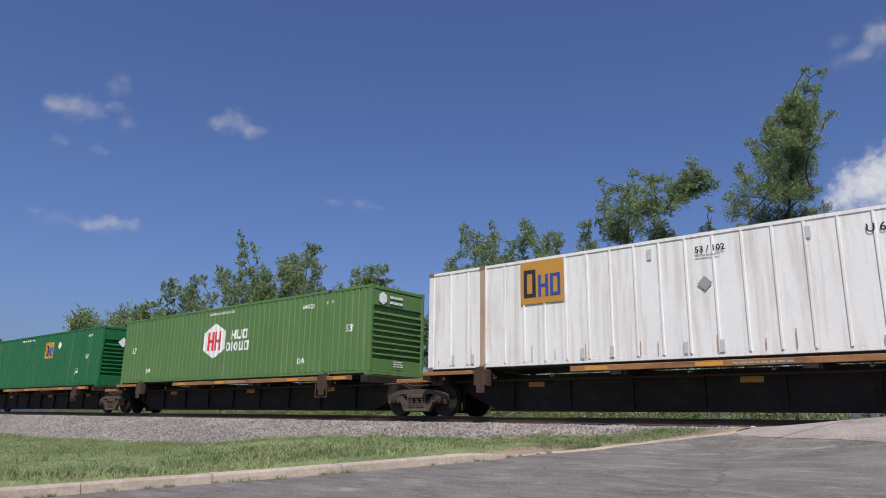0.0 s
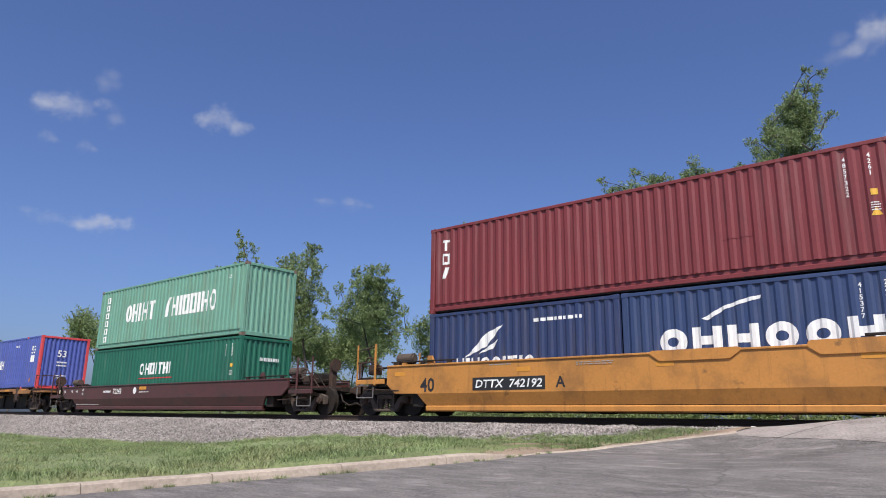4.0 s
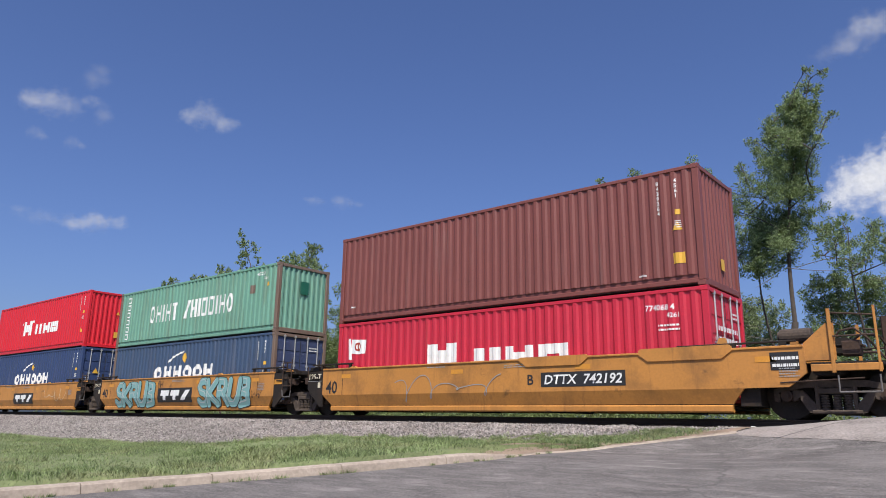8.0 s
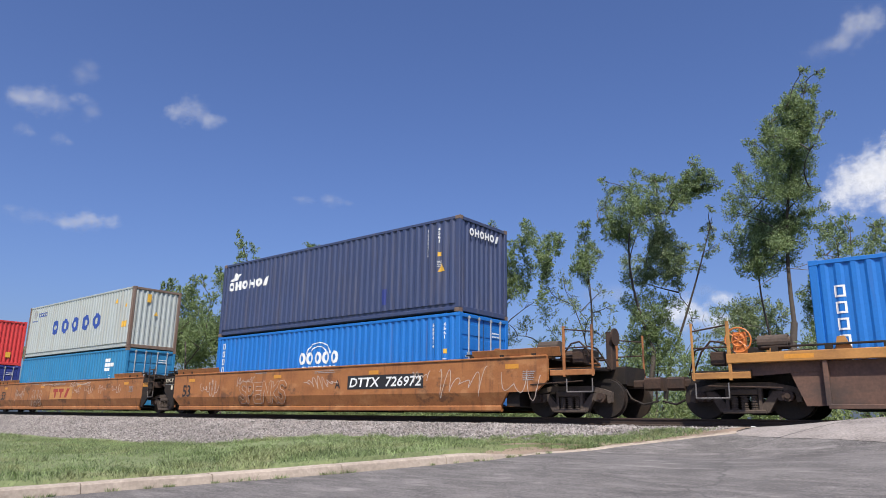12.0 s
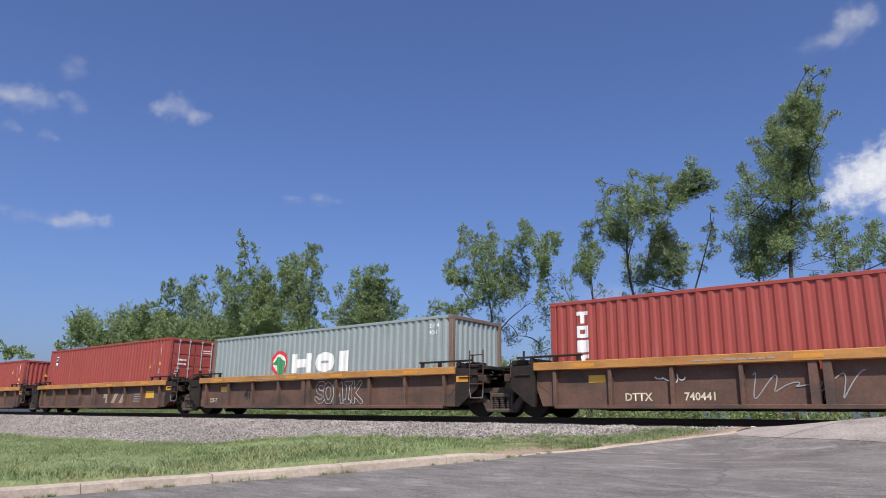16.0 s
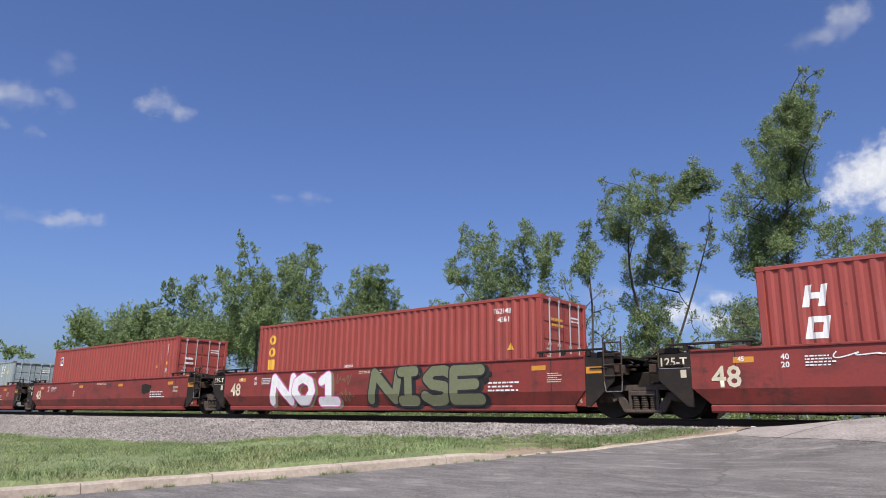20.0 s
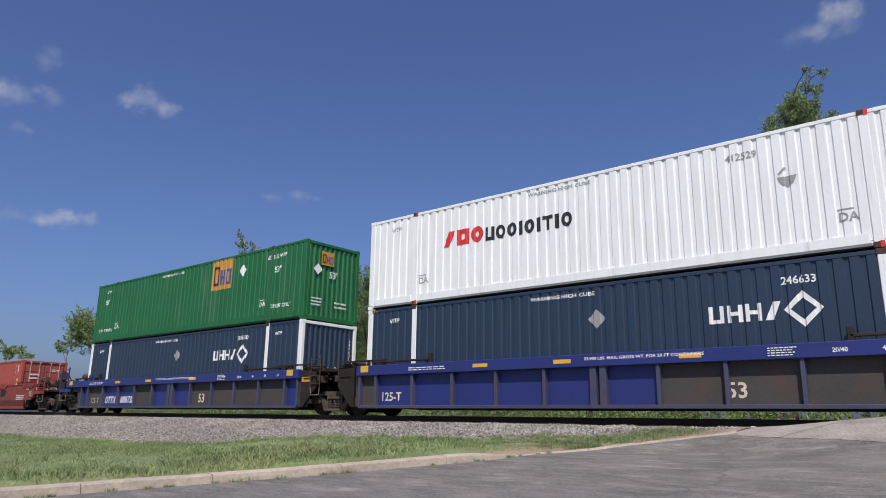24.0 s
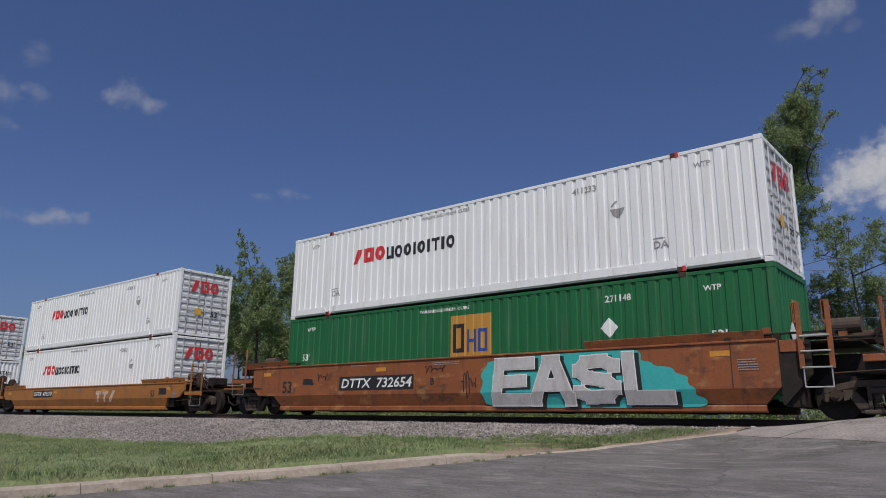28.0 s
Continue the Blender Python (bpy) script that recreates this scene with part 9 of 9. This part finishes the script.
tree(-62.3, 44.0, 0.9, [(-4.7, 10.3, 1.41), (0.5, 9.5, 1.23), (-1.0, 9.1, 2.16), (-3.9, 8.2, 1.99), (-1.2, 6.3, 1.65), (-2.9, 8.7, 1.26), (-1.6, 9.2, 2.07)])
tree(-57.2, 44.0, 0.9, [(1.8, 7.8, 1.15), (-2.6, 9.0, 1.36), (-2.4, 6.6, 1.29), (-3.8, 6.4, 1.7), (2.8, 8.0, 1.91), (0.6, 6.7, 1.79), (-0.8, 9.5, 1.34)])
tree(-52.5, 44.0, 0.9, [(2.1, 6.0, 1.84), (-1.5, 7.0, 1.8), (0.6, 6.4, 1.53), (0.6, 6.9, 1.31), (2.4, 5.8, 1.12), (2.7, 5.7, 1.62), (-3.5, 6.3, 1.23)])
tree(-48.2, 44.0, 0.9, [(2.5, 6.6, 1.06), (-2.4, 6.9, 1.55), (1.2, 5.8, 1.2), (-3.4, 6.0, 1.08), (1.8, 8.5, 1.7), (1.4, 5.9, 1.47), (1.9, 8.2, 1.58)])
tree(-44.2, 44.0, 0.9, [(-1.2, 5.8, 1.63), (-0.4, 7.0, 1.03), (-3.0, 6.9, 1.43), (1.8, 6.6, 1.09), (-1.0, 6.2, 1.43), (-3.0, 6.1, 1.71), (-2.7, 7.1, 1.34)])
tree(-3.2, 33.0, 0.8, [(0.8, 6.4, 0.55), (-0.4, 3.9, 0.78), (1.0, 7.0, 0.8), (1.0, 5.1, 0.48), (0.9, 4.5, 0.67), (-0.5, 4.1, 0.51), (0.6, 6.9, 0.61), (0.9, 3.9, 0.73)])
tree(-13.2, 30.5, 0.8, [(-1.0, 5.8, 0.48), (0.1, 6.0, 0.52), (1.1, 5.6, 0.46), (-0.5, 5.0, 0.57), (0.6, 4.7, 0.56), (0.0, 3.9, 0.62), (-1.1, 3.9, 0.52), (1.1, 3.6, 0.55), (-0.3, 3.0, 0.62), (0.7, 2.6, 0.55), (-1.1, 2.7, 0.52)])
tree(-18.9, 35.0, 0.45, [(-2.5, 6.4, 0.66), (-1.6, 5.3, 0.71), (-0.1, 5.6, 0.63), (0.9, 4.9, 0.68), (-2.8, 4.4, 0.79), (-0.9, 3.7, 0.76), (0.5, 3.4, 0.74), (1.7, 4.2, 0.55), (-3.9, 5.8, 0.67), (-5.1, 5.2, 0.68), (-6.0, 6.3, 0.63), (1.6, 5.4, 0.49), (6.1, 5.7, 0.46), (6.4, 4.5, 0.56), (5.6, 3.4, 0.57)])
tree(-9.5, 33.0, 0.6, [(-1.3, 5.3, 0.52), (-0.3, 5.6, 0.57), (0.6, 5.6, 0.56), (1.4, 5.1, 0.55), (-1.0, 4.2, 0.67), (0.1, 4.1, 0.71), (1.2, 3.8, 0.64), (-1.6, 3.2, 0.62), (-0.3, 2.9, 0.66), (0.8, 2.6, 0.64), (0.1, 4.9, 0.61)])
tree(-5.2, 32.0, 0.85, [(-1.1, 6.1, 0.47), (-0.3, 6.1, 0.51), (0.5, 5.9, 0.5), (1.3, 5.9, 0.49), (1.8, 5.4, 0.53), (-1.4, 4.8, 0.56), (-0.6, 4.8, 0.6), (0.4, 4.7, 0.59), (1.2, 4.4, 0.57), (-1.6, 3.4, 0.61), (-0.6, 3.2, 0.64), (0.4, 3.1, 0.62), (1.3, 2.9, 0.61), (-1.6, 5.8, 0.38)])
tree(-29.5, 36.0, 0.85, [(-3.0, 6.6, 0.63), (-1.7, 6.9, 0.62), (-0.5, 6.4, 0.68), (1.0, 6.5, 0.67), (-2.5, 5.4, 0.78), (-0.4, 5.1, 0.83), (1.7, 5.2, 0.81), (-1.7, 4.1, 0.84), (0.8, 3.8, 0.81), (2.6, 4.1, 0.79), (3.5, 5.1, 0.71)])


def brush(name, label, spots, count, mat, size=0.09):
    co, f = leaf_cloud([s[:3] for s in spots], [s[3] for s in spots], count, size, TREE_RNG)
    tagged(new(name, numpy_mesh(name, co, f, mat)), label, "brush", kind="stuff")


spots = []
for i in range(240):
    x = -62 + 74 * TREE_RND.random()
    y = TREE_RND.uniform(23.5, 29)
    spots.append((x, y, 0.9 + TREE_RND.random() * 0.5, TREE_RND.uniform(0.4, 1.0)))
for i in range(70):
    spots.append((TREE_RND.uniform(-15, 8), TREE_RND.uniform(23.2, 25.5), 0.95 + 0.35 * TREE_RND.random(), TREE_RND.uniform(0.35, 0.6)))
brush("undergrowth", "tangled green undergrowth behind the tracks", spots, 1.35, LEAF_C, 0.054)
spots = []
for i in range(130):
    x = TREE_RND.uniform(-32, 8)
    spots.append((x, TREE_RND.uniform(26, 33), 1.0 + (2.6 if x > -12 else 1.7) * TREE_RND.random(), TREE_RND.uniform(0.6, 1.2)))
for i in range(28):
    spots.append((TREE_RND.uniform(-24, -12), TREE_RND.uniform(27, 30), 1.2 + 2.4 * TREE_RND.random(), TREE_RND.uniform(0.5, 0.9)))
brush("thicket", "dense green thicket under the tall trees", spots, 2.2, LEAF_A, 0.062)
spots = []
for i in range(110):
    x = TREE_RND.uniform(-75, -14)
    spots.append((x, TREE_RND.uniform(34, 44), 1.2 + 2.2 * TREE_RND.random(), TREE_RND.uniform(0.8, 1.6)))
brush("hedge_growth", "green bushes along the far side of the railway", spots, 2.3, LEAF_A, 0.095)
spots = [(TREE_RND.uniform(-420, 160), TREE_RND.uniform(150, 230), TREE_RND.uniform(2, 5), TREE_RND.uniform(3, 6)) for i in range(150)]
brush("distant_woods", "distant dark green tree line", spots, 2.2, LEAF_A, 0.45)
# dead limbs lying in the thicket
s = Solid()
for i in range(26):
    a = Vector((TREE_RND.uniform(-9, -1), TREE_RND.uniform(24.5, 28), TREE_RND.uniform(0.9, 6.5)))
    b = a + Vector((TREE_RND.uniform(-2.5, 2.5), TREE_RND.uniform(-0.8, 0.8), TREE_RND.uniform(-0.9, 0.7)))
    limb(s, a, b, 0.013, 0.004, TREE_RND, 0.3, 7)
tagged(new("bare_branches", s.mesh("bare_branches", material("dead_wood", (0.19, 0.165, 0.14), 0.9))), "bleached bare branches tangled in the thicket", "branches", kind="stuff")


# ---- clouds: heaped white puffs with ragged edges ----
def cloud_material(name, strength, dense, edge=1.5):
    m = bpy.data.materials.new(name)
    m.use_nodes = True
    nt = m.node_tree
    n, l = nt.nodes, nt.links
    n.remove(n["Principled BSDF"])
    co = n.new("ShaderNodeTexCoord")
    no = n.new("ShaderNodeTexNoise")
    no.inputs["Scale"].default_value, no.inputs["Detail"].default_value, no.inputs["Roughness"].default_value = 0.016, 14, 0.72
    l.new(co.outputs["Object"], no.inputs["Vector"])
    uv = n.new("ShaderNodeUVMap")
    sub = n.new("ShaderNodeVectorMath")
    sub.operation = "LENGTH"
    mid = n.new("ShaderNodeVectorMath")
    mid.operation = "SUBTRACT"
    mid.inputs[1].default_value = (0.5, 0.5, 0)
    l.new(uv.outputs[0], mid.inputs[0])
    l.new(mid.outputs[0], sub.inputs[0])
    fall = n.new("ShaderNodeMapRange")
    fall.interpolation_type = "SMOOTHSTEP"
    fall.inputs["From Min"].default_value, fall.inputs["From Max"].default_value = 0.5, 0.05
    l.new(sub.outputs["Value"], fall.inputs["Value"])
    mul = n.new("ShaderNodeMath")
    mul.operation = "MULTIPLY_ADD"
    mul.inputs[1].default_value = 2.6
    l.new(no.outputs["Fac"], mul.inputs[0])
    sm = n.new("ShaderNodeMath")
    sm.operation = "SUBTRACT"
    sm.inputs[1].default_value = 1.62
    l.new(fall.outputs[0], sm.inputs[0])
    l.new(sm.outputs[0], mul.inputs[2])
    al = n.new("ShaderNodeMapRange")
    al.interpolation_type = "SMOOTHSTEP"
    al.inputs["From Min"].default_value, al.inputs["From Max"].default_value = 0.05, edge
    al.inputs["To Max"].default_value = dense
    l.new(mul.outputs[0], al.inputs["Value"])
    # The puffs' sunlit white is put in as glow; the sun doesn't light them.
    em = n.new("ShaderNodeEmission")
    em.inputs["Color"].default_value = (0.93, 0.94, 1.0, 1)
    em.inputs["Strength"].default_value = strength
    tr = n.new("ShaderNodeBsdfTransparent")
    mx = n.new("ShaderNodeMixShader")
    l.new(al.outputs[0], mx.inputs[0])
    l.new(tr.outputs[0], mx.inputs[1])
    l.new(em.outputs[0], mx.inputs[2])
    l.new(mx.outputs[0], n["Material Output"].inputs["Surface"])
    return m


CLOUD_THIN = cloud_material("thin_cloud", 0.55, 0.26)
CLOUD_FULL = cloud_material("full_cloud", 0.60, 0.55)
CLOUD_HEAP = cloud_material("heaped_cloud", 0.74, 0.95, 1.05)
CLOUDS = []


def cloud(place, size, mat, puffs, vel, label, seed):
    """Domed sheets, one behind another, in the eye's direction."""
    rnd = random.Random(seed)
    m = look(place, EYE)
    root = thing("cloud", m, label, "cloud", "clouds")
    w, h = size
    for k in range(puffs):
        px, py = rnd.uniform(-0.30, 0.30) * w if k else 0, rnd.uniform(-0.2, 0.2) * h if k else 0
        sw, sh = w * (1.0 if k == 0 else rnd.uniform(0.45, 0.75)), h * (1.0 if k == 0 else rnd.uniform(0.5, 0.85))
        n = 12
        vs, fs, uvs = [], [], []
        for j in range(n + 1):
            for i in range(n + 1):
                a, b = i / n - 0.5, j / n - 0.5
                vs.append((px + a * sw, py + b * sh, k * 14 + 0.35 * sh * max(0.0, 1 - 4 * (a * a + b * b))))
                uvs.append((i / n, j / n))
        for j in range(n):
            for i in range(n):
                fs.append((j * (n + 1) + i, j * (n + 1) + i + 1, (j + 1) * (n + 1) + i + 1, (j + 1) * (n + 1) + i))
        me = bpy.data.meshes.new("puff")
        me.from_pydata(vs, [], fs)
        me.shade_smooth()
        layer = me.uv_layers.new(name="UVMap")
        for li, lp in enumerate(me.loops):
            layer.data[li].uv = uvs[lp.vertex_index]
        me.materials.append(mat)
        ob = new("puff", me)
        ob.parent = root
        ob.visible_shadow = False
    CLOUDS.append((root, m, vel))
    return root


cloud((-1006, 632, 501), (141, 86), CLOUD_FULL, 4, (-1.52, -6.08, 0.0), "small white fair-weather cloud in a blue sky", 200)
cloud((-1174, 1113, 501), (127, 61), CLOUD_THIN, 3, (-2.83, -5.82, 0.0), "thin wisp of white cloud in a blue sky", 201)
cloud((-1213, 1056, 501), (118, 44), CLOUD_THIN, 2, (-3.82, -4.82, 0.0), "thin wisp of white cloud in a blue sky", 202)
cloud((-1161, 445, 501), (178, 85), CLOUD_FULL, 3, (-1.46, -4.32, 0.0), "small white fair-weather cloud in a blue sky", 203)
cloud((-1180, 403, 501), (82, 58), CLOUD_FULL, 3, (-1.48, -4.06, 0.0), "small white fair-weather cloud in a blue sky", 204)
cloud((-1849, 814, 501), (237, 99), CLOUD_FULL, 4, (-1.76, -4.19, 0.0), "small white fair-weather cloud in a blue sky", 205)
cloud((-1903, 706, 501), (241, 74), CLOUD_THIN, 3, (-2.69, -3.86, 0.0), "thin wisp of white cloud in a blue sky", 206)
cloud((-92, 1003, 501), (103, 93), CLOUD_FULL, 4, (-1.49, -3.93, 0.0), "small white fair-weather cloud in a blue sky", 207)
cloud((-140, 1040, 501), (109, 50), CLOUD_THIN, 3, (-1.48, -4.57, 0.0), "thin wisp of white cloud in a blue sky", 208)
cloud((-135, 976, 501), (66, 38), CLOUD_THIN, 2, (0.81, -1.22, 0.0), "thin wisp of white cloud in a blue sky", 209)
cloud((-232, 1672, 492), (306, 210), CLOUD_HEAP, 3, (0.18, -2.66, 0.0), "large white cumulus cloud behind the trees", 210)
cloud((-132, 1590, 492), (367, 220), CLOUD_HEAP, 4, (0.03, -2.23, 0.0), "large white cumulus cloud behind the trees", 211)
cloud((-1033, 442, 501), (94, 66), CLOUD_THIN, 3, (0.07, -4.43, 0.0), "thin wisp of white cloud in a blue sky", 212)
cloud((-1329, 544, 501), (75, 49), CLOUD_THIN, 2, (-0.13, -5.82, 0.0), "thin wisp of white cloud in a blue sky", 213)
cloud((-1158, 517, 501), (68, 68), CLOUD_THIN, 2, (-0.11, -5.12, 0.0), "thin wisp of white cloud in a blue sky", 214)
cloud((-407, 1090, 171), (212, 101), CLOUD_HEAP, 3, (0.06, -0.97, 0.0), "small white fair-weather cloud in a blue sky", 215)
cloud((-431, 884, 171), (127, 68), CLOUD_THIN, 3, (0.06, -0.73, 0.0), "thin wisp of white cloud in a blue sky", 216)
cloud((-313, 914, 171), (83, 37), CLOUD_THIN, 2, (-0.01, -0.71, 0.0), "thin wisp of white cloud in a blue sky", 217)
cloud((-1333, 474, 501), (79, 47), CLOUD_THIN, 2, (-0.09, -5.08, 0.0), "thin wisp of white cloud in a blue sky", 218)


# ---- what moves: the train rolls by, its wheels turn, clouds drift, trees sway ----
def motions():
    times = [float(t) for t in range(29)]
    way = [(t, gone(t)) for t in times]
    for ob, m in MOVERS:
        walk(ob, [(t, Matrix.Translation((-d, 0, 0)) @ m) for t, d in way])
    # wheels: one turn in a little over two and a half metres; alike wheelsets share their keys
    turned_keys = {}
    for ob, x, r in WHEELS:
        if (x, r) not in turned_keys:
            ts = [i / 30 for i in range(841)]
            walk(ob, [(t, pose(x, 0, r, 0, -math.degrees(gone(t) / r), 0)) for t in ts])
            turned_keys[(x, r)] = ob.animation_data
        else:
            ob.rotation_mode = "QUATERNION"
            first = turned_keys[(x, r)]
            ob.animation_data_create()
            ob.animation_data.action = first.action
            ob.animation_data.action_slot = first.action_slot
    for ob, m, vel in CLOUDS:
        walk(ob, [(t, Matrix.Translation(Vector(vel) * t) @ m) for t in (0.0, 14.0, 28.0)])
    # a light wind: the crowns lean a fraction of a degree to and fro
    for k, (ob, x, y, top) in enumerate(TREES):
        walk(ob, [(0.5 * i, pose(x, y, 0.6, 0, 0.35 * math.sin(0.9 * 0.5 * i + k * 1.3) + 0.2 * math.sin(2.1 * 0.5 * i + k), 0)) for i in range(57)])


motions()
